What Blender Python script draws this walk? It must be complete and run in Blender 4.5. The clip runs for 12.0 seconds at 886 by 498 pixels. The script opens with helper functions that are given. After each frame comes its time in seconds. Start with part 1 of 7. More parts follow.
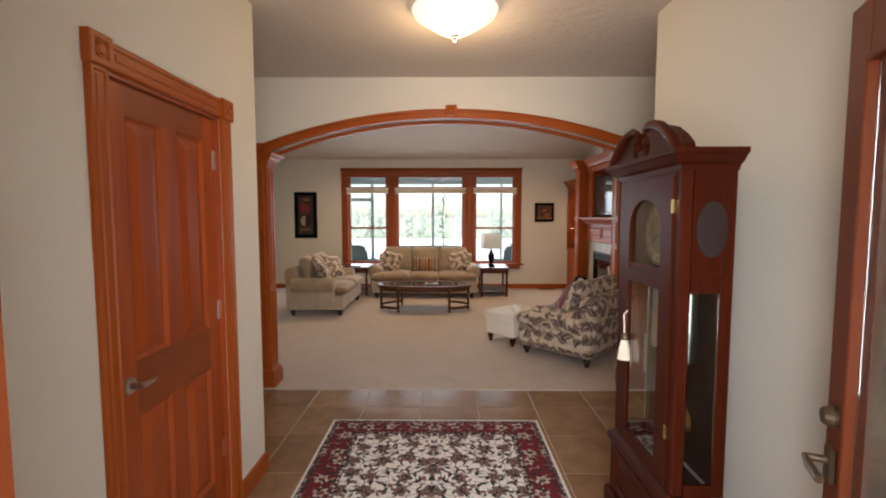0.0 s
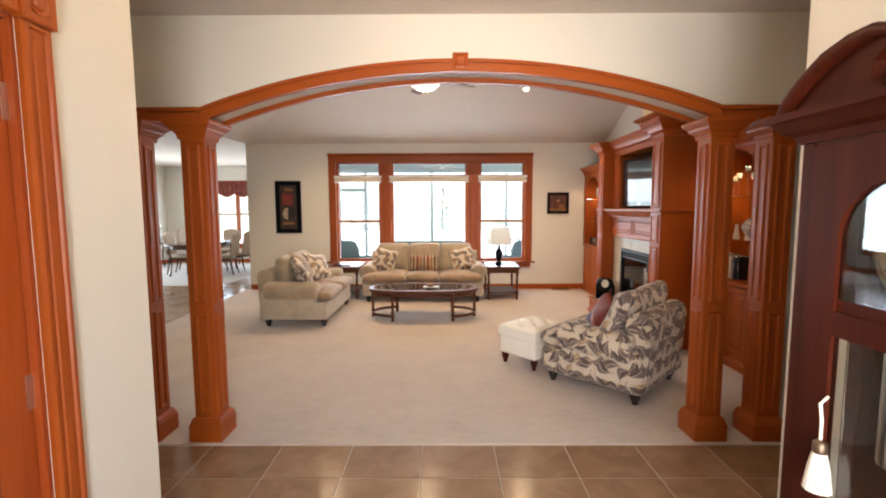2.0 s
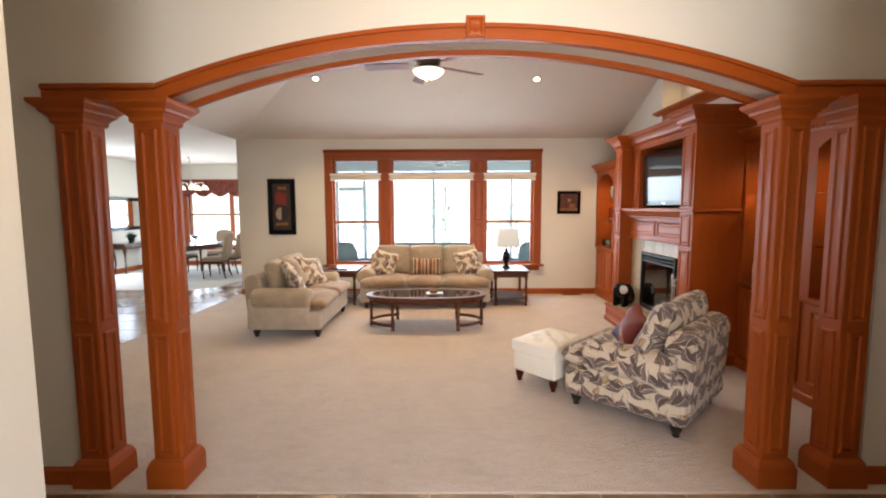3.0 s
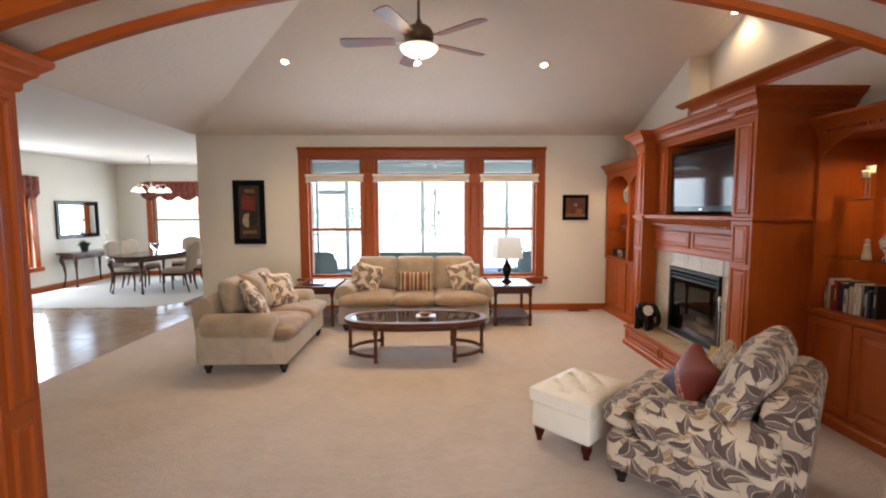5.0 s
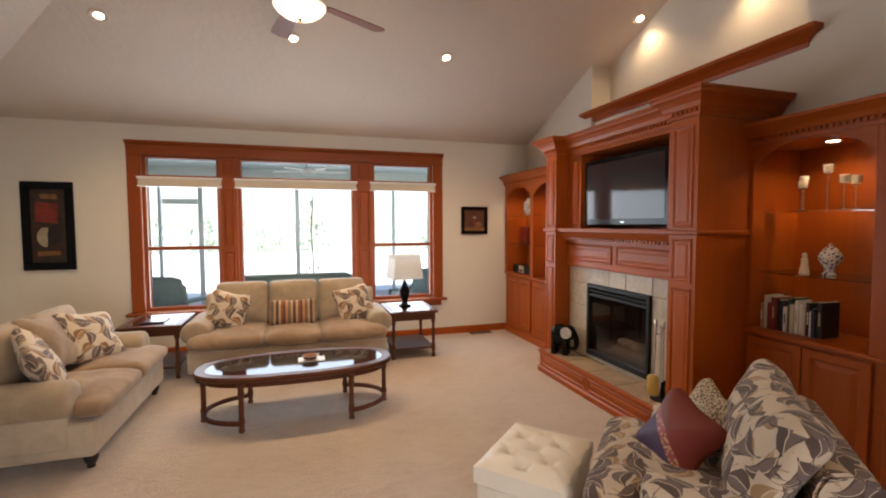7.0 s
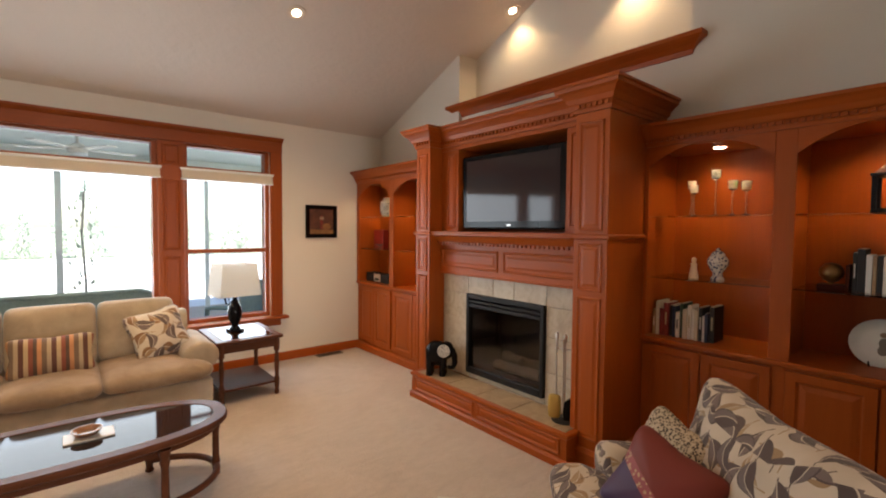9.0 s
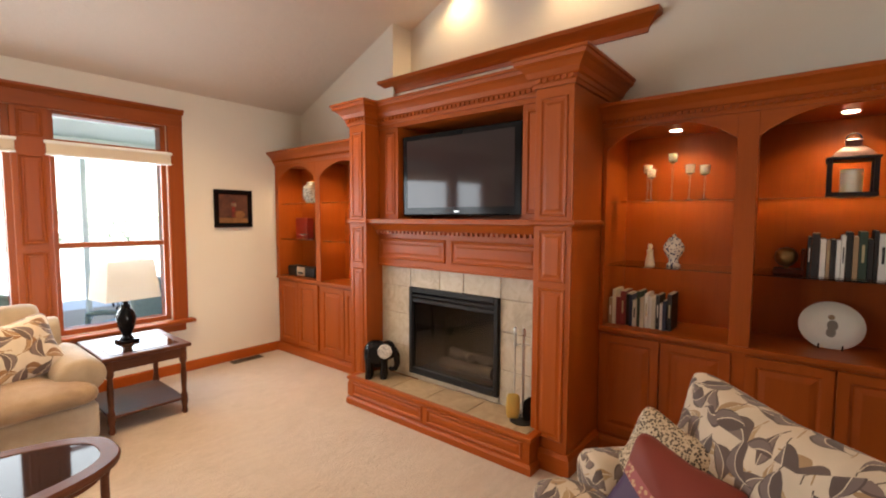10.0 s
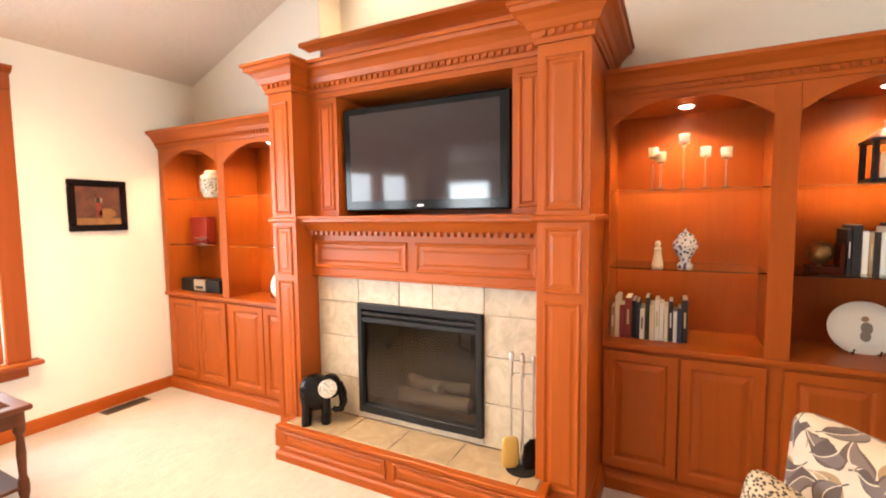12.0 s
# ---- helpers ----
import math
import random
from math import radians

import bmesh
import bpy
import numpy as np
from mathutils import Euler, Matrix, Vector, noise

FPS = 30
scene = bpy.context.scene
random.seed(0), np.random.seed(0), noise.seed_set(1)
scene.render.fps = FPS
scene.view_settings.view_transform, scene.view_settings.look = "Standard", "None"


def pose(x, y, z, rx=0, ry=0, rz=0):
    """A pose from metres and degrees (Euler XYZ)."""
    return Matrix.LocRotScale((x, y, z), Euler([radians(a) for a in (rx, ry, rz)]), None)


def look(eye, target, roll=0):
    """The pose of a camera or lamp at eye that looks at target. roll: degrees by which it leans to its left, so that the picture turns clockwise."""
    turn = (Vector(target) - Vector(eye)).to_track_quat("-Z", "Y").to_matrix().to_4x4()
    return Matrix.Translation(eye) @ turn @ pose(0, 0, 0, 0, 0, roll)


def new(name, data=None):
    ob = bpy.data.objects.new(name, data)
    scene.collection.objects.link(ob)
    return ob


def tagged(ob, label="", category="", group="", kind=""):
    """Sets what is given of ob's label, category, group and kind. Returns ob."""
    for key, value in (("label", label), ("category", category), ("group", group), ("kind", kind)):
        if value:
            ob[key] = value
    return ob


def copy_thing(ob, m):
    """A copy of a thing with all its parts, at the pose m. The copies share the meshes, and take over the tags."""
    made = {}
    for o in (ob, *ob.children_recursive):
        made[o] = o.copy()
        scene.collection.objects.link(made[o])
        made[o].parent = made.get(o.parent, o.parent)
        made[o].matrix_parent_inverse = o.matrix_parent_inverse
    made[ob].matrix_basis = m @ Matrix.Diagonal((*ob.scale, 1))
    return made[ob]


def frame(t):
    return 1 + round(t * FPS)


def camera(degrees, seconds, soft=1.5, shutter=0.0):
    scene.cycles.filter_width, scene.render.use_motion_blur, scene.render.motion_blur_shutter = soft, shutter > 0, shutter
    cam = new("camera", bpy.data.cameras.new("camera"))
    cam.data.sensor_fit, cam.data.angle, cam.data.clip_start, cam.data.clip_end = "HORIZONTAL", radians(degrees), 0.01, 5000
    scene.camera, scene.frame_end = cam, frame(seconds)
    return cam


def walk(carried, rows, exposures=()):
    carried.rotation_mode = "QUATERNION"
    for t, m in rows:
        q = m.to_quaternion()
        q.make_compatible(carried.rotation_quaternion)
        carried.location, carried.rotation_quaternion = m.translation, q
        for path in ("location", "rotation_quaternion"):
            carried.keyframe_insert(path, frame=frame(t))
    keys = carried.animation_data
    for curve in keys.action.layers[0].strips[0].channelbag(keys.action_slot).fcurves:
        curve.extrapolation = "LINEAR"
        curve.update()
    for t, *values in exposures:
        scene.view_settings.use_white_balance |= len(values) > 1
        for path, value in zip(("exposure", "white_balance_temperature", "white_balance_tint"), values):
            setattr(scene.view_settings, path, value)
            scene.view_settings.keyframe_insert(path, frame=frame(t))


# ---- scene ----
cam = camera(89.2, 12.0, soft=2.0)
PATH = [
    (0, (0.255, -0.052, 1.555), (0.237, 1.943, 1.411), 0.0),
    (0.5, (0.234, 0.228, 1.543), (0.205, 2.221, 1.375), -0.0),
    (1, (0.193, 0.489, 1.547), (0.182, 2.481, 1.368), 0.1),
    (1.5, (0.187, 0.765, 1.548), (0.17, 2.757, 1.363), -0.0),
    (2, (0.191, 1.041, 1.565), (0.182, 3.033, 1.382), -0.2),
    (2.5, (0.169, 1.306, 1.556), (0.156, 3.298, 1.375), -0.3),
    (3, (0.134, 1.558, 1.556), (0.124, 3.549, 1.374), -0.2),
    (5, (0.063, 2.505, 1.594), (0.111, 4.497, 1.426), -0.2),
    (5.5, (0.045, 2.742, 1.588), (0.177, 4.732, 1.435), -0.4),
    (6, (0.028, 2.982, 1.596), (0.27, 4.963, 1.459), -0.4),
    (6.5, (-0.023, 3.217, 1.581), (0.381, 5.172, 1.458), -0.3),
    (7, (-0.062, 3.463, 1.585), (0.533, 5.369, 1.477), -0.2),
    (9, (-0.086, 4.388, 1.562), (1.2, 5.917, 1.475), 0.5),
    (9.5, (-0.044, 4.603, 1.555), (1.383, 6.0, 1.443), 0.3),
    (10, (0.016, 4.803, 1.55), (1.561, 6.065, 1.414), 0.2),
    (10.5, (0.087, 5.022, 1.547), (1.72, 6.166, 1.386), 0.3),
    (11, (0.208, 5.212, 1.525), (1.907, 6.255, 1.367), 0.1),
    (11.5, (0.326, 5.386, 1.541), (2.071, 6.351, 1.383), -0.5),
    (12, (0.395, 5.537, 1.545), (2.17, 6.447, 1.393), -0.6),
]
EXPOSURES = [(0, 0.85, 6400, 13), (0.5, 1.0, 6350, 12), (1.5, 1.55, 6250, 11), (2.5, 1.8, 6150, 11), (5, 1.55, 6050, 12), (7, 1.3, 6500, 14), (9, 1.32, 6650, 13), (9.5, 1.55, 6800, 14), (10.5, 2.22, 6700, 13), (11.2, 2.75, 6650, 13), (12, 3.1, 6650, 12)]
walk(cam, [(t, look(eye, target, roll)) for t, eye, target, roll in PATH], EXPOSURES)

# ---- world and light ----
world = bpy.data.worlds.new("world")
scene.world = world
world.use_nodes = True
sky = world.node_tree.nodes.new("ShaderNodeTexSky")
sky.sky_type = "NISHITA"
sky.sun_disc = False
sky.sun_elevation, sky.sun_rotation = radians(52), radians(211)
back = world.node_tree.nodes["Background"]
back.inputs[1].default_value = 0.15
world.node_tree.links.new(sky.outputs[0], back.inputs[0])


def lamp(name, kind, m, watts, colour=(1, 1, 1), **more):
    data = bpy.data.lights.new(name, kind)
    data.energy, data.color = watts, colour
    if "size" in more:
        data.shape, data.size, data.size_y = "RECTANGLE", more["size"], more["size_y"]
    if "cone" in more:
        data.spot_size, data.spot_blend = radians(more["cone"]), more.get("blend", 0.5)
    if "radius" in more:
        data.shadow_soft_size = more["radius"]
    if "spread" in more:
        data.spread = radians(more["spread"])
    if "angle" in more:
        data.angle = radians(more["angle"])
    ob = new(name, data)
    ob.matrix_world = m
    return ob


lamp("sun", "SUN", look((0, 0, 9), (3.0, 5.0, 0)), 5.0, (1, 0.95, 0.88), angle=0.6)
DAY = (0.80, 0.92, 1.0)
WARM = (1.0, 0.70, 0.38)
# daylight in the far window openings and the open front door
lamp("window_daylight", "AREA", pose(-0.08, 9.655, 1.35, -90, 0, 0), 42, DAY, size=3.5, size_y=1.5)
lamp("dining_daylight", "AREA", pose(-5.8, 14.0, 1.45, -90, 0, 0), 32, DAY, size=2.3, size_y=1.6)
lamp("nook_daylight", "AREA", pose(-7.7, 10.93, 1.35, 90, 0, -90), 30, DAY, size=1.3, size_y=1.6)
lamp("entry_daylight", "AREA", pose(0.3, -0.75, 1.5, 90, 0, 0), 46, (1.0, 0.96, 0.93), spread=120, size=1.6, size_y=2.2)
# recessed lights along both vault slopes; the unseen south row (y 5.7) is added
SPOTS = [(-1.70, 8.135), (-0.11, 8.145), (1.45, 8.165), (3.31, 7.40), (3.31, 6.2), (-1.65, 5.7), (-0.1, 5.7), (1.47, 5.7)]
for x, y in SPOTS:
    z = 2.77 + 0.425 * min(9.6 - y, y - 4.2)
    lamp("recessed_lamp", "SPOT", pose(x, y, z - 0.03), 7 if x > 2.5 else 3 if y < 6 else 40, WARM, cone=125, blend=0.7, radius=0.05)
lamp("fan_lamp", "POINT", pose(-0.05, 6.85, 2.9), 3, WARM, radius=0.1)
lamp("chandelier_lamp", "POINT", pose(-5.85, 12.2, 1.93), 3, WARM, radius=0.12)
lamp("entry_lamp", "POINT", pose(0.3, 2.75, 2.5), 7, WARM, radius=0.1)

# ---- materials ----
def mat(name, colour, rough=0.5, metal=0.0, **kw):
    m = bpy.data.materials.new(name)
    m.use_nodes = True
    b = m.node_tree.nodes["Principled BSDF"]
    b.inputs["Base Color"].default_value = (*colour, 1)
    b.inputs["Roughness"].default_value = rough
    b.inputs["Metallic"].default_value = metal
    for key, value in kw.items():
        b.inputs[key.replace("_", " ")].default_value = value
    return m


class Net:
    """Short hand for wiring a material's nodes."""

    def __init__(self, m):
        self.t = m.node_tree
        self.b = self.t.nodes["Principled BSDF"]

    def add(self, kind, ins=None, **props):
        n = self.t.nodes.new(kind)
        for key, value in props.items():
            setattr(n, key, value)
        for key, value in (ins or {}).items():
            if isinstance(value, bpy.types.NodeSocket):
                self.t.links.new(value, n.inputs[key])
            else:
                n.inputs[key].default_value = value
        return n

    def coords(self, scale=(1, 1, 1), rot=(0, 0, 0), loc=(0, 0, 0)):
        c = self.add("ShaderNodeTexCoord")
        return self.add("ShaderNodeMapping", {0: c.outputs["Object"], 1: loc, 2: rot, 3: scale}).outputs[0]

    def noise(self, vec, scale, detail=4.0, rough=0.55, distortion=0.0):
        return self.add("ShaderNodeTexNoise", {"Vector": vec, "Scale": scale, "Detail": detail, "Roughness": rough, "Distortion": distortion}).outputs[0]

    def voronoi(self, vec, scale, feature="F1", out=0):
        return self.add("ShaderNodeTexVoronoi", {"Vector": vec, "Scale": scale}, feature=feature).outputs[out]

    def ramp(self, fac, stops, mode="LINEAR"):
        n = self.add("ShaderNodeValToRGB", {0: fac})
        r = n.color_ramp
        r.interpolation = mode
        while len(r.elements) < len(stops):
            r.elements.new(0.5)
        for e, (p, c) in zip(r.elements, stops):
            e.position, e.color = p, (*c, 1)
        return n.outputs[0]

    def math(self, op, a, b=0.0, c=0.0):
        return self.add("ShaderNodeMath", {0: a, 1: b, 2: c}, operation=op).outputs[0]

    def mix(self, fac, a, b, blend="MIX"):
        n = self.add("ShaderNodeMix", data_type="RGBA", blend_type=blend)
        for i, v in ((0, fac), (6, a), (7, b)):
            if isinstance(v, bpy.types.NodeSocket):
                self.t.links.new(v, n.inputs[i])
            else:
                n.inputs[i].default_value = v if i == 0 else (*v, 1)
        return n.outputs[2]

    def split(self, vec):
        return self.add("ShaderNodeSeparateXYZ", {0: vec}).outputs

    def random(self):
        return self.add("ShaderNodeObjectInfo").outputs["Random"]

    def colour(self, s):
        self.t.links.new(s, self.b.inputs["Base Color"])

    def rough(self, s):
        self.t.links.new(s, self.b.inputs["Roughness"])

    def bump(self, height, strength=0.3, distance=0.01):
        n = self.add("ShaderNodeBump", {"Height": height, "Strength": strength, "Distance": distance})
        self.t.links.new(n.outputs[0], self.b.inputs["Normal"])


def plaster(name, colour, scale, strength, distance, rough=0.75):
    m = mat(name, colour, rough)
    n = Net(m)
    v = n.coords()
    big = n.noise(v, 1.3, 3)
    n.colour(n.mix(big, tuple(c * 0.95 for c in colour), tuple(min(1, c * 1.04) for c in colour)))
    h = n.noise(v, scale, 5, 0.6)
    n.bump(h, strength, distance)
    return m


WALL = plaster("cream_wall_paint", (0.71, 0.665, 0.575), 90, 0.25, 0.003)
CEIL = plaster("ceiling_texture", (0.63, 0.555, 0.478), 15, 0.7, 0.010, 0.85)


def wood_mat(name, dark, light, axis=2, rough=0.38, coat=0.0, scale=1.0, soft=1.0, gloss=0.28):
    """Stained wood with the grain along one axis (0, 1, 2)."""
    m = mat(name, light, rough, Coat_Weight=coat, Coat_Roughness=0.18, Specular_IOR_Level=gloss)
    n = Net(m)
    stretch = [26 * scale] * 3
    stretch[axis] = 1.6 * scale
    v = n.coords(tuple(stretch))
    rnd = n.add("ShaderNodeVectorMath", {0: v, 1: n.add("ShaderNodeCombineXYZ", {0: n.math("MULTIPLY", n.random(), 40), 1: n.math("MULTIPLY", n.random(), 17)}).outputs[0]}, operation="ADD").outputs[0]
    grain = n.noise(rnd, 1.0, 6, 0.65, 0.6)
    wide = n.noise(rnd, 0.12, 3, 0.5, 1.2)
    blend = n.math("ADD", n.math("MULTIPLY", grain, 0.55), n.math("MULTIPLY", wide, 0.45))
    mid = tuple((a + b) / 2 for a, b in zip(dark, light))
    dark, light = (tuple(c * soft + q * (1 - soft) for c, q in zip(end, mid)) for end in (dark, light))
    n.colour(n.ramp(blend, [(0.22, dark), (0.5, mid), (0.78, light)]))
    n.rough(n.math("MULTIPLY_ADD", grain, 0.16, rough - 0.06))
    n.bump(grain, 0.08, 0.002)
    return m


CHERRY = wood_mat("cherry_wood", (0.24, 0.042, 0.0045), (0.45, 0.099, 0.0095), soft=0.6)
CHERRY_H = wood_mat("cherry_wood_level", (0.24, 0.042, 0.0045), (0.45, 0.099, 0.0095), axis=1, soft=0.6)
CHERRY_X = wood_mat("cherry_wood_across", (0.24, 0.042, 0.0045), (0.45, 0.099, 0.0095), axis=0, soft=0.6)
TRIM = wood_mat("trim_wood", (0.19, 0.034, 0.005), (0.33, 0.075, 0.010), soft=0.7)
TRIM_X = wood_mat("trim_wood_across", (0.19, 0.034, 0.005), (0.33, 0.075, 0.010), axis=0, soft=0.7)
DOORWOOD = wood_mat("door_wood", (0.20, 0.028, 0.006), (0.48, 0.10, 0.017), coat=0.2, scale=0.45)
MAHOGANY = wood_mat("mahogany", (0.016, 0.003, 0.0012), (0.08, 0.013, 0.004), rough=0.4, gloss=0.1)
TABLEWOOD = wood_mat("dark_table_wood", (0.05, 0.016, 0.008), (0.14, 0.05, 0.024), axis=0, rough=0.36, gloss=0.12)
BLACKWOOD = mat("dark_turned_foot", (0.012, 0.008, 0.006), 0.3)
BLACK = mat("black_metal", (0.012, 0.012, 0.013), 0.45, Specular_IOR_Level=0.25)
GLOSSBLACK = mat("gloss_black", (0.006, 0.006, 0.007), 0.12, Specular_IOR_Level=0.2)
SCREEN = mat("dark_screen", (0.035, 0.026, 0.027), 0.06, Specular_IOR_Level=0.38)
NICKEL = mat("satin_nickel", (0.62, 0.60, 0.57), 0.28, 1.0)
BRASS = mat("brass", (0.78, 0.55, 0.22), 0.25, 1.0)
BRONZE = mat("antique_bronze", (0.16, 0.11, 0.07), 0.4, 0.8)
TRIMRING = mat("cream_light_trim", (0.62, 0.52, 0.42), 0.5)
WHITE = mat("white_trim", (0.8, 0.8, 0.78), 0.4)
IVORY = mat("ivory_ceramic", (0.74, 0.68, 0.55), 0.3)
GREY = mat("grey_stone", (0.3, 0.3, 0.3), 0.7)


def glass_mat(name, tint=(1, 1, 1), rough=0.0, ior=1.45):
    m = mat(name, tint, rough, 0.0, Transmission_Weight=1.0, IOR=ior)
    return m


GLASS = glass_mat("clear_glass")
PANE = glass_mat("window_pane", (0.96, 0.99, 0.98), 0.0, 1.02)


def glow_mat(name, colour, strength):
    m = mat(name, colour, 0.4)
    b = m.node_tree.nodes["Principled BSDF"]
    b.inputs["Emission Color"].default_value = (*colour, 1)
    b.inputs["Emission Strength"].default_value = strength
    return m


BULB = glow_mat("lit_lamp", (1.0, 0.83, 0.6), 7)
FROST = glow_mat("lit_frosted_glass", (1.0, 0.9, 0.74), 0.45)

CARPET = mat("beige_carpet", (0.52, 0.43, 0.335), 0.95, Sheen_Weight=0.25)
n = Net(CARPET)
v = n.coords()
patch, pile = n.noise(v, 2.2, 4, 0.6, 0.8), n.noise(v, 75, 4, 0.7)
streak = n.noise(n.coords((5, 16, 5), (0, 0, 0.5)), 1.6, 4, 0.6, 1.0)
mixed = n.math("ADD", n.math("MULTIPLY", patch, 0.3), n.math("ADD", n.math("MULTIPLY", streak, 0.35), n.math("MULTIPLY", pile, 0.35)))
n.colour(n.ramp(mixed, [(0.33, (0.54, 0.44, 0.37)), (0.5, (0.65, 0.54, 0.46)), (0.68, (0.74, 0.63, 0.55))]))
n.bump(n.math("ADD", pile, n.math("MULTIPLY", streak, 0.9)), 0.8, 0.028)

TILE = mat("floor_tile", (0.30, 0.20, 0.13), 0.38)
n = Net(TILE)
v = n.coords()
shift = n.add("ShaderNodeVectorMath", {0: v, 1: n.add("ShaderNodeCombineXYZ", {2: n.math("MULTIPLY", n.random(), 30)}).outputs[0]}, operation="ADD").outputs[0]
cloud, speck = n.noise(shift, 5, 6, 0.6, 0.7), n.noise(shift, 70, 3, 0.6)
tone = n.math("ADD", n.math("MULTIPLY", cloud, 0.75), n.math("MULTIPLY", n.random(), 0.22))
n.colour(n.mix(n.math("MULTIPLY", speck, 0.25), n.ramp(tone, [(0.3, (0.21, 0.12, 0.062)), (0.55, (0.30, 0.18, 0.102)), (0.8, (0.39, 0.255, 0.16))]), (0.22, 0.14, 0.09)))
n.rough(n.math("MULTIPLY_ADD", cloud, 0.2, 0.09))
n.bump(cloud, 0.15, 0.004)
GROUT = plaster("tile_grout", (0.44, 0.35, 0.27), 120, 0.3, 0.002)

STONE = mat("beige_stone_tile", (0.5, 0.43, 0.33), 0.45)
n = Net(STONE)
v = n.coords()
shift = n.add("ShaderNodeVectorMath", {0: v, 1: n.add("ShaderNodeCombineXYZ", {0: n.math("MULTIPLY", n.random(), 30)}).outputs[0]}, operation="ADD").outputs[0]
cloud = n.noise(shift, 9, 7, 0.62, 1.5)
n.colour(n.ramp(n.math("ADD", cloud, n.math("MULTIPLY_ADD", n.random(), 0.2, -0.1)), [(0.3, (0.39, 0.32, 0.235)), (0.5, (0.49, 0.415, 0.315)), (0.72, (0.56, 0.50, 0.41))]))
n.bump(cloud, 0.12, 0.003)

HEARTHTILE = mat("tan_hearth_tile", (0.4, 0.3, 0.19), 0.4)
n = Net(HEARTHTILE)
cloud = n.noise(n.coords(), 7, 6, 0.6, 1.0)
n.colour(n.ramp(n.math("ADD", cloud, n.math("MULTIPLY_ADD", n.random(), 0.2, -0.1)), [(0.3, (0.30, 0.215, 0.13)), (0.7, (0.45, 0.34, 0.22))]))
n.bump(cloud, 0.12, 0.003)

# ---- mesh tools ----
INV = {}


def thing(name, loc=(0, 0, 0), rz=0.0, label="", category="", group="", kind=""):
    ob = new(name)
    ob.matrix_world = pose(*loc, 0, 0, rz)
    INV[ob] = pose(*loc, 0, 0, rz).inverted()
    ob.empty_display_size = 0.1
    return tagged(ob, label, category, group, kind)


def finish(bm, name, material, smooth=None):
    bmesh.ops.remove_doubles(bm, verts=bm.verts, dist=1e-5)
    bmesh.ops.recalc_face_normals(bm, faces=bm.faces)
    me = bpy.data.meshes.new(name)
    if smooth is not None:
        for f in bm.faces:
            f.smooth = True
        for e in bm.edges:
            if len(e.link_faces) == 2 and e.calc_face_angle(0) > radians(smooth):
                e.smooth = False
    if material.name.startswith("leaf_print"):
        lay = bm.loops.layers.uv.new("UVMap")
        for f in bm.faces:
            n_ = [abs(c) for c in f.normal]
            a, b = ((1, 2), (0, 2), (0, 1))[n_.index(max(n_))]
            for lp in f.loops:
                lp[lay].uv = (lp.vert.co[a], lp.vert.co[b])
    bm.to_mesh(me)
    bm.free()
    me.materials.append(material)
    return me


def part(name, bm, material, parent=None, label="", world=False, smooth=None):
    """Links a bmesh as one mesh object under a thing or a part."""
    if world and parent is not None:
        top = parent
        while top not in INV:
            top = top.parent
        bm.transform(INV[top])
    ob = new(name, finish(bm, name, material, smooth))
    ob.parent = parent
    return tagged(ob, label)


def solid(name, bm, material, label="", category="", group="", kind="", smooth=None):
    """A top-level thing of one mesh, its origin at the middle of its base."""
    vs = [v.co for v in bm.verts]
    lo = Vector((min(v[i] for v in vs) for i in range(3)))
    hi = Vector((max(v[i] for v in vs) for i in range(3)))
    at = Vector(((lo.x + hi.x) / 2, (lo.y + hi.y) / 2, lo.z)) if kind != "structure" else Vector((0, 0, 0))
    bm.transform(Matrix.Translation(-at))
    ob = new(name, finish(bm, name, material, smooth))
    ob.location = at
    INV[ob] = Matrix.Translation(-at)
    return tagged(ob, label, category, group, kind)


def box(bm, x0, x1, y0, y1, z0, z1, bevel=0.0, seg=1):
    r = bmesh.ops.create_cube(bm, size=1, matrix=Matrix.Translation(((x0 + x1) / 2, (y0 + y1) / 2, (z0 + z1) / 2)) @ Matrix.Diagonal((abs(x1 - x0), abs(y1 - y0), abs(z1 - z0), 1)))
    if bevel:
        es = list({e for v in r["verts"] for e in v.link_edges})
        bmesh.ops.bevel(bm, geom=es, offset=bevel, segments=seg, affect="EDGES", profile=0.5)
    return bm


def bx(*a, **k):
    return box(bmesh.new(), *a, **k)


def lathe(bm, prof, seg=20, m=None, cap=True):
    """Turns (radius, height) pairs round z."""
    rings = []
    for r, z in prof:
        rings.append([bm.verts.new((r * math.cos(2 * math.pi * i / seg), r * math.sin(2 * math.pi * i / seg), z)) for i in range(seg)])
    for a, b in zip(rings, rings[1:]):
        for i in range(seg):
            bm.faces.new((a[i], a[(i + 1) % seg], b[(i + 1) % seg], b[i]))
    if cap:
        bm.faces.new(rings[0][::-1])
        bm.faces.new(rings[-1])
    if m is not None:
        bmesh.ops.transform(bm, matrix=m, verts=[v for r in rings for v in r])
    return bm


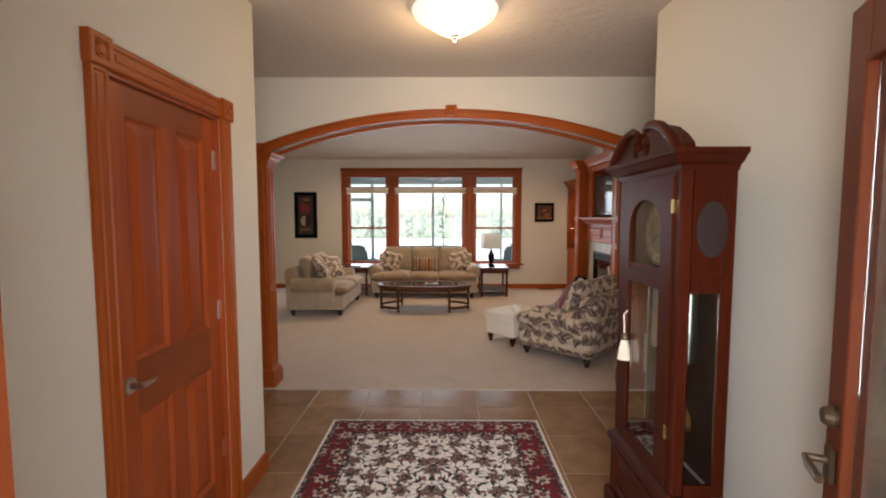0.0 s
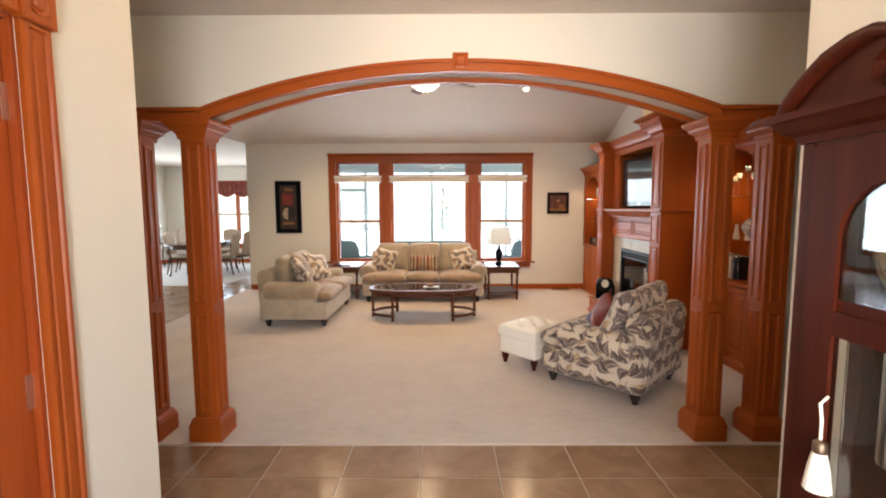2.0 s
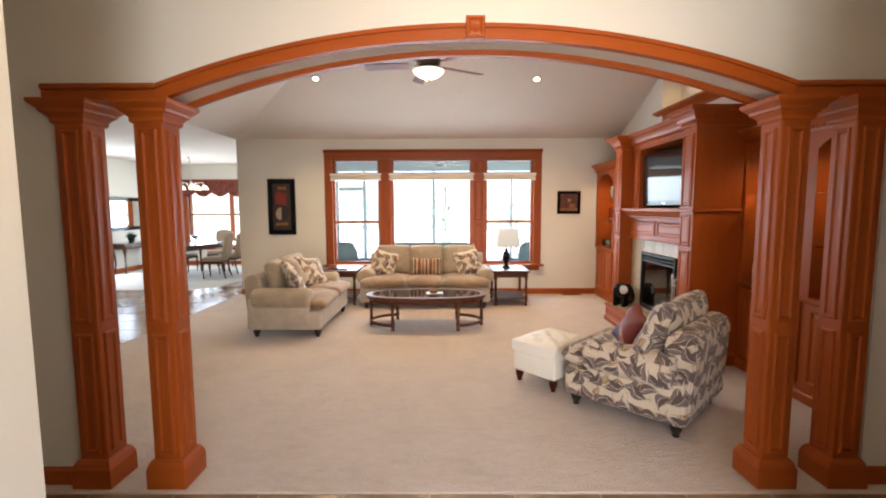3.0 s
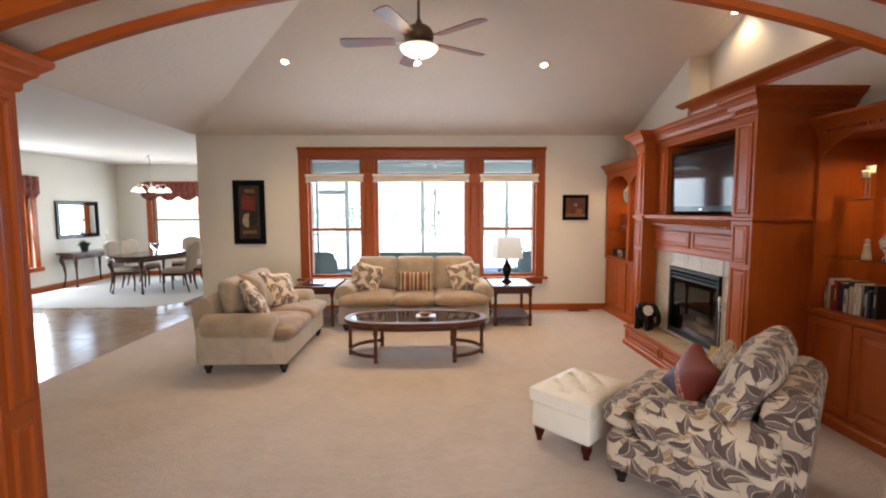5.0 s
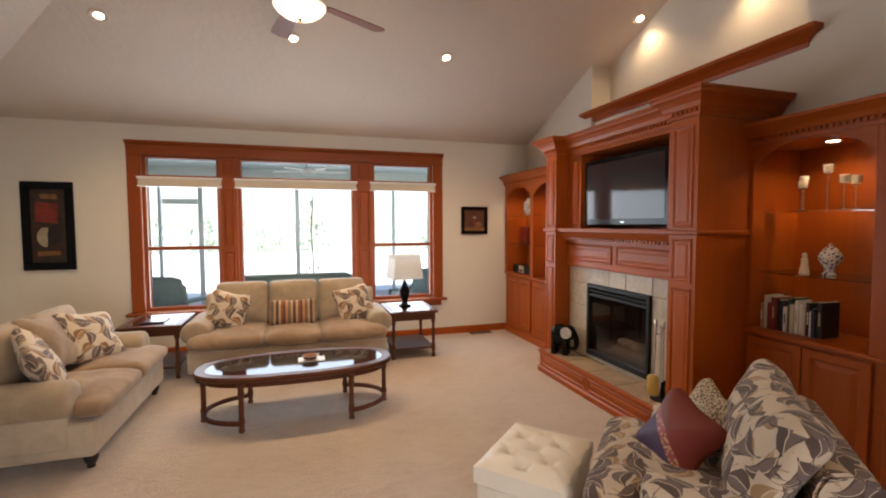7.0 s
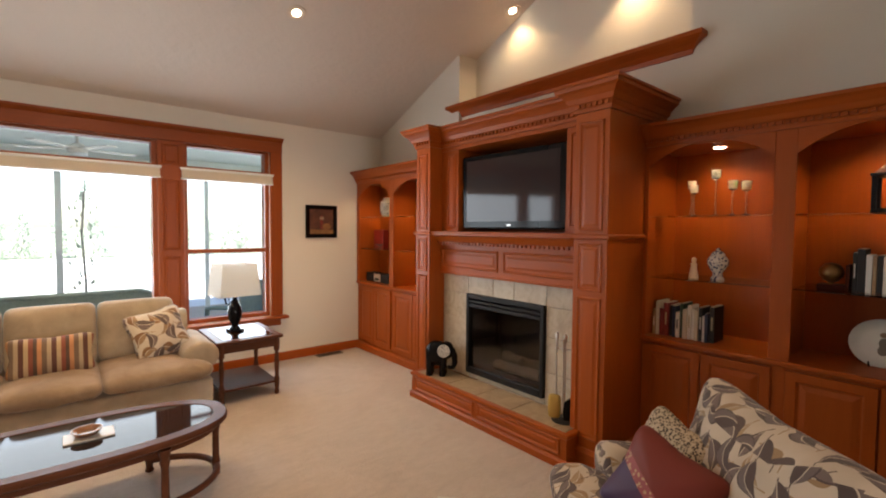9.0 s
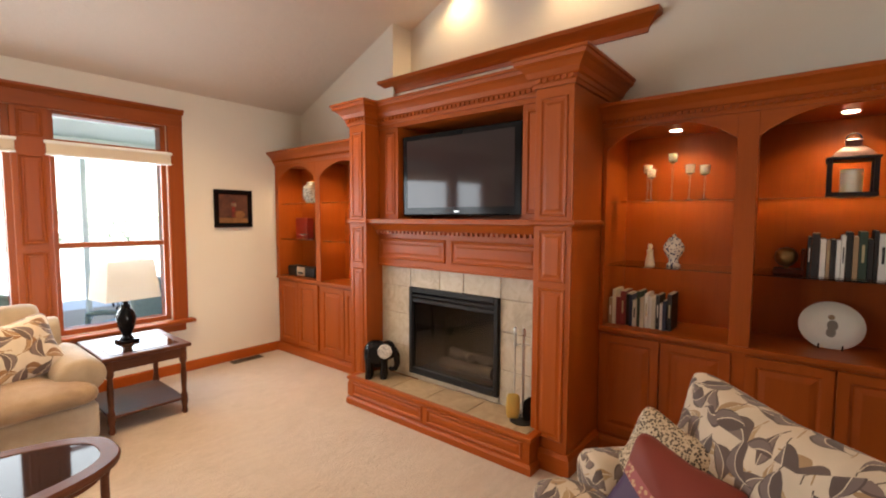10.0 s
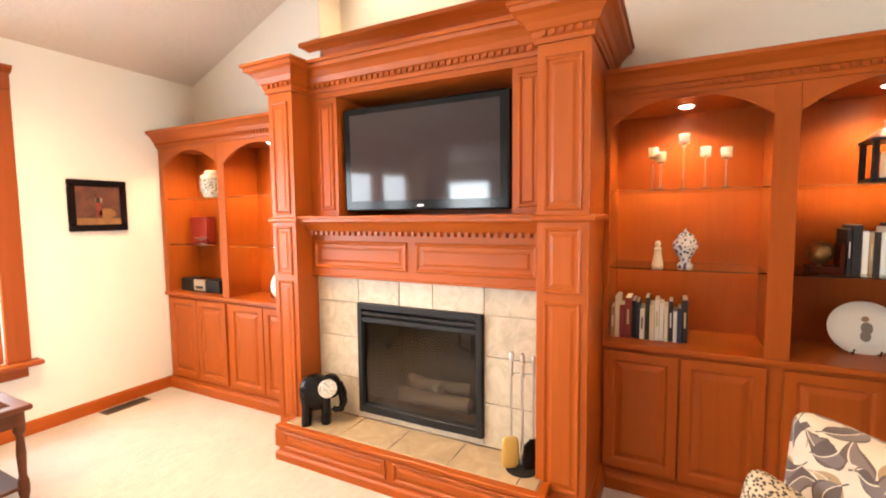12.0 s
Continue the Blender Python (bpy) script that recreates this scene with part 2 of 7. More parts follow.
def sweep(bm, prof, path, closed=False):
    """Runs a profile of (out, up) pairs along a level path of (x, y); out is to the right of the way."""
    n = len(path)
    rings = []
    for i, p in enumerate(path):
        p = Vector(p)
        a = Vector(path[i - 1]) if i or closed else None
        b = Vector(path[(i + 1) % n]) if i < n - 1 or closed else None
        d1 = (p - a).normalized() if a is not None else None
        d2 = (b - p).normalized() if b is not None else None
        d1, d2 = d1 or d2, d2 or d1
        n1, n2 = Vector((d1.y, -d1.x)), Vector((d2.y, -d2.x))
        o = (n1 + n2) / max(0.2, 1 + n1.dot(n2))
        rings.append([bm.verts.new((p.x + o.x * q, p.y + o.y * q, h)) for q, h in prof])
    m = len(prof)
    pairs = list(zip(rings, rings[1:])) + ([(rings[-1], rings[0])] if closed else [])
    for r, s in pairs:
        for j in range(m):
            bm.faces.new((r[j], s[j], s[(j + 1) % m], r[(j + 1) % m]))
    if not closed:
        bm.faces.new(rings[0])
        bm.faces.new(rings[-1][::-1])
    return bm


def rings(bm, at, u0, u1, v0, v1, steps, back=True):
    """Nested rectangles at (inset, height) steps, joined into a framed, raised or sunk panel; at maps (u, v, height) to space."""
    loops = []
    for s, h in steps:
        loops.append([bm.verts.new(at(u, v, h)) for u, v in ((u0 + s, v0 + s), (u1 - s, v0 + s), (u1 - s, v1 - s), (u0 + s, v1 - s))])
    for a, b in zip(loops, loops[1:]):
        for i in range(4):
            bm.faces.new((a[i], a[(i + 1) % 4], b[(i + 1) % 4], b[i]))
    bm.faces.new(loops[-1])
    if back:
        bm.faces.new(loops[0][::-1])
    return bm


def facing_west(x):
    return lambda u, v, h: (x - h, u, v)


def facing_east(x):
    return lambda u, v, h: (x + h, u, v)


def facing_south(y):
    return lambda u, v, h: (u, y - h, v)


def facing_north(y):
    return lambda u, v, h: (u, y + h, v)


def door_steps(stile, t=0.02):
    return [(0, 0), (0, t - 0.003), (0.003, t), (stile - 0.012, t), (stile - 0.006, t - 0.004), (stile, t - 0.011), (stile + 0.008, t - 0.011), (stile + 0.032, t - 0.003), (stile + 0.036, t - 0.002)]


def sunk_steps(d=0.012, edge=0.018):
    return [(0, 0), (0, 0.004), (edge * 0.3, 0.007), (edge * 0.6, 0.004), (edge, -d * 0.5), (edge + 0.002, -d * 0.5 + 0.001)]


def ellipse_path(cx, cy, rx, ry, n=40, power=2.0):
    out = []
    for i in range(n):
        a = -2 * math.pi * i / n
        c, s = math.cos(a), math.sin(a)
        out.append((cx + rx * math.copysign(abs(c) ** (2 / power), c), cy + ry * math.copysign(abs(s) ** (2 / power), s)))
    return out


def slab(bm, outline, z0, z1):
    lo = [bm.verts.new((x, y, z0)) for x, y in outline]
    hi = [bm.verts.new((x, y, z1)) for x, y in outline]
    n = len(outline)
    for i in range(n):
        bm.faces.new((lo[i], lo[(i + 1) % n], hi[(i + 1) % n], hi[i]))
    bm.faces.new(lo[::-1])
    bm.faces.new(hi)
    return bm


def puff(bm, w, d, h, m=None, px=3.2, pz=2.3, nu=20, nv=10, pinch=0.0, seed=0, lump=0.0):
    """A stuffed cushion, w by d by h about its middle: square in plan, round at its edge; pinch draws in the sides."""
    verts = []
    for j in range(nv + 1):
        lat = -math.pi / 2 + math.pi * j / nv
        cz, sz = math.cos(lat), math.sin(lat)
        row = []
        for i in range(nu):
            a = 2 * math.pi * i / nu
            c, s = math.cos(a), math.sin(a)
            x = math.copysign(abs(c) ** (2 / px), c)
            y = math.copysign(abs(s) ** (2 / px), s)
            rad = abs(cz) ** (2 / pz)
            k = 1 - pinch * (1 - max(abs(x), abs(y)) * min(abs(x), abs(y)) / 0.8) if pinch else 1
            z = math.copysign(abs(sz) ** (2 / pz), sz)
            p = Vector((x * rad * k * w / 2, y * rad * k * d / 2, z * h / 2))
            if lump:
                p += Vector((0, 0, 1)) * lump * noise.noise(p * 6 + Vector((seed, 0, 0)))
            row.append(p)
        verts.append(row)
    made = []
    rows = []
    for j, row in enumerate(verts):
        if j in (0, nv):
            vv = bm.verts.new(sum(row, Vector()) / nu)
            rows.append([vv] * nu)
            made.append(vv)
        else:
            r = [bm.verts.new(p) for p in row]
            rows.append(r)
            made += r
    for j in range(nv):
        for i in range(nu):
            q = [rows[j][i], rows[j][(i + 1) % nu], rows[j + 1][(i + 1) % nu], rows[j + 1][i]]
            q = list(dict.fromkeys(q))
            if len(q) > 2:
                bm.faces.new(q)
    if m is not None:
        bmesh.ops.transform(bm, matrix=m, verts=made)
    return bm


def tube(bm, pts, r, seg=8):
    """A round rod along points."""
    prev = None
    pts = [Vector(p) for p in pts]
    up = Vector((0.13, 0.21, 0.97))
    for i, p in enumerate(pts):
        d = (pts[min(i + 1, len(pts) - 1)] - pts[max(i - 1, 0)]).normalized()
        a = d.cross(up if abs(d.dot(up)) < 0.95 else Vector((1, 0, 0))).normalized()
        b = d.cross(a)
        rad = r[i] if isinstance(r, (list, tuple)) else r
        ring = [bm.verts.new(p + (a * math.cos(2 * math.pi * k / seg) + b * math.sin(2 * math.pi * k / seg)) * rad) for k in range(seg)]
        if prev:
            for k in range(seg):
                bm.faces.new((prev[k], prev[(k + 1) % seg], ring[(k + 1) % seg], ring[k]))
        else:
            bm.faces.new(ring[::-1])
        prev = ring
    bm.faces.new(prev)
    return bm


CROWN = [(0, 0), (0.012, 0), (0.016, 0.03), (0.035, 0.04), (0.045, 0.06), (0.075, 0.09), (0.105, 0.125), (0.11, 0.15), (0.125, 0.155), (0.125, 0.175), (0, 0.175)]


def profile(points, out=1.0, up=1.0, z=0.0):
    return [(a * out, z + b * up) for a, b in points]

# ---- the rooms ----
H0 = 2.77           # flat ceilings and wall tops
SLOPE = 0.425
RIDGE_Y, EAVE_N, EAVE_S, EAVE_W = 6.9, 9.6, 4.2, -3.55
RIDGE_Z = H0 + SLOPE * (EAVE_N - RIDGE_Y)
HIP_X = EAVE_W + (EAVE_N - RIDGE_Y)

# floors
solid("floor", bx(-8.1, 4.6, -1.6, 14.3, -0.2, -0.003), GROUT, "sand-coloured grout bed under the floor tiles", "floor", kind="structure")
solid("carpet", bx(-3.62, 3.6, 3.885, 9.6, -0.02, 0.006, bevel=0.006), CARPET, "beige cut-pile carpet in the living room", "carpet", kind="structure")

# back wall with the triple window
bm = bmesh.new()
WIN = [(-1.87, -1.02), (-0.83, 0.62), (0.84, 1.71)]
WZ0, WZ1 = 0.55, 2.42
edges = [-3.55] + [v for w in WIN for v in w] + [3.6]
for a, b in zip(edges[0::2], edges[1::2]):
    box(bm, a, b, 9.6, 9.82, 0, H0)
for a, b in WIN:
    box(bm, a, b, 9.6, 9.82, 0, WZ0)
    box(bm, a, b, 9.6, 9.82, WZ1, H0)
solid("wall_north", bm, WALL, "cream painted wall with a triple window", "wall", kind="structure")

# right wall, chimney breast with a ledge, and the part that stands proud beside it
bm = bmesh.new()
box(bm, 3.44, 3.64, 4.17, 8.03, 0, RIDGE_Z + 0.1)
box(bm, 3.185, 3.64, 8.03, 9.6, 0, H0 + SLOPE * 1.57 + 0.02)
box(bm, 3.23, 3.44, 5.88, 8.03, 0, 2.3)
box(bm, 3.23, 3.44, 5.70, 8.03, 2.3, 2.82)
box(bm, 3.226, 3.44, 4.2, 5.70, 2.12, RIDGE_Z)
solid("wall_east", bm, WALL, "cream painted wall behind the built-in bookcases", "wall", kind="structure")

# header wall with the arched opening
bm = bmesh.new()
ARC_C, ARC_X, SPRING, RISE = 0.29, 1.64, 2.115, 0.295
ARC_R = (ARC_X ** 2 + RISE ** 2) / (2 * RISE)
ARC_Z = SPRING + RISE - ARC_R


def arch_pts(off, count=28, reach=ARC_X):
    r = ARC_R + off
    a = math.asin(min(1, reach / r))
    return [(ARC_C + r * math.sin(-a + 2 * a * i / count), ARC_Z + r * math.cos(-a + 2 * a * i / count)) for i in range(count + 1)]


low = arch_pts(0.03)
for (xa, za), (xb, zb) in zip(low, low[1:]):
    quad = [(xa, za), (xb, zb), (xb, H0), (xa, H0)]
    f = [bm.verts.new((x, 3.97, z)) for x, z in quad]
    g = [bm.verts.new((x, 4.17, z)) for x, z in quad]
    bm.faces.new(f)
    bm.faces.new(g[::-1])
    bm.faces.new((f[0], g[0], g[1], f[1]))
for a, b in ((-1.93, ARC_C - ARC_X), (ARC_C + ARC_X, 2.46)):
    box(bm, a, b, 3.97, 4.17, 2.17, H0)
box(bm, -3.55, -1.93, 3.97, 4.17, 0, H0)
box(bm, 2.46, 4.6, 3.97, 4.17, 0, H0)
box(bm, -3.55, 3.64, 4.172, 4.2, 2.6, H0)
solid("wall_header", bm, WALL, "cream painted wall over a wide arched opening", "wall", kind="structure")

# entry walls
bm = bmesh.new()
DY0, DY1, DZ = 1.45, 2.19, 2.04
box(bm, -0.99, -0.87, 0.3, DY0, 0, H0)
box(bm, -0.99, -0.87, DY1, 2.62, 0, H0)
box(bm, -0.99, -0.87, DY0, DY1, DZ, H0)
box(bm, -1.7, -0.99, 0.2, 0.3, 0, H0)
box(bm, -4.6, -0.99, 2.5, 2.62, 0, H0)
solid("wall_entry_west", bm, WALL, "cream painted entry wall with a closet door", "wall", kind="structure")
bm = bmesh.new()
box(bm, 1.52, 1.64, 0.3, 2.75, 0, H0)
box(bm, 1.64, 4.6, 2.63, 2.75, 0, H0)
solid("wall_entry_east", bm, WALL, "cream painted entry wall behind a tall clock", "wall", kind="structure")
bm = bmesh.new()
box(bm, -0.99, -0.135, 0.16, 0.3, 0, H0)
box(bm, 0.9, 1.64, 0.16, 0.3, 0, H0)
box(bm, -0.135, 0.9, 0.16, 0.3, 2.1, H0)
solid("wall_entry_south", bm, WALL, "cream painted wall round the front doorway", "wall", kind="structure")
bm = bmesh.new()
box(bm, 4.6, 4.7, 2.6, 4.2, 0, H0)
solid("wall_hall_east", bm, WALL, "cream painted end wall of the hall", "wall", kind="structure")
# porch outside the front door
solid("porch_ground", bx(-6, 6, -6, 0.16, -0.25, -0.02), GREY, "grey concrete porch floor", "porch", kind="structure")

# unseen slab over the porch, added to shade the entry from direct sun
solid("porch_roof", bx(-3, 4, -3.2, 0.1, 2.7, 2.85), GREY, "unseen grey slab added to keep the sun out of the front doorway", "roof", kind="structure")
# dining room and kitchen nook shell
bm = bmesh.new()
box(bm, -8.05, -7.85, 2.5, 10.28, 0, H0)
box(bm, -8.05, -7.85, 11.6, 14.25, 0, H0)
box(bm, -8.05, -7.85, 10.28, 11.6, 0, 0.5)
box(bm, -8.05, -7.85, 10.28, 11.6, 2.2, H0)
solid("wall_west", bm, WALL, "cream painted dining room wall", "wall", kind="structure")
bm = bmesh.new()
box(bm, -7.85, -7.0, 14.05, 14.25, 0, H0)
box(bm, -4.6, -3.3, 14.05, 14.25, 0, H0)
box(bm, -7.0, -4.6, 14.05, 14.25, 0, 0.5)
box(bm, -7.0, -4.6, 14.05, 14.25, 2.25, H0)
solid("wall_dining_north", bm, WALL, "cream painted dining room end wall with a window", "wall", kind="structure")
solid("wall_dining_east", bx(-3.55, -3.4, 9.822, 14.05, 0, H0), WALL, "cream painted dining room side wall", "wall", kind="structure")
solid("wall_kitchen_south", bx(-8.05, -3.552, 2.38, 2.498, 0, H0), WALL, "cream painted wall", "wall", kind="structure")

# ceilings
bm = bmesh.new()
box(bm, -8.05, 4.7, -0.02, 3.97, H0, H0 + 0.1)
solid("ceiling", bm, CEIL, "textured off-white entry ceiling", "ceiling", kind="structure")
bm = bmesh.new()
box(bm, -8.05, -3.55, 3.97, 14.25, H0, H0 + 0.1)
box(bm, -3.55, -3.3, 9.6, 14.25, H0, H0 + 0.1)
solid("ceiling_dining", bm, CEIL, "textured off-white flat dining room ceiling", "ceiling", kind="structure")
bm = bmesh.new()
E_ = 3.66
corners = dict(nw=(EAVE_W, EAVE_N, H0), ne=(E_, EAVE_N, H0), sw=(EAVE_W, EAVE_S, H0), se=(E_, EAVE_S, H0), rw=(HIP_X, RIDGE_Y, RIDGE_Z), re=(E_, RIDGE_Y, RIDGE_Z))
for up in (0, 0.12):
    vs = {k: bm.verts.new((x, y, z + up)) for k, (x, y, z) in corners.items()}
    for q in (("nw", "rw", "re", "ne"), ("sw", "se", "re", "rw"), ("nw", "sw", "rw")):
        bm.faces.new([vs[k] for k in q])
solid("ceiling_vault", bm, CEIL, "textured off-white vaulted living room ceiling with a hipped end", "ceiling", kind="structure")

# baseboards
BASE = [(0, 0), (0.016, 0), (0.016, 0.085), (0.011, 0.1), (0, 0.105)]
for name, path in (("baseboard", [(-3.55, 9.6), (2.9, 9.6)]), ("baseboard", [(2.46, 3.97), (4.6, 3.97)]), ("baseboard", [(-3.55, 3.97), (-1.93, 3.97)]),
                   ("baseboard", [(-0.87, DY1 + 0.1), (-0.87, 2.62), (-1.0, 2.62)]), ("baseboard", [(-0.87, 0.3), (-0.87, DY0 - 0.1)]),
                   ("baseboard", [(1.7, 2.75), (1.52, 2.75), (1.52, 0.3)]), ("baseboard", [(-7.85, 4), (-7.85, 14.05), (-3.55, 14.05), (-3.55, 9.83)])):
    solid(name, sweep(bmesh.new(), BASE, path), CHERRY_H, "cherry-stained wooden baseboard", "baseboard", kind="structure")

# ---- window, arch, columns, doors ----
def window_unit(name, x0, x1, z0, z1, y, rail=None, transom=None, tone=TRIM, label="", flip=1):
    """A wood window set into a wall that faces south at y."""
    w = thing(name, ((x0 + x1) / 2, y, z0), label=label, category="window", kind="structure")
    f = 0.045
    for nm, b in (("frame", bx(x0, x0 + f, y + 0.03, y + 0.15, z0, z1)), ("frame", bx(x1 - f, x1, y + 0.03, y + 0.15, z0, z1)), ("frame", bx(x0 + f, x1 - f, y + 0.03, y + 0.15, z0, z0 + f)), ("frame", bx(x0 + f, x1 - f, y + 0.03, y + 0.15, z1 - f * 0.6, z1))):
        part(nm, b, tone, w, world=True)
    if rail:
        part("meeting_rail", bx(x0 + f, x1 - f, y + 0.04, y + 0.1, rail - 0.022, rail + 0.022, bevel=0.004), tone, w, world=True)
    if transom:
        part("transom_bar", bx(x0 + f, x1 - f, y + 0.03, y + 0.13, transom - 0.03, transom + 0.03, bevel=0.004), tone, w, world=True)
    cuts = sorted([z0 + f, z1 - f * 0.6] + ([rail] if rail else []) + ([transom] if transom else []))
    for a, b in zip(cuts, cuts[1:]):
        p = part("pane", bx(x0 + f, x1 - f, y + 0.075, y + 0.081, a + 0.02, b - 0.02), PANE, w, world=True)
        p.visible_shadow = False
    return w


for i, (a, b) in enumerate(WIN):
    window_unit("window_%d" % (i + 1), a, b, WZ0, WZ1, 9.6, rail=1.31 if i != 1 else None, transom=2.16, label="cherry wood window with a transom pane" if i == 1 else "cherry wood double-hung window with a transom pane")

# honeycomb shades drawn up under the transoms
for a, b in WIN:
    s = thing("window_shade", ((a + b) / 2, 9.6, 2.05), label="cream fabric shade gathered up under the transom", category="shade", group="window shades")
    part("head_rail", bx(a - 0.03, b + 0.03, 9.545, 9.598, 2.14, 2.165, bevel=0.004), WHITE, s, world=True)
    bm = bmesh.new()
    for k in range(6):
        z = 2.06 + k * 0.0135
        box(bm, a - 0.02, b + 0.02, 9.552, 9.592, z, z + 0.012, bevel=0.005)
    part("folds", bm, mat("shade_fabric", (0.72, 0.64, 0.52), 0.9), s, world=True)
    part("bottom_rail", bx(a - 0.025, b + 0.025, 9.548, 9.596, 2.045, 2.059, bevel=0.004), WHITE, s, world=True)

# casing round the triple window
casing = thing("window_casing", (-0.08, 9.6, 0.43), label="cherry wood casing round the triple window", category="trim", kind="structure")
for nm, b in (("side_casing", bx(-2.0, -1.865, 9.565, 9.599, 0.55, 2.44, bevel=0.006)), ("side_casing", bx(1.705, 1.84, 9.565, 9.599, 0.55, 2.44, bevel=0.006)),
              ("head_casing", bx(-2.0, 1.84, 9.56, 9.599, 2.415, 2.53, bevel=0.005)), ("apron", bx(-1.98, 1.82, 9.572, 9.599, 0.435, 0.515, bevel=0.005))):
    part(nm, b, TRIM if "side" in nm else TRIM_X, casing, world=True)
part("head_cap", sweep(bmesh.new(), profile([(0, 0), (0.03, 0), (0.045, 0.02), (0.06, 0.03), (0.06, 0.05), (0, 0.05)], 1, 1, 2.531), [(-2.01, 9.598), (1.85, 9.598)]), TRIM_X, casing, world=True)
part("sill", bx(-2.05, 1.89, 9.5, 9.62, 0.515, 0.55, bevel=0.01, seg=2), TRIM_X, casing, world=True)
for a, b in ((WIN[0][1], WIN[1][0]), (WIN[1][1], WIN[2][0])):
    m = part("mullion", bx(a - 0.005, b + 0.005, 9.568, 9.599, 0.551, 2.414, bevel=0.004), TRIM, casing, world=True)
    for z0, z1 in ((0.6, 1.27), (1.33, 2.04), (2.18, 2.39)):
        part("panel", rings(bmesh.new(), facing_south(9.568), a + 0.03, b - 0.03, z0, z1, [(0, 0.0), (0, 0.008), (0.012, 0.012), (0.022, 0.003), (0.03, 0.003), (0.04, 0.008)]), TRIM, m, world=True)

# columns and half columns of the arch
COL_PANEL = [(0, 0), (0, 0.004), (0.008, 0.01), (0.018, 0.010), (0.026, 0.003), (0.032, 0.002)]


def column(cx, label):
    c = thing("column", (cx, 4.07, 0), label=label, category="column", group="columns of the arch", kind="")
    h = 0.078
    part("shaft", bx(cx - h, cx + h, 4.018 - h, 4.018 + h, 0.13, 2.05, bevel=0.006), CHERRY, c, world=True)
    base = bmesh.new()
    sweep(base, [(-0.07, 0), (0.03, 0), (0.03, 0.115), (0.024, 0.13), (0.02, 0.145), (0.008, 0.165), (-0.07, 0.165)], [(cx - h, 4.018 - h), (cx + h, 4.018 - h), (cx + h, 4.018 + h), (cx - h, 4.018 + h)], closed=True)
    part("plinth", base, CHERRY_X, c, world=True)
    cap = bmesh.new()
    sweep(cap, [(-0.07, 2.0), (0.004, 2.0), (0.012, 2.012), (0.012, 2.028), (0.03, 2.05), (0.04, 2.056), (0.045, 2.07), (0.07, 2.094), (0.075, 2.104), (0.075, 2.118), (-0.07, 2.118)], [(cx - h, 4.018 - h), (cx + h, 4.018 - h), (cx + h, 4.018 + h), (cx - h, 4.018 + h)], closed=True)
    part("capital", cap, CHERRY_X, c, world=True)
    for z0, z1 in ((0.2, 0.88), (0.94, 1.97)):
        for at in (facing_south(4.018 - h), facing_north(4.018 + h)):
            part("panel", rings(bmesh.new(), at, cx - 0.046, cx + 0.046, z0, z1, COL_PANEL), CHERRY, c, world=True)
        for at in (facing_west(cx - h), facing_east(cx + h)):
            part("panel", rings(bmesh.new(), at, 3.973, 4.063, z0, z1, COL_PANEL), CHERRY, c, world=True)
    return c


for cx in (-1.415, 1.955):
    column(cx, "square cherry wood column with sunk panels and a moulded capital")
for cx in (-1.83, 2.345):
    column(cx, "square cherry wood column standing against the wall end")

arch = thing("arch_casing", (ARC_C, 4.07, 2.12), label="cherry wood arch casing with a carved keystone", category="trim", kind="structure")
for x0, x1 in ((-1.955, ARC_C - ARC_X - 0.005), (ARC_C + ARC_X + 0.005, 2.485)):
    part("beam", bx(x0, x1, 3.93, 4.205, 2.119, 2.17, bevel=0.004), CHERRY_X, arch, world=True)
    part("beam_cap", bx(x0, x1, 3.915, 4.22, 2.171, 2.2, bevel=0.008), CHERRY_X, arch, world=True)
for y0, y1 in ((3.915, 3.969), (4.171, 4.22)):
    for nm, o0, o1, dy in (("band", 0.0, 0.055, 0.012), ("outer_bead", 0.055, 0.076, 0.0)):
        bm = bmesh.new()
        lo, hi = arch_pts(o0, 40), arch_pts(o1, 40)
        ya, yb = (y0 + dy, y1) if y0 < 4 else (y0, y1 - dy)
        prev = None
        for (xa, za), (xb, zb) in zip(lo, hi):
            q = [bm.verts.new((xa, ya, za)), bm.verts.new((xb, ya, zb)), bm.verts.new((xb, yb, zb)), bm.verts.new((xa, yb, za))]
            if prev:
                for k in range(4):
                    bm.faces.new((prev[k], q[k], q[(k + 1) % 4], prev[(k + 1) % 4]))
            else:
                bm.faces.new(q)
            prev = q
        bm.faces.new(prev)
        part(nm, bm, CHERRY_X, arch, world=True)
key = part("keystone", rings(bmesh.new(), facing_south(3.94), ARC_C - 0.048, ARC_C + 0.048, 2.405, 2.515, [(0, -0.02), (0, 0.04), (0.006, 0.046), (0.014, 0.046), (0.02, 0.038), (0.03, 0.04)]), CHERRY, arch, world=True)
part("rosette", lathe(bmesh.new(), [(0.026, 0), (0.024, 0.006), (0.015, 0.004), (0.012, 0.01), (0.004, 0.012)], 16, pose(ARC_C, 3.9, 2.46, 90, 0, 0)), CHERRY, key, world=True)

# closet door in the entry
door = thing("door_1", (-0.87, (DY0 + DY1) / 2, 0), label="closed four-panel cherry wood closet door", category="door", kind="structure")
at = facing_east(-0.905)
for u in (DY0 - 0.001, DY1 - 0.014):
    part("jamb", bx(-0.99, -0.8715, u, u + 0.015, 0, DZ), DOORWOOD, door, world=True)
part("jamb", bx(-0.99, -0.8715, DY0 + 0.014, DY1 - 0.014, DZ - 0.014, DZ + 0.001), DOORWOOD, door, world=True)
part("leaf", bx(-0.945, -0.906, DY0 + 0.016, DY1 - 0.016, 0.008, DZ - 0.016), DOORWOOD, door, world=True)
mid = (DY0 + DY1) / 2
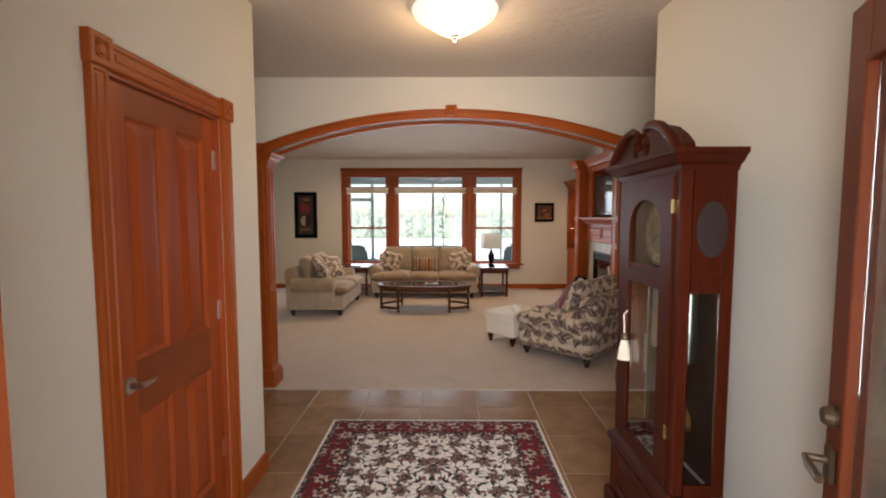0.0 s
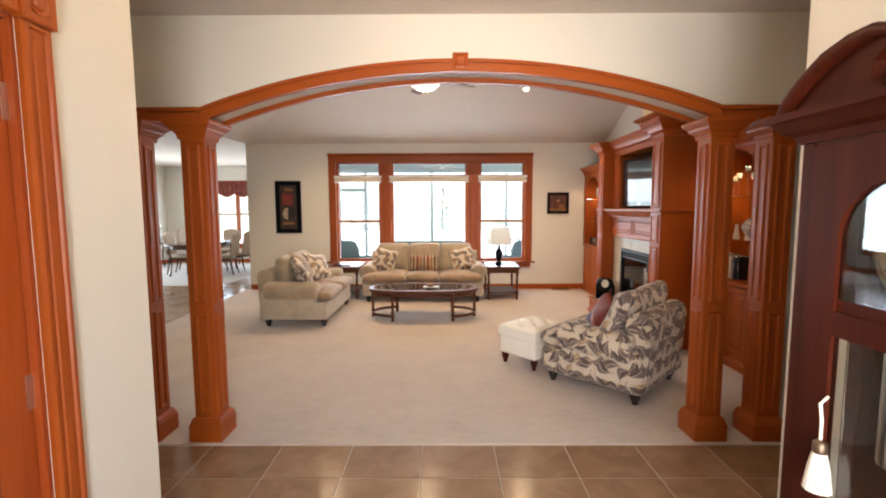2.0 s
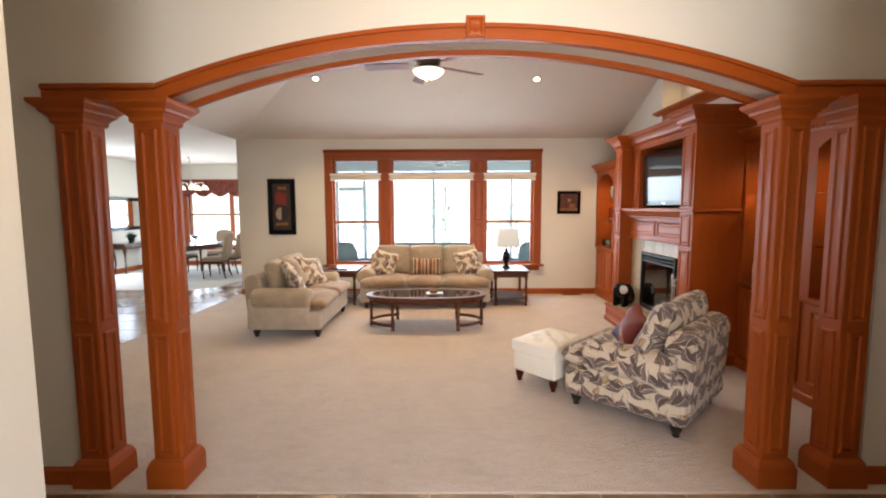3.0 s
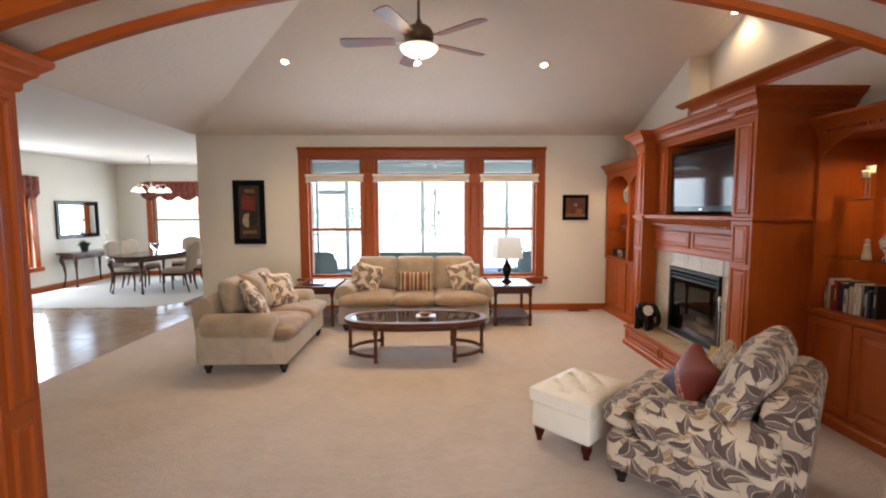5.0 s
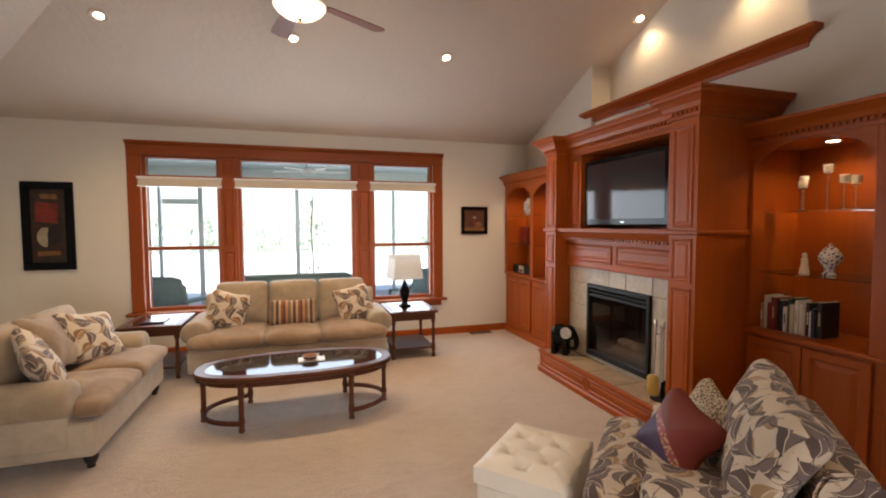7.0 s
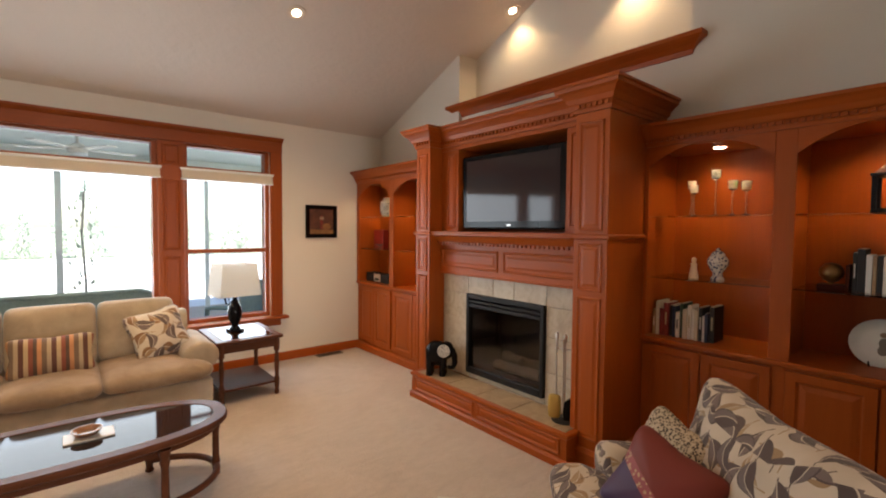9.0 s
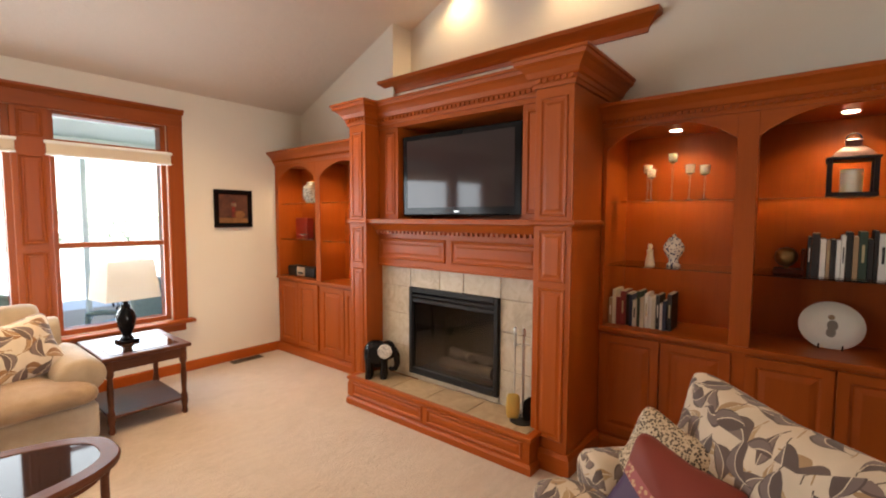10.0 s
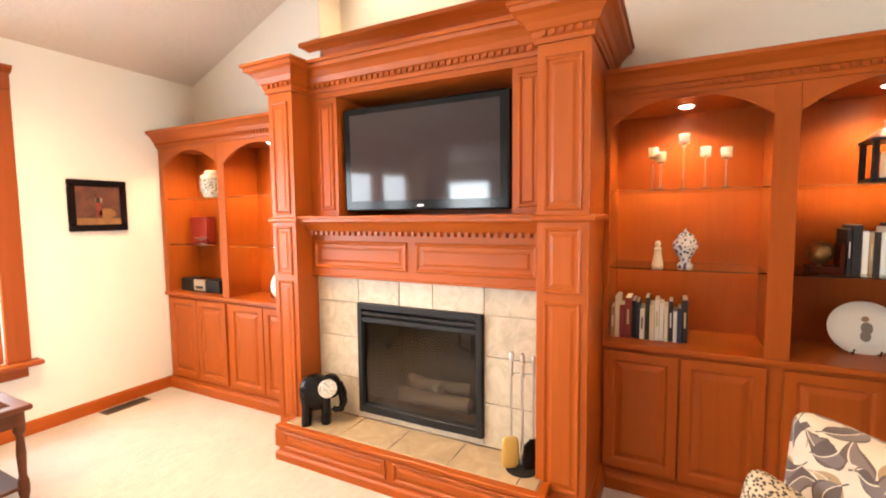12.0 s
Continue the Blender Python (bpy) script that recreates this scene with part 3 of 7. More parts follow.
for name, u0, u1, v0, v1 in (("stile", DY0 + 0.016, DY0 + 0.115, 0.008, DZ - 0.016), ("stile", DY1 - 0.115, DY1 - 0.016, 0.008, DZ - 0.016), ("rail", DY0 + 0.115, DY1 - 0.115, DZ - 0.125, DZ - 0.016), ("rail", DY0 + 0.115, DY1 - 0.115, 0.82, 1.02), ("rail", DY0 + 0.115, DY1 - 0.115, 0.008, 0.24), ("mid_stile", mid - 0.05, mid + 0.05, 1.02, DZ - 0.125), ("mid_stile", mid - 0.05, mid + 0.05, 0.24, 0.82)):
    part(name, bx(-0.906, -0.893, u0, u1, v0, v1), DOORWOOD if "stile" in name else wood_mat("door_rail_wood", (0.16, 0.032, 0.008), (0.34, 0.082, 0.02), axis=1, scale=0.7) if name == "rail" else DOORWOOD, door, world=True)
for u0, u1 in ((DY0 + 0.115, mid - 0.05), (mid + 0.05, DY1 - 0.115)):
    for v0, v1 in ((1.02, DZ - 0.125), (0.24, 0.82)):
        part("panel", rings(bmesh.new(), facing_east(-0.904), u0 + 0.002, u1 - 0.002, v0 + 0.002, v1 - 0.002, [(0, -0.002), (0, 0.011), (0.014, -0.001), (0.024, -0.001), (0.06, 0.010), (0.062, 0.010)]), DOORWOOD, door, world=True)
for z in (1.83, 1.09, 0.37):
    hinge = part("hinge", lathe(bmesh.new(), [(0.007, -0.048), (0.007, 0.048)], 10, pose(-0.884, DY1 - 0.004, z)), NICKEL, door, "satin nickel hinge", world=True)
    part("hinge_plate", bx(-0.9, -0.889, DY1 - 0.03, DY1 - 0.008, z - 0.045, z + 0.045), NICKEL, hinge, world=True)
handle = part("door_handle", lathe(bmesh.new(), [(0.032, 0), (0.03, 0.008), (0.014, 0.012), (0.012, 0.05), (0.0, 0.052)], 20, pose(-0.893, DY0 + 0.07, 0.945, 0, 90, 0), cap=False), NICKEL, door, "satin nickel lever handle", world=True, smooth=40)
part("lever", tube(bmesh.new(), [(-0.843, DY0 + 0.06, 0.945), (-0.842, DY0 + 0.1, 0.947), (-0.845, DY0 + 0.13, 0.943), (-0.85, DY0 + 0.155, 0.947)], [0.011, 0.01, 0.008, 0.006]), NICKEL, handle, world=True, smooth=40)
FLUTE = [(0, 0), (0, 0.014), (0.008, 0.02), (0.018, 0.02), (0.022, 0.014), (0.03, 0.014), (0.034, 0.018)]
trim = thing("door_casing", (-0.87, mid, 0), label="fluted cherry wood door casing with corner blocks", category="trim", kind="structure")
for u0, u1, v0, v1, nm in ((DY0 - 0.09, DY0, 0, DZ, "side_casing"), (DY1, DY1 + 0.09, 0, DZ, "side_casing"), (DY0, DY1, DZ, DZ + 0.09, "head_casing")):
    part(nm, rings(bmesh.new(), facing_east(-0.87), u0, u1, v0, v1, FLUTE), CHERRY if nm[0] == "s" else CHERRY_H, trim, world=True)
for u0 in (DY0 - 0.095, DY1 - 0.005):
    blk = part("corner_block", rings(bmesh.new(), facing_east(-0.87), u0, u0 + 0.1, DZ - 0.005, DZ + 0.095, [(0, 0), (0, 0.028), (0.004, 0.032), (0.02, 0.032), (0.024, 0.026), (0.03, 0.026)]), CHERRY, trim, world=True)
    part("rosette", lathe(bmesh.new(), [(0.03, 0), (0.028, 0.006), (0.018, 0.003), (0.014, 0.009), (0.004, 0.01)], 16, pose(-0.845, u0 + 0.05, DZ + 0.045, 0, 90, 0)), CHERRY, blk, world=True)

# front door, swung open beside the way in
fd = thing("door_2", (0.96, 0.34, 0), -22.6, label="open cherry wood front door with a glass light", category="door", kind="structure")
FRONTWOOD = wood_mat("front_door_wood", (0.10, 0.02, 0.006), (0.22, 0.05, 0.013), scale=0.6)
FW = 0.885
for nm, b in (("stile", bx(0, 0.045, FW - 0.12, FW, 0.01, 2.08, bevel=0.004)), ("stile", bx(0, 0.045, 0.005, 0.12, 0.01, 2.08, bevel=0.004)), ("rail", bx(0.001, 0.044, 0.12, FW - 0.12, 0.01, 0.5)), ("rail", bx(0.001, 0.044, 0.12, FW - 0.12, 1.93, 2.08))):
    part(nm, b, FRONTWOOD, fd)
part("glass_light", bx(0.018, 0.026, 0.12, FW - 0.12, 0.5, 1.93), GLASS, fd)
for u0, u1, v0, v1 in ((0.105, 0.125, 0.49, 1.94), (FW - 0.125, FW - 0.105, 0.49, 1.94), (0.125, FW - 0.125, 0.49, 0.51), (0.125, FW - 0.125, 1.92, 1.94)):
    part("glazing_bead", bx(-0.008, 0.018, u0, u1, v0, v1, bevel=0.003), FRONTWOOD, fd)
part("deadbolt", lathe(bmesh.new(), [(0.03, 0), (0.03, 0.012), (0.02, 0.03), (0.0, 0.03)], 16, pose(0, FW - 0.06, 1.03, 0, -90, 0), cap=False), BRONZE, fd, "dark bronze deadbolt")
grip = part("door_handle", bx(-0.014, 0, FW - 0.085, FW - 0.03, 0.85, 0.95, bevel=0.008), BRONZE, fd, "dark bronze entry handle set")
part("lever", tube(bmesh.new(), [(-0.012, FW - 0.058, 0.91), (-0.06, FW - 0.058, 0.91), (-0.062, FW - 0.09, 0.905), (-0.06, FW - 0.16, 0.9)], 0.011), BRONZE, grip)
part("latch_plate", bx(0.01, 0.035, FW, FW + 0.002, 0.84, 0.98), NICKEL, fd, "nickel latch plate")
jamb = thing("front_door_casing", (0.3, 0.3, 0), label="cherry wood casing of the front doorway", category="trim", kind="structure")
part("side_casing", bx(-0.23, -0.126, 0.3, 0.33, 0, 2.1, bevel=0.006), FRONTWOOD, jamb, world=True)
part("side_casing", bx(0.885, 0.955, 0.3, 0.33, 0, 2.1, bevel=0.006), FRONTWOOD, jamb, world=True)
part("head_casing", bx(-0.23, 0.955, 0.3, 0.335, 2.101, 2.2, bevel=0.006), FRONTWOOD, jamb, world=True)

# ---- fireplace wall ----
def dentils(bm, x, y0, y1, z, size=0.018, pitch=0.036, depth=0.014):
    y = y0 + 0.008
    while y + size < y1:
        box(bm, x - depth, x, y, y + size, z, z + size * 1.15)
        y += pitch
    return bm


fire = thing("fireplace_surround", (2.9, 6.87, 0), label="cherry wood fireplace surround with panelled columns and dentil cornice", category="fireplace", kind="")
CF = 2.50            # front of the columns
for y0, y1 in ((5.872, 6.115), (7.66, 7.862)):
    col = part("column_box", bx(CF, 3.228, y0, y1, 0, 2.32, bevel=0.003), CHERRY, fire, world=True)
    for z0, z1 in ((0.2, 1.13), (1.17, 1.48), (1.56, 2.26)):
        part("panel", rings(bmesh.new(), facing_west(CF), y0 + 0.035, y1 - 0.035, z0, z1, [(0, -0.002), (0, 0.006), (0.006, 0.011), (0.013, 0.009), (0.018, 0.002), (0.03, 0.002), (0.045, 0.007)]), CHERRY, col, world=True)
    part("band", sweep(bmesh.new(), [(-0.02, 1.505), (0.012, 1.505), (0.022, 1.515), (0.022, 1.53), (0.012, 1.54), (-0.02, 1.54)], [(2.9, y1), (CF, y1), (CF, y0), (2.96, y0)]), CHERRY_H, col, world=True)
    part("plinth", sweep(bmesh.new(), [(-0.02, 0), (0.025, 0), (0.025, 0.11), (0.012, 0.135), (-0.02, 0.14)], [(2.9, y1), (CF, y1), (CF, y0), (2.96, y0)]), CHERRY_H, col, world=True)
# cornice that steps round the columns
CR = profile([(0, 0), (0.012, 0), (0.014, 0.022), (0.02, 0.026), (0.024, 0.05), (0.036, 0.056), (0.05, 0.085), (0.078, 0.115), (0.1, 0.128), (0.104, 0.15), (0.115, 0.153), (0.115, 0.17), (-0.04, 0.17), (-0.04, 0)], 1, 1, 2.32)
TV_F = 2.64
part("cornice", sweep(bmesh.new(), CR, [(3.2, 7.862), (CF, 7.862), (CF, 7.66), (TV_F, 7.66), (TV_F, 6.115), (CF, 6.115), (CF, 5.872), (3.43, 5.872)]), CHERRY_H, fire, world=True)
for x, a, b in ((CF - 0.014, 5.86, 6.127), (CF - 0.014, 7.65, 7.875), (TV_F - 0.014, 6.12, 7.655)):
    tagged(part("dentil_moulding", dentils(bmesh.new(), x, a, b, 2.346, 0.02, 0.04, 0.022), CHERRY, fire, world=True), kind="stuff")
part("top_board", bx(2.52, 3.43, 5.88, 7.85, 2.47, 2.489), CHERRY_H, fire, world=True)
part("frieze", bx(TV_F, 2.72, 6.116, 7.659, 2.285, 2.33), CHERRY_H, fire, world=True)
# surround of the television niche
for y0, y1 in ((6.116, 6.285), (7.435, 7.659)):
    s = part("niche_side", bx(TV_F + 0.01, 3.22, y0, y1, 1.545, 2.285), CHERRY, fire, world=True)
    c = (y0 + y1) / 2 - (0.03 if y0 > 7 else 0)
    part("panel", rings(bmesh.new(), facing_west(TV_F + 0.01), c - 0.055, c + 0.055, 1.58, 2.25, [(0, -0.002), (0, 0.007), (0.008, 0.013), (0.015, 0.013), (0.02, 0.004), (0.026, 0.004), (0.032, 0.01)]), CHERRY, s, world=True)
part("niche_back", bx(3.1, 3.22, 6.285, 7.435, 1.545, 2.285), CHERRY, fire, world=True)
part("niche_top", bx(2.72, 3.1, 6.285, 7.435, 2.286, 2.3), CHERRY_H, fire, world=True)
# mantel
part("mantel_shelf", bx(2.5, 3.2, 6.116, 7.659, 1.528, 1.544, bevel=0.004), CHERRY_H, fire, world=True)
part("mantel_moulding", sweep(bmesh.new(), profile([(0, 0), (0.01, 0), (0.014, 0.015), (0.03, 0.02), (0.05, 0.045), (0.07, 0.07), (0.09, 0.085), (0.12, 0.09), (0.12, 0.107), (-0.03, 0.107), (-0.03, 0)], 1, 1, 1.42), [(2.63, 7.659), (2.63, 6.116)]), CHERRY_H, fire, world=True)
bm = bmesh.new()
dentils(bm, 2.618, 6.12, 7.655, 1.424, 0.022, 0.042, 0.038)
tagged(part("dentil_moulding", bm, CHERRY, fire, world=True), kind="stuff")
part("overmantel", bx(2.64, 2.9, 6.116, 7.659, 1.165, 1.43), CHERRY_H, fire, world=True)
for u0, u1 in ((6.145, 6.865), (6.925, 7.635)):
    part("panel", rings(bmesh.new(), facing_west(2.64), u0, u1, 1.21, 1.385, [(0, -0.002), (0, 0.009), (0.008, 0.013), (0.016, 0.01), (0.022, 0.003), (0.04, 0.003), (0.055, 0.008)]), CHERRY_H, fire, world=True)
part("lower_bead", bx(2.628, 2.7, 6.116, 7.659, 1.15, 1.166, bevel=0.004), CHERRY_H, fire, world=True)
# plaster ledge crown above
ledge = thing("ledge_crown", (3.23, 6.87, 2.8), label="cherry wood crown moulding along the chimney ledge", category="trim", kind="structure")
part("crown", sweep(bmesh.new(), profile([(0, 0), (0.012, 0), (0.02, 0.03), (0.045, 0.06), (0.08, 0.085), (0.1, 0.095), (0.1, 0.125), (-0.03, 0.125), (-0.03, 0)], 1, 1, 2.775), [(3.3, 8.1), (3.23, 8.1), (3.23, 5.70), (3.438, 5.70)]), CHERRY_H, ledge, world=True)

# hearth
HX, HY0, HY1, HZ = 2.37, 6.05, 7.735, 0.235
hearth = thing("hearth", (2.55, 6.88, 0), label="raised cherry wood hearth with beige stone tiles", category="hearth")
part("body", bx(HX, 2.66, HY0, HY1, 0.0, HZ - 0.012), CHERRY_H, hearth, world=True)
part("plinth", sweep(bmesh.new(), [(-0.02, 0), (0.018, 0), (0.018, 0.05), (0.008, 0.065), (-0.02, 0.068)], [(2.499, HY1), (HX, HY1), (HX, HY0), (2.499, HY0)]), CHERRY_H, hearth, world=True)
part("rim", sweep(bmesh.new(), [(-0.02, HZ - 0.03), (0.008, HZ - 0.03), (0.014, HZ - 0.02), (0.014, HZ - 0.004), (0.008, HZ), (-0.03, HZ)], [(2.499, HY1), (HX, HY1), (HX, HY0), (2.499, HY0)]), CHERRY_H, hearth, world=True)
for u0, u1 in ((HY0 + 0.05, 6.87), (6.92, HY1 - 0.05)):
    part("panel", rings(bmesh.new(), facing_west(HX), u0, u1, 0.085, 0.195, [(0, -0.002), (0, 0.006), (0.006, 0.011), (0.012, 0.008), (0.018, 0.002), (0.03, 0.002), (0.04, 0.006)]), CHERRY_H, hearth, world=True)
cuts = [HY0 + 0.032, 6.18, 6.56, 6.93, 7.28, 7.58, HY1 - 0.032]
part("mortar_bed", bx(HX + 0.03, 2.68, HY0 + 0.03, HY1 - 0.03, HZ - 0.012, HZ - 0.005), GROUT, hearth, world=True)
for a, b in zip(cuts, cuts[1:]):
    part("tile", bx(HX + 0.033, 2.672, a + 0.004, b - 0.004, HZ - 0.005, HZ + 0.001, bevel=0.002), HEARTHTILE, hearth, world=True)

# stone facing and firebox
facing = thing("fireplace_facing", (2.68, 6.9, HZ), label="beige stone tile facing round the firebox", category="fireplace", kind="structure")
FY0, FY1, FZ0, FZ1 = 6.46, 7.315, 0.285, 0.995
part("mortar_bed", bx(2.687, 2.72, 6.116, FY0, HZ, 1.15), GROUT, facing, world=True)
part("mortar_bed", bx(2.687, 2.72, FY1, 7.659, HZ, 1.15), GROUT, facing, world=True)
part("mortar_bed", bx(2.687, 2.72, FY0, FY1, FZ1, 1.15), GROUT, facing, world=True)
part("mortar_bed", bx(2.687, 2.72, FY0, FY1, HZ, FZ0), GROUT, facing, world=True)
tiles = []
for a, b in ((6.117, FY0), (FY1, 7.658)):
    for z0, z1 in ((HZ, 0.49), (0.49, 0.76), (0.76, FZ1 - 0.005)):
        tiles.append((a, b, z0, z1))
for a, b in ((6.117, 6.455), (6.455, 6.78), (6.78, 7.01), (7.01, 7.32), (7.32, 7.658)):
    tiles.append((a, b, FZ1 - 0.005, 1.152))
tiles.append((FY0, FY1, HZ, FZ0))
for a, b, z0, z1 in tiles:
    part("tile", bx(2.678, 2.7, a + 0.003, b - 0.003, z0 + 0.003, z1 - 0.003, bevel=0.002), STONE, facing, world=True)
ins = thing("fireplace_insert", (2.66, 6.87, FZ0), label="black metal gas fireplace insert with a glass front", category="fireplace")
for nm, b in (("frame", bx(2.65, 2.7, FY0, FY0 + 0.035, FZ0, FZ1, bevel=0.004)), ("frame", bx(2.65, 2.7, FY1 - 0.035, FY1, FZ0, FZ1, bevel=0.004)), ("frame", bx(2.65, 2.7, FY0 + 0.035, FY1 - 0.035, FZ1 - 0.04, FZ1, bevel=0.004)), ("frame", bx(2.65, 2.7, FY0 + 0.035, FY1 - 0.035, FZ0, FZ0 + 0.05, bevel=0.004)), ("louvre", bx(2.655, 2.69, FY0 + 0.035, FY1 - 0.035, FZ1 - 0.075, FZ1 - 0.058, bevel=0.003)), ("door_rail", bx(2.657, 2.69, FY0 + 0.036, FY1 - 0.036, FZ1 - 0.12, FZ1 - 0.09, bevel=0.003))):
    part(nm, b, BLACK, ins, world=True)
part("glass", bx(2.676, 2.68, FY0 + 0.03, FY1 - 0.03, FZ0 + 0.04, FZ1 - 0.1), glass_mat("smoked_glass", (0.34, 0.31, 0.29)), ins, world=True).visible_shadow = False
bm = bmesh.new()
for b in ((3.1, 3.12, FY0, FY1, FZ0, FZ1), (2.7, 3.1, FY0, FY0 + 0.02, FZ0, FZ1), (2.7, 3.1, FY1 - 0.02, FY1, FZ0, FZ1), (2.7, 3.1, FY0, FY1, FZ0, FZ0 + 0.02), (2.7, 3.1, FY0, FY1, FZ1 - 0.02, FZ1)):
    box(bm, *b)
part("firebox", bm, mat("fire_brick", (0.045, 0.038, 0.034), 0.85), ins, world=True)
LOG = mat("ceramic_log", (0.2, 0.155, 0.115), 0.9)
for a, b, r in (((2.85, 6.62, 0.37), (2.86, 7.12, 0.36), 0.05), ((2.93, 6.66, 0.44), (2.8, 7.0, 0.47), 0.04), ((2.82, 6.8, 0.46), (2.95, 7.1, 0.44), 0.038)):
    bm = bmesh.new()
    va, vb = Vector(a), Vector(b)
    tube(bm, [va.lerp(vb, k / 6) + Vector((noise.noise((k, r * 90, 1)) * 0.012, 0, noise.noise((k, 3, r * 80)) * 0.012)) for k in range(7)], [r * (0.9 + 0.15 * noise.noise((k * 2, 5, r * 50))) for k in range(7)], 10)
    part("log", bm, LOG, ins, world=True, smooth=60)

# television
tv = thing("television", (2.72, 6.86, 1.56), label="wide black flat television, switched off", category="television")
TVM = pose(2.73, 6.862, 1.89, 0, -1, 0.5)
bm = bmesh.new()
box(bm, -0.04, 0.05, -0.55, 0.55, -0.318, 0.318, bevel=0.012, seg=2)
bm.transform(TVM)
part("bezel", bm, GLOSSBLACK, tv, world=True)
bm = bmesh.new()
box(bm, -0.0425, -0.04, -0.495, 0.495, -0.255, 0.275)
bm.transform(TVM)
part("screen", bm, SCREEN, tv, world=True)
bm = bmesh.new()
box(bm, -0.043, -0.0405, -0.02, 0.02, -0.292, -0.282)
bm.transform(TVM)
part("badge", bm, NICKEL, tv, "small silver badge", world=True)
bm = bmesh.new()
box(bm, 0.05, 0.36, -0.08, 0.08, -0.1, 0.1)
bm.transform(TVM)
part("wall_bracket", bm, BLACK, tv, world=True)


# ---- bookcases ----
def bookcase(label, F, back, y0, y1, bays, zc, shelves, spring, top, crown_z):
    """Built-in bookcase facing west: bays as (y0, y1); arched heads, glass shelves, panelled doors."""
    c = thing("bookcase", ((F + back) / 2, (y0 + y1) / 2, 0), label=label, category="bookcase", group="built-in bookcases")
    part("carcass_base", bx(F + 0.022, back, y0, y1, 0.1, zc - 0.03), CHERRY_H, c, world=True)
    part("toe_board", bx(F + 0.004, back, y0, y1, 0, 0.1, bevel=0.003), CHERRY_H, c, world=True)
    part("toe_moulding", sweep(bmesh.new(), [(-0.01, 0.0), (0.012, 0.0), (0.012, 0.07), (0.004, 0.09), (-0.01, 0.092)], [(F, y1), (F, y0)]), CHERRY_H, c, world=True)
    part("counter", bx(F - 0.012, back, y0, y1, zc - 0.03, zc, bevel=0.005), CHERRY_H, c, world=True)
    part("back_panel", bx(back - 0.02, back - 0.001, y0, y1, zc, crown_z), CHERRY, c, world=True)
    part("top_board", bx(F + 0.02, back, y0, y1, crown_z, crown_z + 0.02), CHERRY_H, c, world=True)
    stops = [y0] + [v for b in bays for v in b] + [y1]
    for a, b in zip(stops[0::2], stops[1::2]):
        if b - a > 0.004:
            part("stile", bx(F, F + 0.02, a, b, zc, crown_z, bevel=0.002), CHERRY, c, world=True)
            if b - a > 0.05 and a > y0 and b < y1:
                part("divider", bx(F + 0.02, back - 0.02, (a + b) / 2 - 0.02, (a + b) / 2 + 0.02, zc, crown_z), CHERRY, c, world=True)
    for y in (y0, y1 - 0.02):
        part("side", bx(F + 0.02, back - 0.02, y, y + 0.02, zc, crown_z), CHERRY, c, world=True)
    for a, b in bays:
        w = (b - a) / 2
        rise = top - spring
        r = (w * w + rise * rise) / (2 * rise)
        bm = bmesh.new()
        prev = None
        for i in range(21):
            u = -w + 2 * w * i / 20
            z = top - r + math.sqrt(r * r - u * u)
            q = [bm.verts.new((F, (a + b) / 2 + u, z)), bm.verts.new((F, (a + b) / 2 + u, crown_z)), bm.verts.new((F + 0.02, (a + b) / 2 + u, crown_z)), bm.verts.new((F + 0.02, (a + b) / 2 + u, z))]
            if prev:
                for k in range(4):
                    bm.faces.new((prev[k], q[k], q[(k + 1) % 4], prev[(k + 1) % 4]))
            else:
                bm.faces.new(q)
            prev = q
        bm.faces.new(prev)
        part("arched_head", bm, CHERRY_H, c, world=True)
        for z in shelves:
            sh = part("glass_shelf", bx(F + 0.035, back - 0.025, a - 0.01, b + 0.01, z - 0.008, z), SHELFGLASS, c, "clear glass shelf", world=True)
            sh.visible_shadow = False
        n = 2
        for k in range(n):
            p0, p1 = a - 0.02 + k * (b - a + 0.04) / n + 0.004, a - 0.02 + (k + 1) * (b - a + 0.04) / n - 0.004
            part("door", rings(bmesh.new(), facing_west(F + 0.022), p0, p1, 0.13, zc - 0.05, door_steps(0.06)), CHERRY, c, world=True)
        light = part("puck_light", lathe(bmesh.new(), [(0.044, 0), (0.044, 0.004), (0.03, 0.006)], 20, pose((F + back) / 2 - 0.02, (a + b) / 2, crown_z - 0.021)), NICKEL, c, "lit recessed puck light", world=True)
        part("lens", lathe(bmesh.new(), [(0.034, 0), (0.034, 0.002)], 16, pose((F + back) / 2 - 0.02, (a + b) / 2, crown_z - 0.0235)), BULB, light, world=True)
        part("inner_top", bx(F + 0.02, back - 0.02, a - 0.02, b + 0.02, crown_z - 0.014, crown_z - 0.001), CHERRY_H, c, world=True)
        lamp("puck_lamp", "SPOT", pose((F + back) / 2 - 0.02, (a + b) / 2, crown_z - 0.035), 2.8, WARM, cone=150, blend=0.6, radius=0.02)
    CRW = profile([(0, 0), (0.01, 0), (0.014, 0.02), (0.02, 0.024), (0.022, 0.046), (0.034, 0.052), (0.05, 0.08), (0.08, 0.108), (0.1, 0.12), (0.1, 0.14), (-0.02, 0.14), (-0.02, 0)], 1, 1, crown_z)
    part("crown", sweep(bmesh.new(), CRW, [(F, y1), (F, y0)]), CHERRY_H, c, world=True)
    bm = bmesh.new()
    dentils(bm, F - 0.014, y0, y1, crown_z + 0.026, 0.017, 0.034, 0.02)
    part("dentil_moulding", bm, CHERRY, c, world=True)
    return c


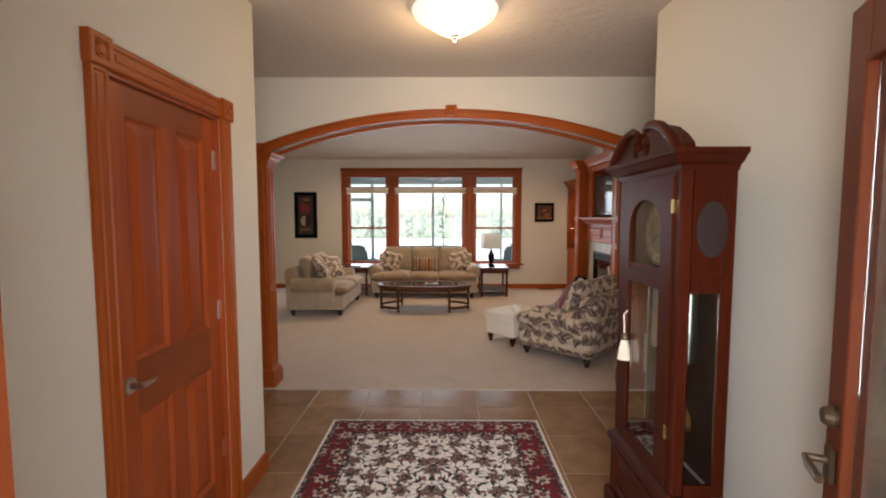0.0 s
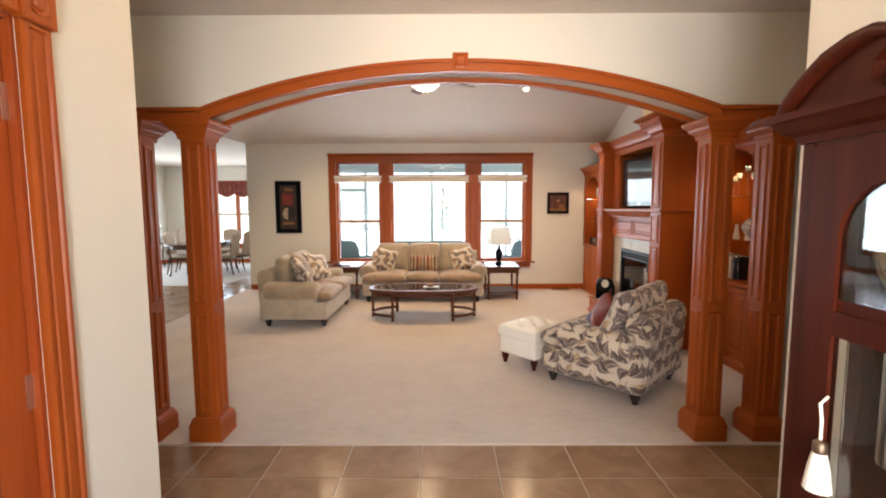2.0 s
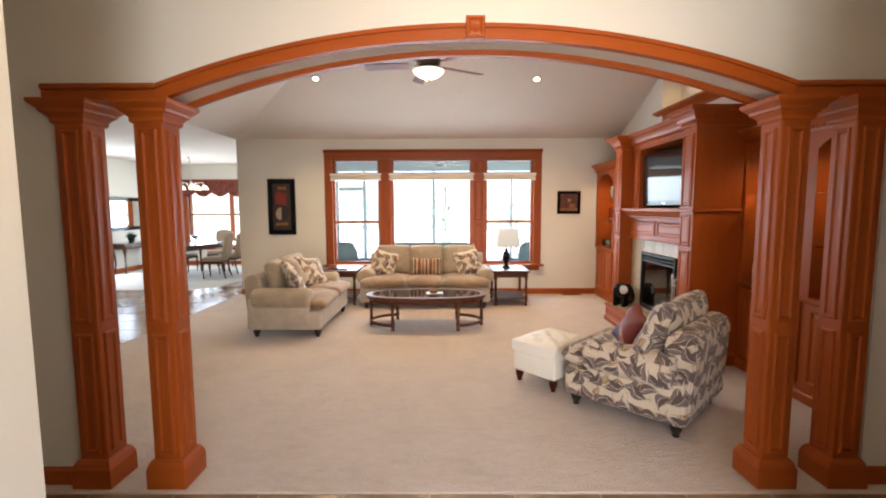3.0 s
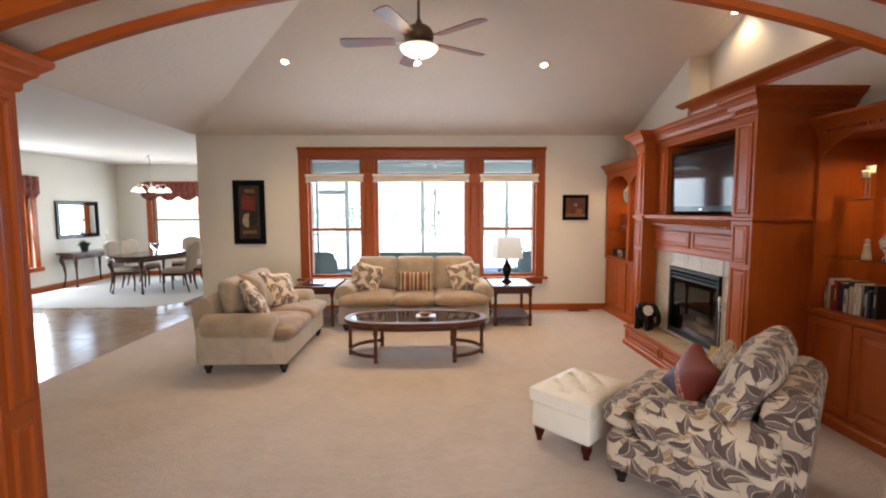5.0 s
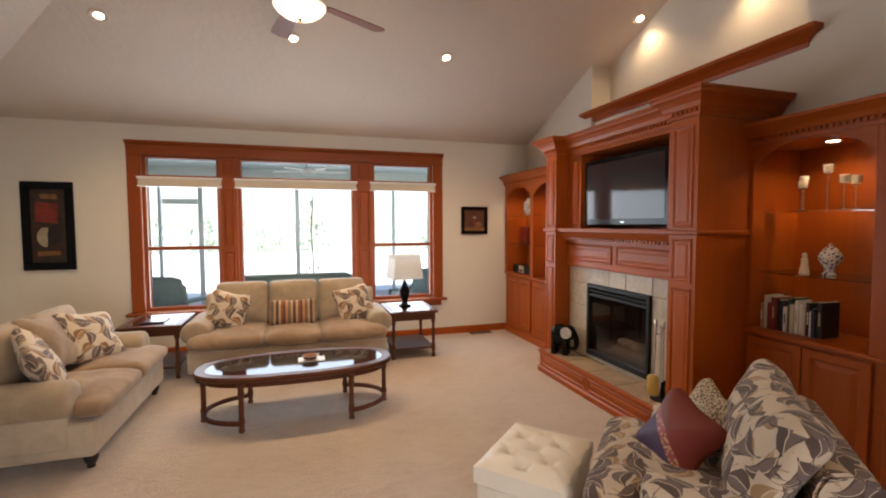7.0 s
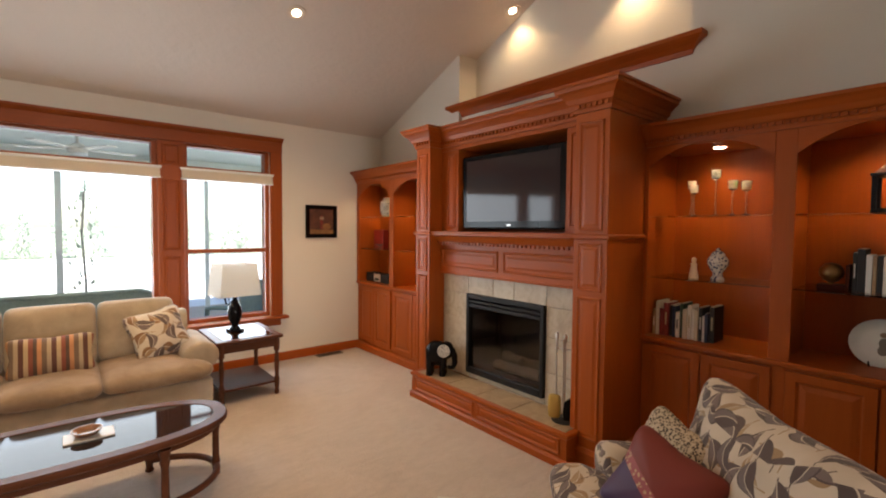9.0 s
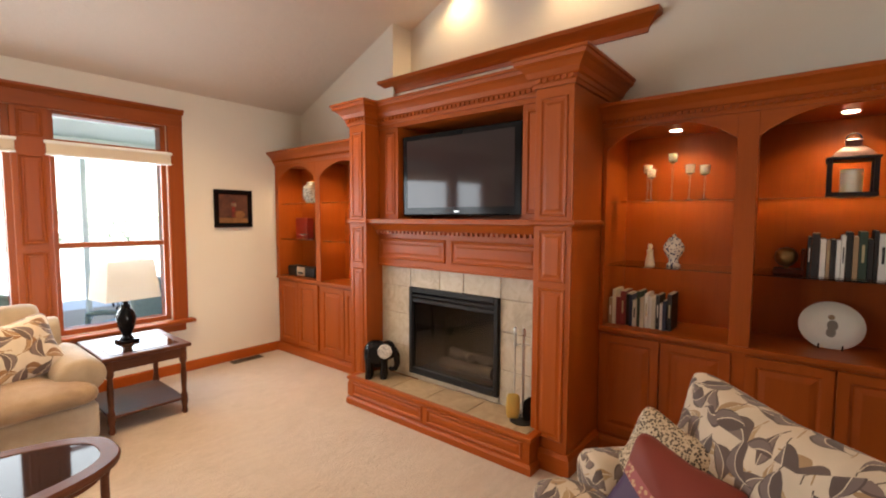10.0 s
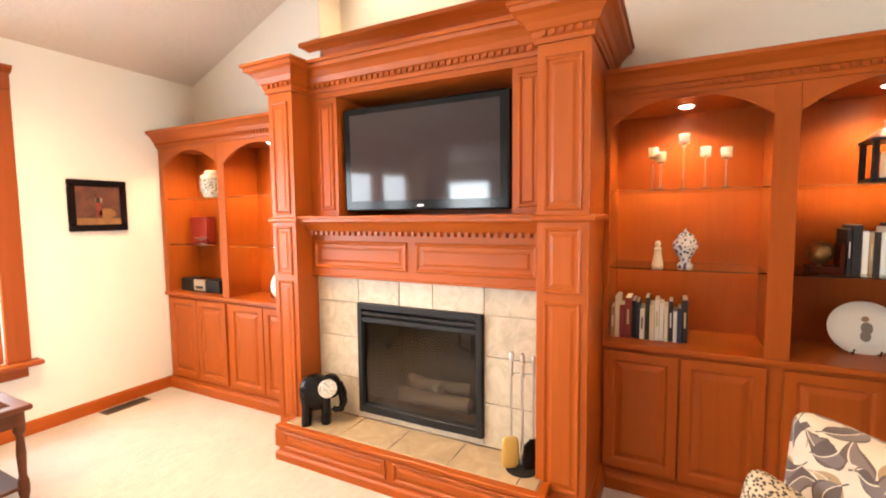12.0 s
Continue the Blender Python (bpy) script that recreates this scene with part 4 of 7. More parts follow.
SHELFGLASS = glass_mat("shelf_glass", (0.86, 0.95, 0.92))
bookcase("cherry wood bookcase with lit arches, a jar and a stereo", 2.825, 3.184, 7.864, 9.598, [(8.0, 8.745), (8.83, 9.535)], 0.885, (1.31, 1.71), 1.975, 2.11, 2.145)
bookcase("cherry wood bookcase with lit arches, candlesticks, books and a plate", 2.97, 3.439, 4.21, 5.87, [(4.30, 5.035), (5.135, 5.845)], 0.843, (1.25, 1.665), 1.995, 2.125, 2.13)

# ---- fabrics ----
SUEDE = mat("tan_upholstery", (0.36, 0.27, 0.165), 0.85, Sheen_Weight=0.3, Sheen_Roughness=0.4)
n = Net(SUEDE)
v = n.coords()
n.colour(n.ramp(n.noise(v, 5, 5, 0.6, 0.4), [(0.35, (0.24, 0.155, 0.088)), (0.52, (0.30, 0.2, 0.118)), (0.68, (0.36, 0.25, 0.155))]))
n.bump(n.math("ADD", n.noise(v, 9, 3), n.math("MULTIPLY", n.noise(v, 300, 2), 0.25)), 0.35, 0.02)


def leaf_fabric(name, ground, leaves, cell=0.15):
    """A woven ground printed with bent, two-toned leaves and curling stems."""
    m = mat(name, ground, 0.85, Sheen_Weight=0.15)
    n = Net(m)
    uv = n.add("ShaderNodeTexCoord").outputs["UV"]
    warp = n.add("ShaderNodeVectorMath", {0: n.add("ShaderNodeTexNoise", {"Vector": uv, "Scale": 6.0}).outputs[1], 1: (0.05, 0.05, 0.0)}, operation="MULTIPLY").outputs[0]
    v2 = n.add("ShaderNodeVectorMath", {0: uv, 1: warp}, operation="ADD").outputs[0]
    col = n.ramp(n.noise(uv, 5, 3), [(0.35, tuple(c * 0.9 for c in ground)), (0.65, tuple(min(1, c * 1.08) for c in ground))])
    for k, (tone, half, size, length, bend) in enumerate(leaves):
        off = n.add("ShaderNodeVectorMath", {0: v2, 1: (k * 0.37, k * 0.59, 0)}, operation="ADD").outputs[0]
        vor = n.add("ShaderNodeTexVoronoi", {"Vector": off, "Scale": 1 / cell, "Randomness": 0.45}, feature="F1", voronoi_dimensions="2D")
        rel = n.add("ShaderNodeVectorMath", {0: off, 1: vor.outputs["Position"]}, operation="SUBTRACT").outputs[0]
        turn = n.math("MULTIPLY", n.split(vor.outputs["Color"])[0], 6.283)
        x, y, z = n.split(n.add("ShaderNodeVectorRotate", {"Vector": rel, "Angle": turn}, rotation_type="Z_AXIS").outputs[0])
        u = n.math("DIVIDE", x, length)
        mid = n.math("SUBTRACT", y, n.math("MULTIPLY_ADD", n.math("MULTIPLY", u, u), bend, -bend * 0.4))
        wide = n.math("MULTIPLY", n.math("MULTIPLY_ADD", n.math("MULTIPLY", u, u), -size, size), n.math("MULTIPLY_ADD", u, 0.55, 1.0))
        side = n.math("ABSOLUTE", mid)
        # the stem runs on past the leaf and curls
        stem = n.math("MULTIPLY", n.math("LESS_THAN", side, 0.0035), n.math("LESS_THAN", n.math("ABSOLUTE", u), 1.5))
        col = n.mix(stem, col, tone)
        col = n.mix(n.math("GREATER_THAN", wide, side), col, tone)
        grade = n.mix(n.noise(uv, 22, 3), half, tuple(c * 0.8 for c in half))
        col = n.mix(n.math("MULTIPLY", n.math("GREATER_THAN", n.math("MULTIPLY", wide, 0.82), side), n.math("GREATER_THAN", mid, 0.004)), col, grade)
        col = n.mix(n.math("MULTIPLY", n.math("GREATER_THAN", n.math("MULTIPLY", wide, 0.9), side), n.math("LESS_THAN", n.math("ABSOLUTE", n.math("SUBTRACT", mid, 0.001)), 0.002)), col, ground)
    n.colour(col)
    n.bump(n.noise(uv, 420, 2), 0.3, 0.003)
    return m


LEAF = leaf_fabric("leaf_print_fabric", (0.55, 0.455, 0.345), [((0.32, 0.20, 0.10), (0.42, 0.29, 0.16), 0.026, 0.062, 0.03), ((0.10, 0.066, 0.054), (0.19, 0.135, 0.12), 0.035, 0.072, 0.035), ((0.085, 0.058, 0.05), (0.17, 0.125, 0.115), 0.037, 0.068, -0.04)], 0.145)
LEAF_CUSHION = leaf_fabric("leaf_print_cushion_fabric", (0.58, 0.49, 0.37), [((0.24, 0.12, 0.05), (0.36, 0.22, 0.11), 0.03, 0.065, 0.03), ((0.11, 0.075, 0.06), (0.2, 0.14, 0.12), 0.034, 0.07, -0.035)], 0.14)

STRIPE = mat("striped_cushion_fabric", (0.3, 0.15, 0.08), 0.8)
n = Net(STRIPE)
x, y, z = n.split(n.coords())
band = n.math("FRACT", n.math("MULTIPLY", x, 5.6))
n.colour(n.ramp(band, [(0, (0.10, 0.035, 0.02)), (0.16, (0.42, 0.30, 0.16)), (0.3, (0.22, 0.06, 0.03)), (0.44, (0.09, 0.05, 0.03)), (0.56, (0.45, 0.2, 0.08)), (0.7, (0.16, 0.10, 0.06)), (0.86, (0.38, 0.28, 0.17))], "CONSTANT"))
n.bump(n.noise(n.coords(), 300, 2), 0.3, 0.002)

LEATHER = mat("ivory_leather", (0.80, 0.76, 0.67), 0.42, Coat_Weight=0.15)
n = Net(LEATHER)
v = n.coords()
n.colour(n.mix(n.noise(v, 4, 4), (0.74, 0.69, 0.59), (0.83, 0.79, 0.70)))
n.bump(n.math("ADD", n.voronoi(v, 180), n.noise(v, 14, 3)), 0.2, 0.004)

REDSILK = mat("red_cushion_fabric", (0.22, 0.03, 0.02), 0.6)
n = Net(REDSILK)
v = n.coords()
x, y, z = n.split(v)
d = n.math("ADD", y, n.math("MULTIPLY", x, 0.45))
pat = n.voronoi(v, 60)
braid = n.mix(n.math("GREATER_THAN", pat, 0.4), (0.45, 0.26, 0.14), (0.28, 0.06, 0.06))
c1 = n.mix(n.math("GREATER_THAN", d, -0.06), (0.05, 0.018, 0.065), braid)
n.colour(n.mix(n.math("GREATER_THAN", d, -0.015), c1, (0.165, 0.018, 0.010)))
n.bump(n.noise(v, 240, 2), 0.25, 0.002)

LEOPARD = mat("spotted_cushion_fabric", (0.5, 0.38, 0.25), 0.85)
n = Net(LEOPARD)
v = n.coords()
cell = n.voronoi(v, 95)
n.colour(n.ramp(cell, [(0.0, (0.03, 0.022, 0.018)), (0.38, (0.05, 0.035, 0.025)), (0.44, (0.46, 0.36, 0.25)), (1.0, (0.56, 0.46, 0.34))]))


# ---- sofas ----
def foot(parent, x, y, h=0.1, r=0.035, m=BLACKWOOD):
    bm = bmesh.new()
    lathe(bm, [(r * 0.55, 0), (r * 0.62, h * 0.06), (r * 0.5, h * 0.12), (r * 0.8, h * 0.35), (r * 1.05, h * 0.62), (r * 0.9, h * 0.8), (r * 1.1, h * 0.86), (r * 1.1, h)], 14, pose(x, y, 0))
    return part("foot", bm, m, parent, smooth=50)


def capsule(bm, r, length, m, squash=1.0):
    """A padded roll along y, its ends softly rounded."""
    prof = [(r * 0.55, 0), (r * 0.86, 0.008), (r * 0.97, 0.025), (r, 0.06), (r, length - 0.06), (r * 0.97, length - 0.025), (r * 0.86, length - 0.008), (r * 0.55, length)]
    lathe(bm, prof, 20, m @ pose(0, length, 0, 90, 0, 0) @ Matrix.Diagonal((1, squash, 1, 1)))


def t_cushion(bm, w, d, h, m, out_left, out_right, seed):
    """A seat cushion whose front spreads in front of an arm on the sides given."""
    start = len(bm.verts)
    puff(bm, w, d, h, None, px=9, pz=2.8, nu=48, nv=12, seed=seed, lump=0.02)
    bm.verts.ensure_lookup_table()
    for v_ in bm.verts[start:]:
        k = max(0.0, min(1.0, (-v_.co.y - d / 2 + 0.24) / 0.05))
        side = v_.co.x / (w / 2)
        v_.co.x += k * (max(0.0, side) * out_right + min(0.0, side) * out_left)
    bm.transform(m)
    return bm


def seat_thing(name, label, w, d, seats, at, rz, fabric, seat_fabric, category, group="", seat_z=0.46, back_z=0.80, cushion_z=0.92, arm_z=0.60, arm_w=0.2, foot_h=0.1, base_fabric=None, setback=0.15, wide_back=False):
    """Upholstered seat facing its own -y, w wide and d deep; the arms stand back from the front."""
    s = thing(name, (*at, 0.006), rz, label, category, group)
    hw = w / 2
    part("base", box(bmesh.new(), -hw + 0.03, hw - 0.03, -d / 2 + 0.06, d / 2 - 0.04, foot_h, seat_z - 0.13, bevel=0.025, seg=3), base_fabric or fabric, s, smooth=40)
    bm = bmesh.new()
    prof = [(d / 2 - 0.24, seat_z - 0.15), (d / 2 - 0.2, back_z - 0.08), (d / 2 - 0.17, back_z - 0.02), (d / 2 - 0.1, back_z), (d / 2 - 0.02, back_z - 0.03), (d / 2, back_z - 0.1), (d / 2 - 0.04, foot_h + 0.01), (d / 2 - 0.2, foot_h + 0.01)]
    ra = [bm.verts.new((-hw + 0.08, y, z)) for y, z in prof]
    rb = [bm.verts.new((hw - 0.08, y, z)) for y, z in prof]
    for k in range(len(prof)):
        bm.faces.new((ra[k], ra[(k + 1) % len(prof)], rb[(k + 1) % len(prof)], rb[k]))
    bm.faces.new(ra[::-1])
    bm.faces.new(rb)
    bmesh.ops.bevel(bm, geom=list(bm.edges), offset=0.012, segments=2, affect="EDGES")
    part("backrest", bm, fabric, s, smooth=50)
    for sx in (-1, 1):
        bm = bmesh.new()
        r = arm_w * 0.7
        cx = sx * (hw - arm_w / 2)
        box(bm, cx - arm_w / 2 + 0.02, cx + arm_w / 2 - 0.02, -d / 2 + 0.05 + setback, d / 2 - 0.06, foot_h + 0.06, arm_z - r * 0.9, bevel=0.02, seg=2)
        part("arm_panel", bm, base_fabric or fabric, s, smooth=50)
        bm = bmesh.new()
        capsule(bm, r, d - 0.14 - setback, pose(cx + sx * 0.015, -d / 2 + 0.03 + setback, arm_z - r * 0.86), 0.86)
        part("arm", bm, fabric, s, smooth=50)
    inner = w - 2 * arm_w
    cw = inner / seats
    for k in range(seats):
        cx = -inner / 2 + cw * (k + 0.5)
        spread = arm_w * 0.86
        part("seat_cushion", t_cushion(bmesh.new(), cw * 1.02, d - 0.22, 0.19, pose(cx, -0.12, seat_z - 0.055), spread if k == 0 else 0, spread if k == seats - 1 else 0, k * 9 + w), seat_fabric, s, smooth=80)
        if not wide_back:
            part("back_cushion", puff(bmesh.new(), cw * 1.0, cushion_z - seat_z + 0.06, 0.21, pose(cx, d / 2 - 0.28, (cushion_z + seat_z) / 2 + 0.01, 78, 0, 0), px=9, pz=2.8, nu=36, seed=k * 5 + 2, lump=0.02), fabric, s, smooth=80)
    if wide_back:
        part("back_cushion", puff(bmesh.new(), w - 0.03, 0.50, 0.27, pose(0, d / 2 - 0.30, (cushion_z + seat_z) / 2 - 0.02, 66, 0, 0), px=12, pz=1.9, nu=48, nv=14, pinch=0.08, seed=3, lump=0.03), seat_fabric, s, smooth=80)
    for fx in (-hw + 0.12, hw - 0.12):
        for fy in (-d / 2 + 0.12, d / 2 - 0.12):
            foot(s, fx, fy, foot_h + 0.01, 0.042)
    return s


def suede(name, low, high):
    m = mat(name, low, 0.85, Sheen_Weight=0.25)
    n = Net(m)
    v = n.coords()
    n.colour(n.ramp(n.noise(v, 6, 5, 0.6, 0.4), [(0.35, low), (0.65, high)]))
    n.bump(n.math("ADD", n.math("MULTIPLY", n.noise(v, 9, 3), 0.6), n.math("MULTIPLY", n.noise(v, 160, 3), 0.3)), 0.3, 0.012)
    return m


# bases and arm panels: light falling there is put into a paler tan
SUEDE_LIT = suede("pale_tan_upholstery", (0.40, 0.325, 0.235), (0.48, 0.4, 0.3))
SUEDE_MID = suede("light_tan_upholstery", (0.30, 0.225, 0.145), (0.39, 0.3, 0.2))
SOFA = seat_thing("sofa", "tan upholstered three-seat sofa with rolled arms and dark feet", 2.06, 0.98, 3, (-0.18, 8.80), 0, SUEDE_MID, SUEDE, "sofa", cushion_z=0.90, base_fabric=SUEDE_LIT)
LOVE = seat_thing("loveseat", "tan upholstered loveseat with rolled arms and dark turned feet", 1.56, 0.98, 2, (-1.787, 7.555), 90, SUEDE_MID, SUEDE, "sofa", cushion_z=0.87, back_z=0.76, base_fabric=SUEDE_LIT)
CHAIR = seat_thing("armchair", "wide armchair in a beige and grey leaf print", 0.98, 0.98, 1, (1.695, 5.011), -135, LEAF, LEAF, "armchair", seat_z=0.45, back_z=0.74, cushion_z=0.90, arm_z=0.57, arm_w=0.2, setback=0.2, wide_back=True)


def cushion(label, w, h, t, m, fabric, group="", seed=1):
    b = bmesh.new()
    puff(b, w, h, t, None, px=9, pz=1.7, nu=32, nv=10, pinch=0.10, seed=seed, lump=0.012)
    ob = new("cushion", finish(b, "cushion", fabric, 80))
    ob.matrix_world = m
    return tagged(ob, label, "cushion", group)


# sofa cushions
cushion("leaf-print cushion leaning on the tan sofa", 0.44, 0.42, 0.17, pose(-0.86, 8.80, 0.66, 68, 12, -14), LEAF_CUSHION, "leaf-print cushions", 2)
cushion("oblong striped brown and gold cushion on the tan sofa", 0.50, 0.29, 0.15, pose(-0.18, 8.70, 0.62, 70, 0, 0), STRIPE)
cushion("leaf-print cushion leaning on the tan sofa", 0.44, 0.42, 0.17, pose(0.50, 8.78, 0.67, 66, -10, 16), LEAF_CUSHION, "leaf-print cushions", 3)
# loveseat cushions
cushion("leaf-print cushion lying against the loveseat arm", 0.50, 0.46, 0.19, pose(-1.74, 7.08, 0.66, 62, -14, 122), LEAF_CUSHION, "leaf-print cushions", 4)
cushion("leaf-print cushion in the far corner of the loveseat", 0.52, 0.46, 0.19, pose(-1.76, 7.86, 0.67, 58, 8, 66), LEAF_CUSHION, "leaf-print cushions", 5)
cushion("tan velvet cushion behind the leaf-print ones", 0.50, 0.46, 0.18, pose(-1.88, 7.50, 0.72, 58, 6, 90), SUEDE, "", 6)
# armchair cushions
cushion("red and purple silk cushion with a braid stripe", 0.38, 0.36, 0.15, pose(1.63, 5.13, 0.575, 58, 14, -100), REDSILK, "", 7)
cushion("small black-spotted cushion on the armchair", 0.38, 0.36, 0.14, pose(1.85, 5.20, 0.59, 58, 10, -115), LEOPARD, "", 8)

# tufted ottoman
ott = thing("ottoman", (1.094, 5.523, 0.006), 42, "ivory leather ottoman with a button-tufted top", "ottoman")
OX, OY = 0.285, 0.228
part("body", bx(-OX + 0.01, OX - 0.01, -OY + 0.01, OY - 0.01, 0.105, 0.285, bevel=0.018, seg=3), LEATHER, ott, smooth=50)
part("piping", sweep(bmesh.new(), [(-0.012, 0.284), (0.004, 0.286), (0.006, 0.292), (0.004, 0.298), (-0.012, 0.3)], [(-OX + 0.012, OY - 0.012), (OX - 0.012, OY - 0.012), (OX - 0.012, -OY + 0.012), (-OX + 0.012, -OY + 0.012)][::-1], closed=True), LEATHER, ott)
bm = bmesh.new()
NX, NY = 41, 33
grid = {}
buttons = [(i * 0.19 + (0.095 if j % 2 else 0), j * 0.1) for j in range(-1, 2) for i in range(-1, 2) if abs(i * 0.19 + (0.095 if j % 2 else 0)) < 0.24]
for i in range(NX):
    for j in range(NY):
        u, w_ = -1 + 2 * i / (NX - 1), -1 + 2 * j / (NY - 1)
        x, y = u * OX, w_ * OY
        e = max(abs(u), abs(w_))
        z = 0.41 - 0.035 * e ** 5
        dip = min((x - a) ** 2 + (y - b) ** 2 for a, b in buttons)
        z -= 0.036 * math.exp(-dip / 0.0011)
        cr = min(abs(((x / 0.19 + y / 0.2 + 0.5) % 1) - 0.5), abs(((x / 0.19 - y / 0.2 + 0.5) % 1) - 0.5))
        z -= 0.012 * math.exp(-(cr / 0.06) ** 2) * (1 - e ** 4)
        grid[i, j] = bm.verts.new((x, y, z))
for i in range(NX - 1):
    for j in range(NY - 1):
        bm.faces.new((grid[i, j], grid[i + 1, j], grid[i + 1, j + 1], grid[i, j + 1]))
ex = bmesh.ops.extrude_edge_only(bm, edges=[e for e in bm.edges if len(e.link_faces) == 1])
for v_ in [g for g in ex["geom"] if isinstance(g, bmesh.types.BMVert)]:
    v_.co.z = 0.295
part("tufted_top", bm, LEATHER, ott, smooth=60)
for a, b in buttons:
    part("button", lathe(bmesh.new(), [(0.012, 0), (0.01, 0.005), (0.004, 0.007)], 10, pose(a, b, 0.374)), LEATHER, ott, smooth=60)
for fx in (-OX + 0.055, OX - 0.055):
    for fy in (-OY + 0.05, OY - 0.05):
        foot(ott, fx, fy, 0.112, 0.034, MAHOGANY)

# ---- tables ----
cof = thing("coffee_table", (-0.12, 7.42, 0.006), 0, "oval dark wood coffee table with a glass top and curved stretchers", "table")
RX, RY, CZ = 0.785, 0.352, 0.428
bm = bmesh.new()
sweep(bm, [(-0.078, CZ - 0.045), (-0.012, CZ - 0.045), (0, CZ - 0.035), (0.004, CZ - 0.012), (-0.004, CZ), (-0.072, CZ), (-0.078, CZ - 0.008)], ellipse_path(0, 0, RX, RY, 56, 2.5)[::-1], closed=True)
part("rim", bm, TABLEWOOD, cof, smooth=40)
part("glass_top", slab(bmesh.new(), ellipse_path(0, 0, RX - 0.073, RY - 0.073, 56, 2.5), CZ - 0.012, CZ - 0.004), mat("dark_table_glass", (0.022, 0.016, 0.016), 0.05, Specular_IOR_Level=0.12), cof, "tinted glass top")
part("apron", sweep(bmesh.new(), [(-0.09, CZ - 0.1), (-0.07, CZ - 0.1), (-0.07, CZ - 0.046), (-0.09, CZ - 0.046)], ellipse_path(0, 0, RX, RY, 56, 2.5)[::-1], closed=True), TABLEWOOD, cof)
for sx in (-1, 1):
    ends = []
    for a in (-78, 0, 78):
        q = radians(a)
        lx, ly = sx * (0.33 + 0.40 * math.cos(q)), 0.31 * math.sin(q)
        ends.append((lx, ly))
        bm = bmesh.new()
        lathe(bm, [(0.018, 0), (0.026, 0.01), (0.018, 0.03), (0.02, 0.05), (0.026, 0.09), (0.02, 0.12), (0.019, 0.28), (0.026, 0.31), (0.02, 0.33), (0.028, 0.35), (0.028, CZ - 0.05)], 12, pose(lx, ly, 0))
        part("leg", bm, TABLEWOOD, cof, smooth=50)
    bm = bmesh.new()
    tube(bm, [(sx * (0.33 + 0.40 * math.cos(radians(a))), 0.31 * math.sin(radians(a)), 0.07) for a in range(-78, 79, 4)], 0.02, 8)
    part("stretcher", bm, TABLEWOOD, cof, smooth=50)
book = solid("magazine", box(bmesh.new(), -0.12, 0.1, 7.36, 7.5, 0.43, 0.44, bevel=0.003), mat("magazine_cover", (0.55, 0.5, 0.45), 0.3), "small pale magazine on the coffee table", "magazine")
dish = solid("glass_dish", lathe(bmesh.new(), [(0.03, 0.44), (0.055, 0.449), (0.07, 0.473), (0.066, 0.473), (0.05, 0.453), (0.0, 0.448)], 20, pose(-0.02, 7.43, 0)), mat("amber_dish", (0.25, 0.12, 0.06), 0.15), "small dark dish on the coffee table", "dish", smooth=50)


def end_table(at, rz, label, w=0.54, d=0.66, h=0.565):
    t = thing("end_table", (*at, 0.006), rz, label, "table", "end tables")
    top = part("tabletop", box(bmesh.new(), -w / 2 - 0.02, w / 2 + 0.02, -d / 2 - 0.02, d / 2 + 0.02, h - 0.03, h, bevel=0.01, seg=2), TABLEWOOD, t)
    part("glass_inlay", bx(-w / 2 + 0.05, w / 2 - 0.05, -d / 2 + 0.05, d / 2 - 0.05, h, h + 0.003), mat("inlay_glass", (0.035, 0.016, 0.01), 0.07, Specular_IOR_Level=0.35), top, "dark glass inlay")
    for nm, b in (("apron", bx(-w / 2 + 0.03, w / 2 - 0.03, -d / 2 + 0.012, -d / 2 + 0.03, h - 0.11, h - 0.03)), ("apron", bx(-w / 2 + 0.03, w / 2 - 0.03, d / 2 - 0.03, d / 2 - 0.012, h - 0.11, h - 0.03)), ("apron", bx(-w / 2 + 0.012, -w / 2 + 0.03, -d / 2 + 0.03, d / 2 - 0.03, h - 0.11, h - 0.03)), ("apron", bx(w / 2 - 0.03, w / 2 - 0.012, -d / 2 + 0.03, d / 2 - 0.03, h - 0.11, h - 0.03)), ("lower_shelf", bx(-w / 2 + 0.02, w / 2 - 0.02, -d / 2 + 0.02, d / 2 - 0.02, 0.11, 0.13, bevel=0.004))):
        part(nm, b, TABLEWOOD, t)
    for fx in (-w / 2 + 0.03, w / 2 - 0.03):
        for fy in (-d / 2 + 0.03, d / 2 - 0.03):
            bm = bmesh.new()
            lathe(bm, [(0.016, 0), (0.024, 0.02), (0.017, 0.05), (0.025, 0.09), (0.025, 0.15), (0.017, 0.18), (0.022, 0.3), (0.016, h - 0.16), (0.027, h - 0.14), (0.027, h - 0.03)], 12, pose(fx, fy, 0))
            part("leg", bm, TABLEWOOD, t, smooth=50)
    return t


end_table((1.17, 8.88), 0, "dark wood end table with a glass inlay, holding a lamp")
end_table((-1.56, 8.95), 0, "dark wood end table between the sofas")
solid("magazine", box(bmesh.new(), -1.68, -1.46, 8.75, 9.02, 0.575, 0.59, bevel=0.003), mat("dark_magazine", (0.05, 0.04, 0.05), 0.25), "dark magazine on the end table", "magazine")

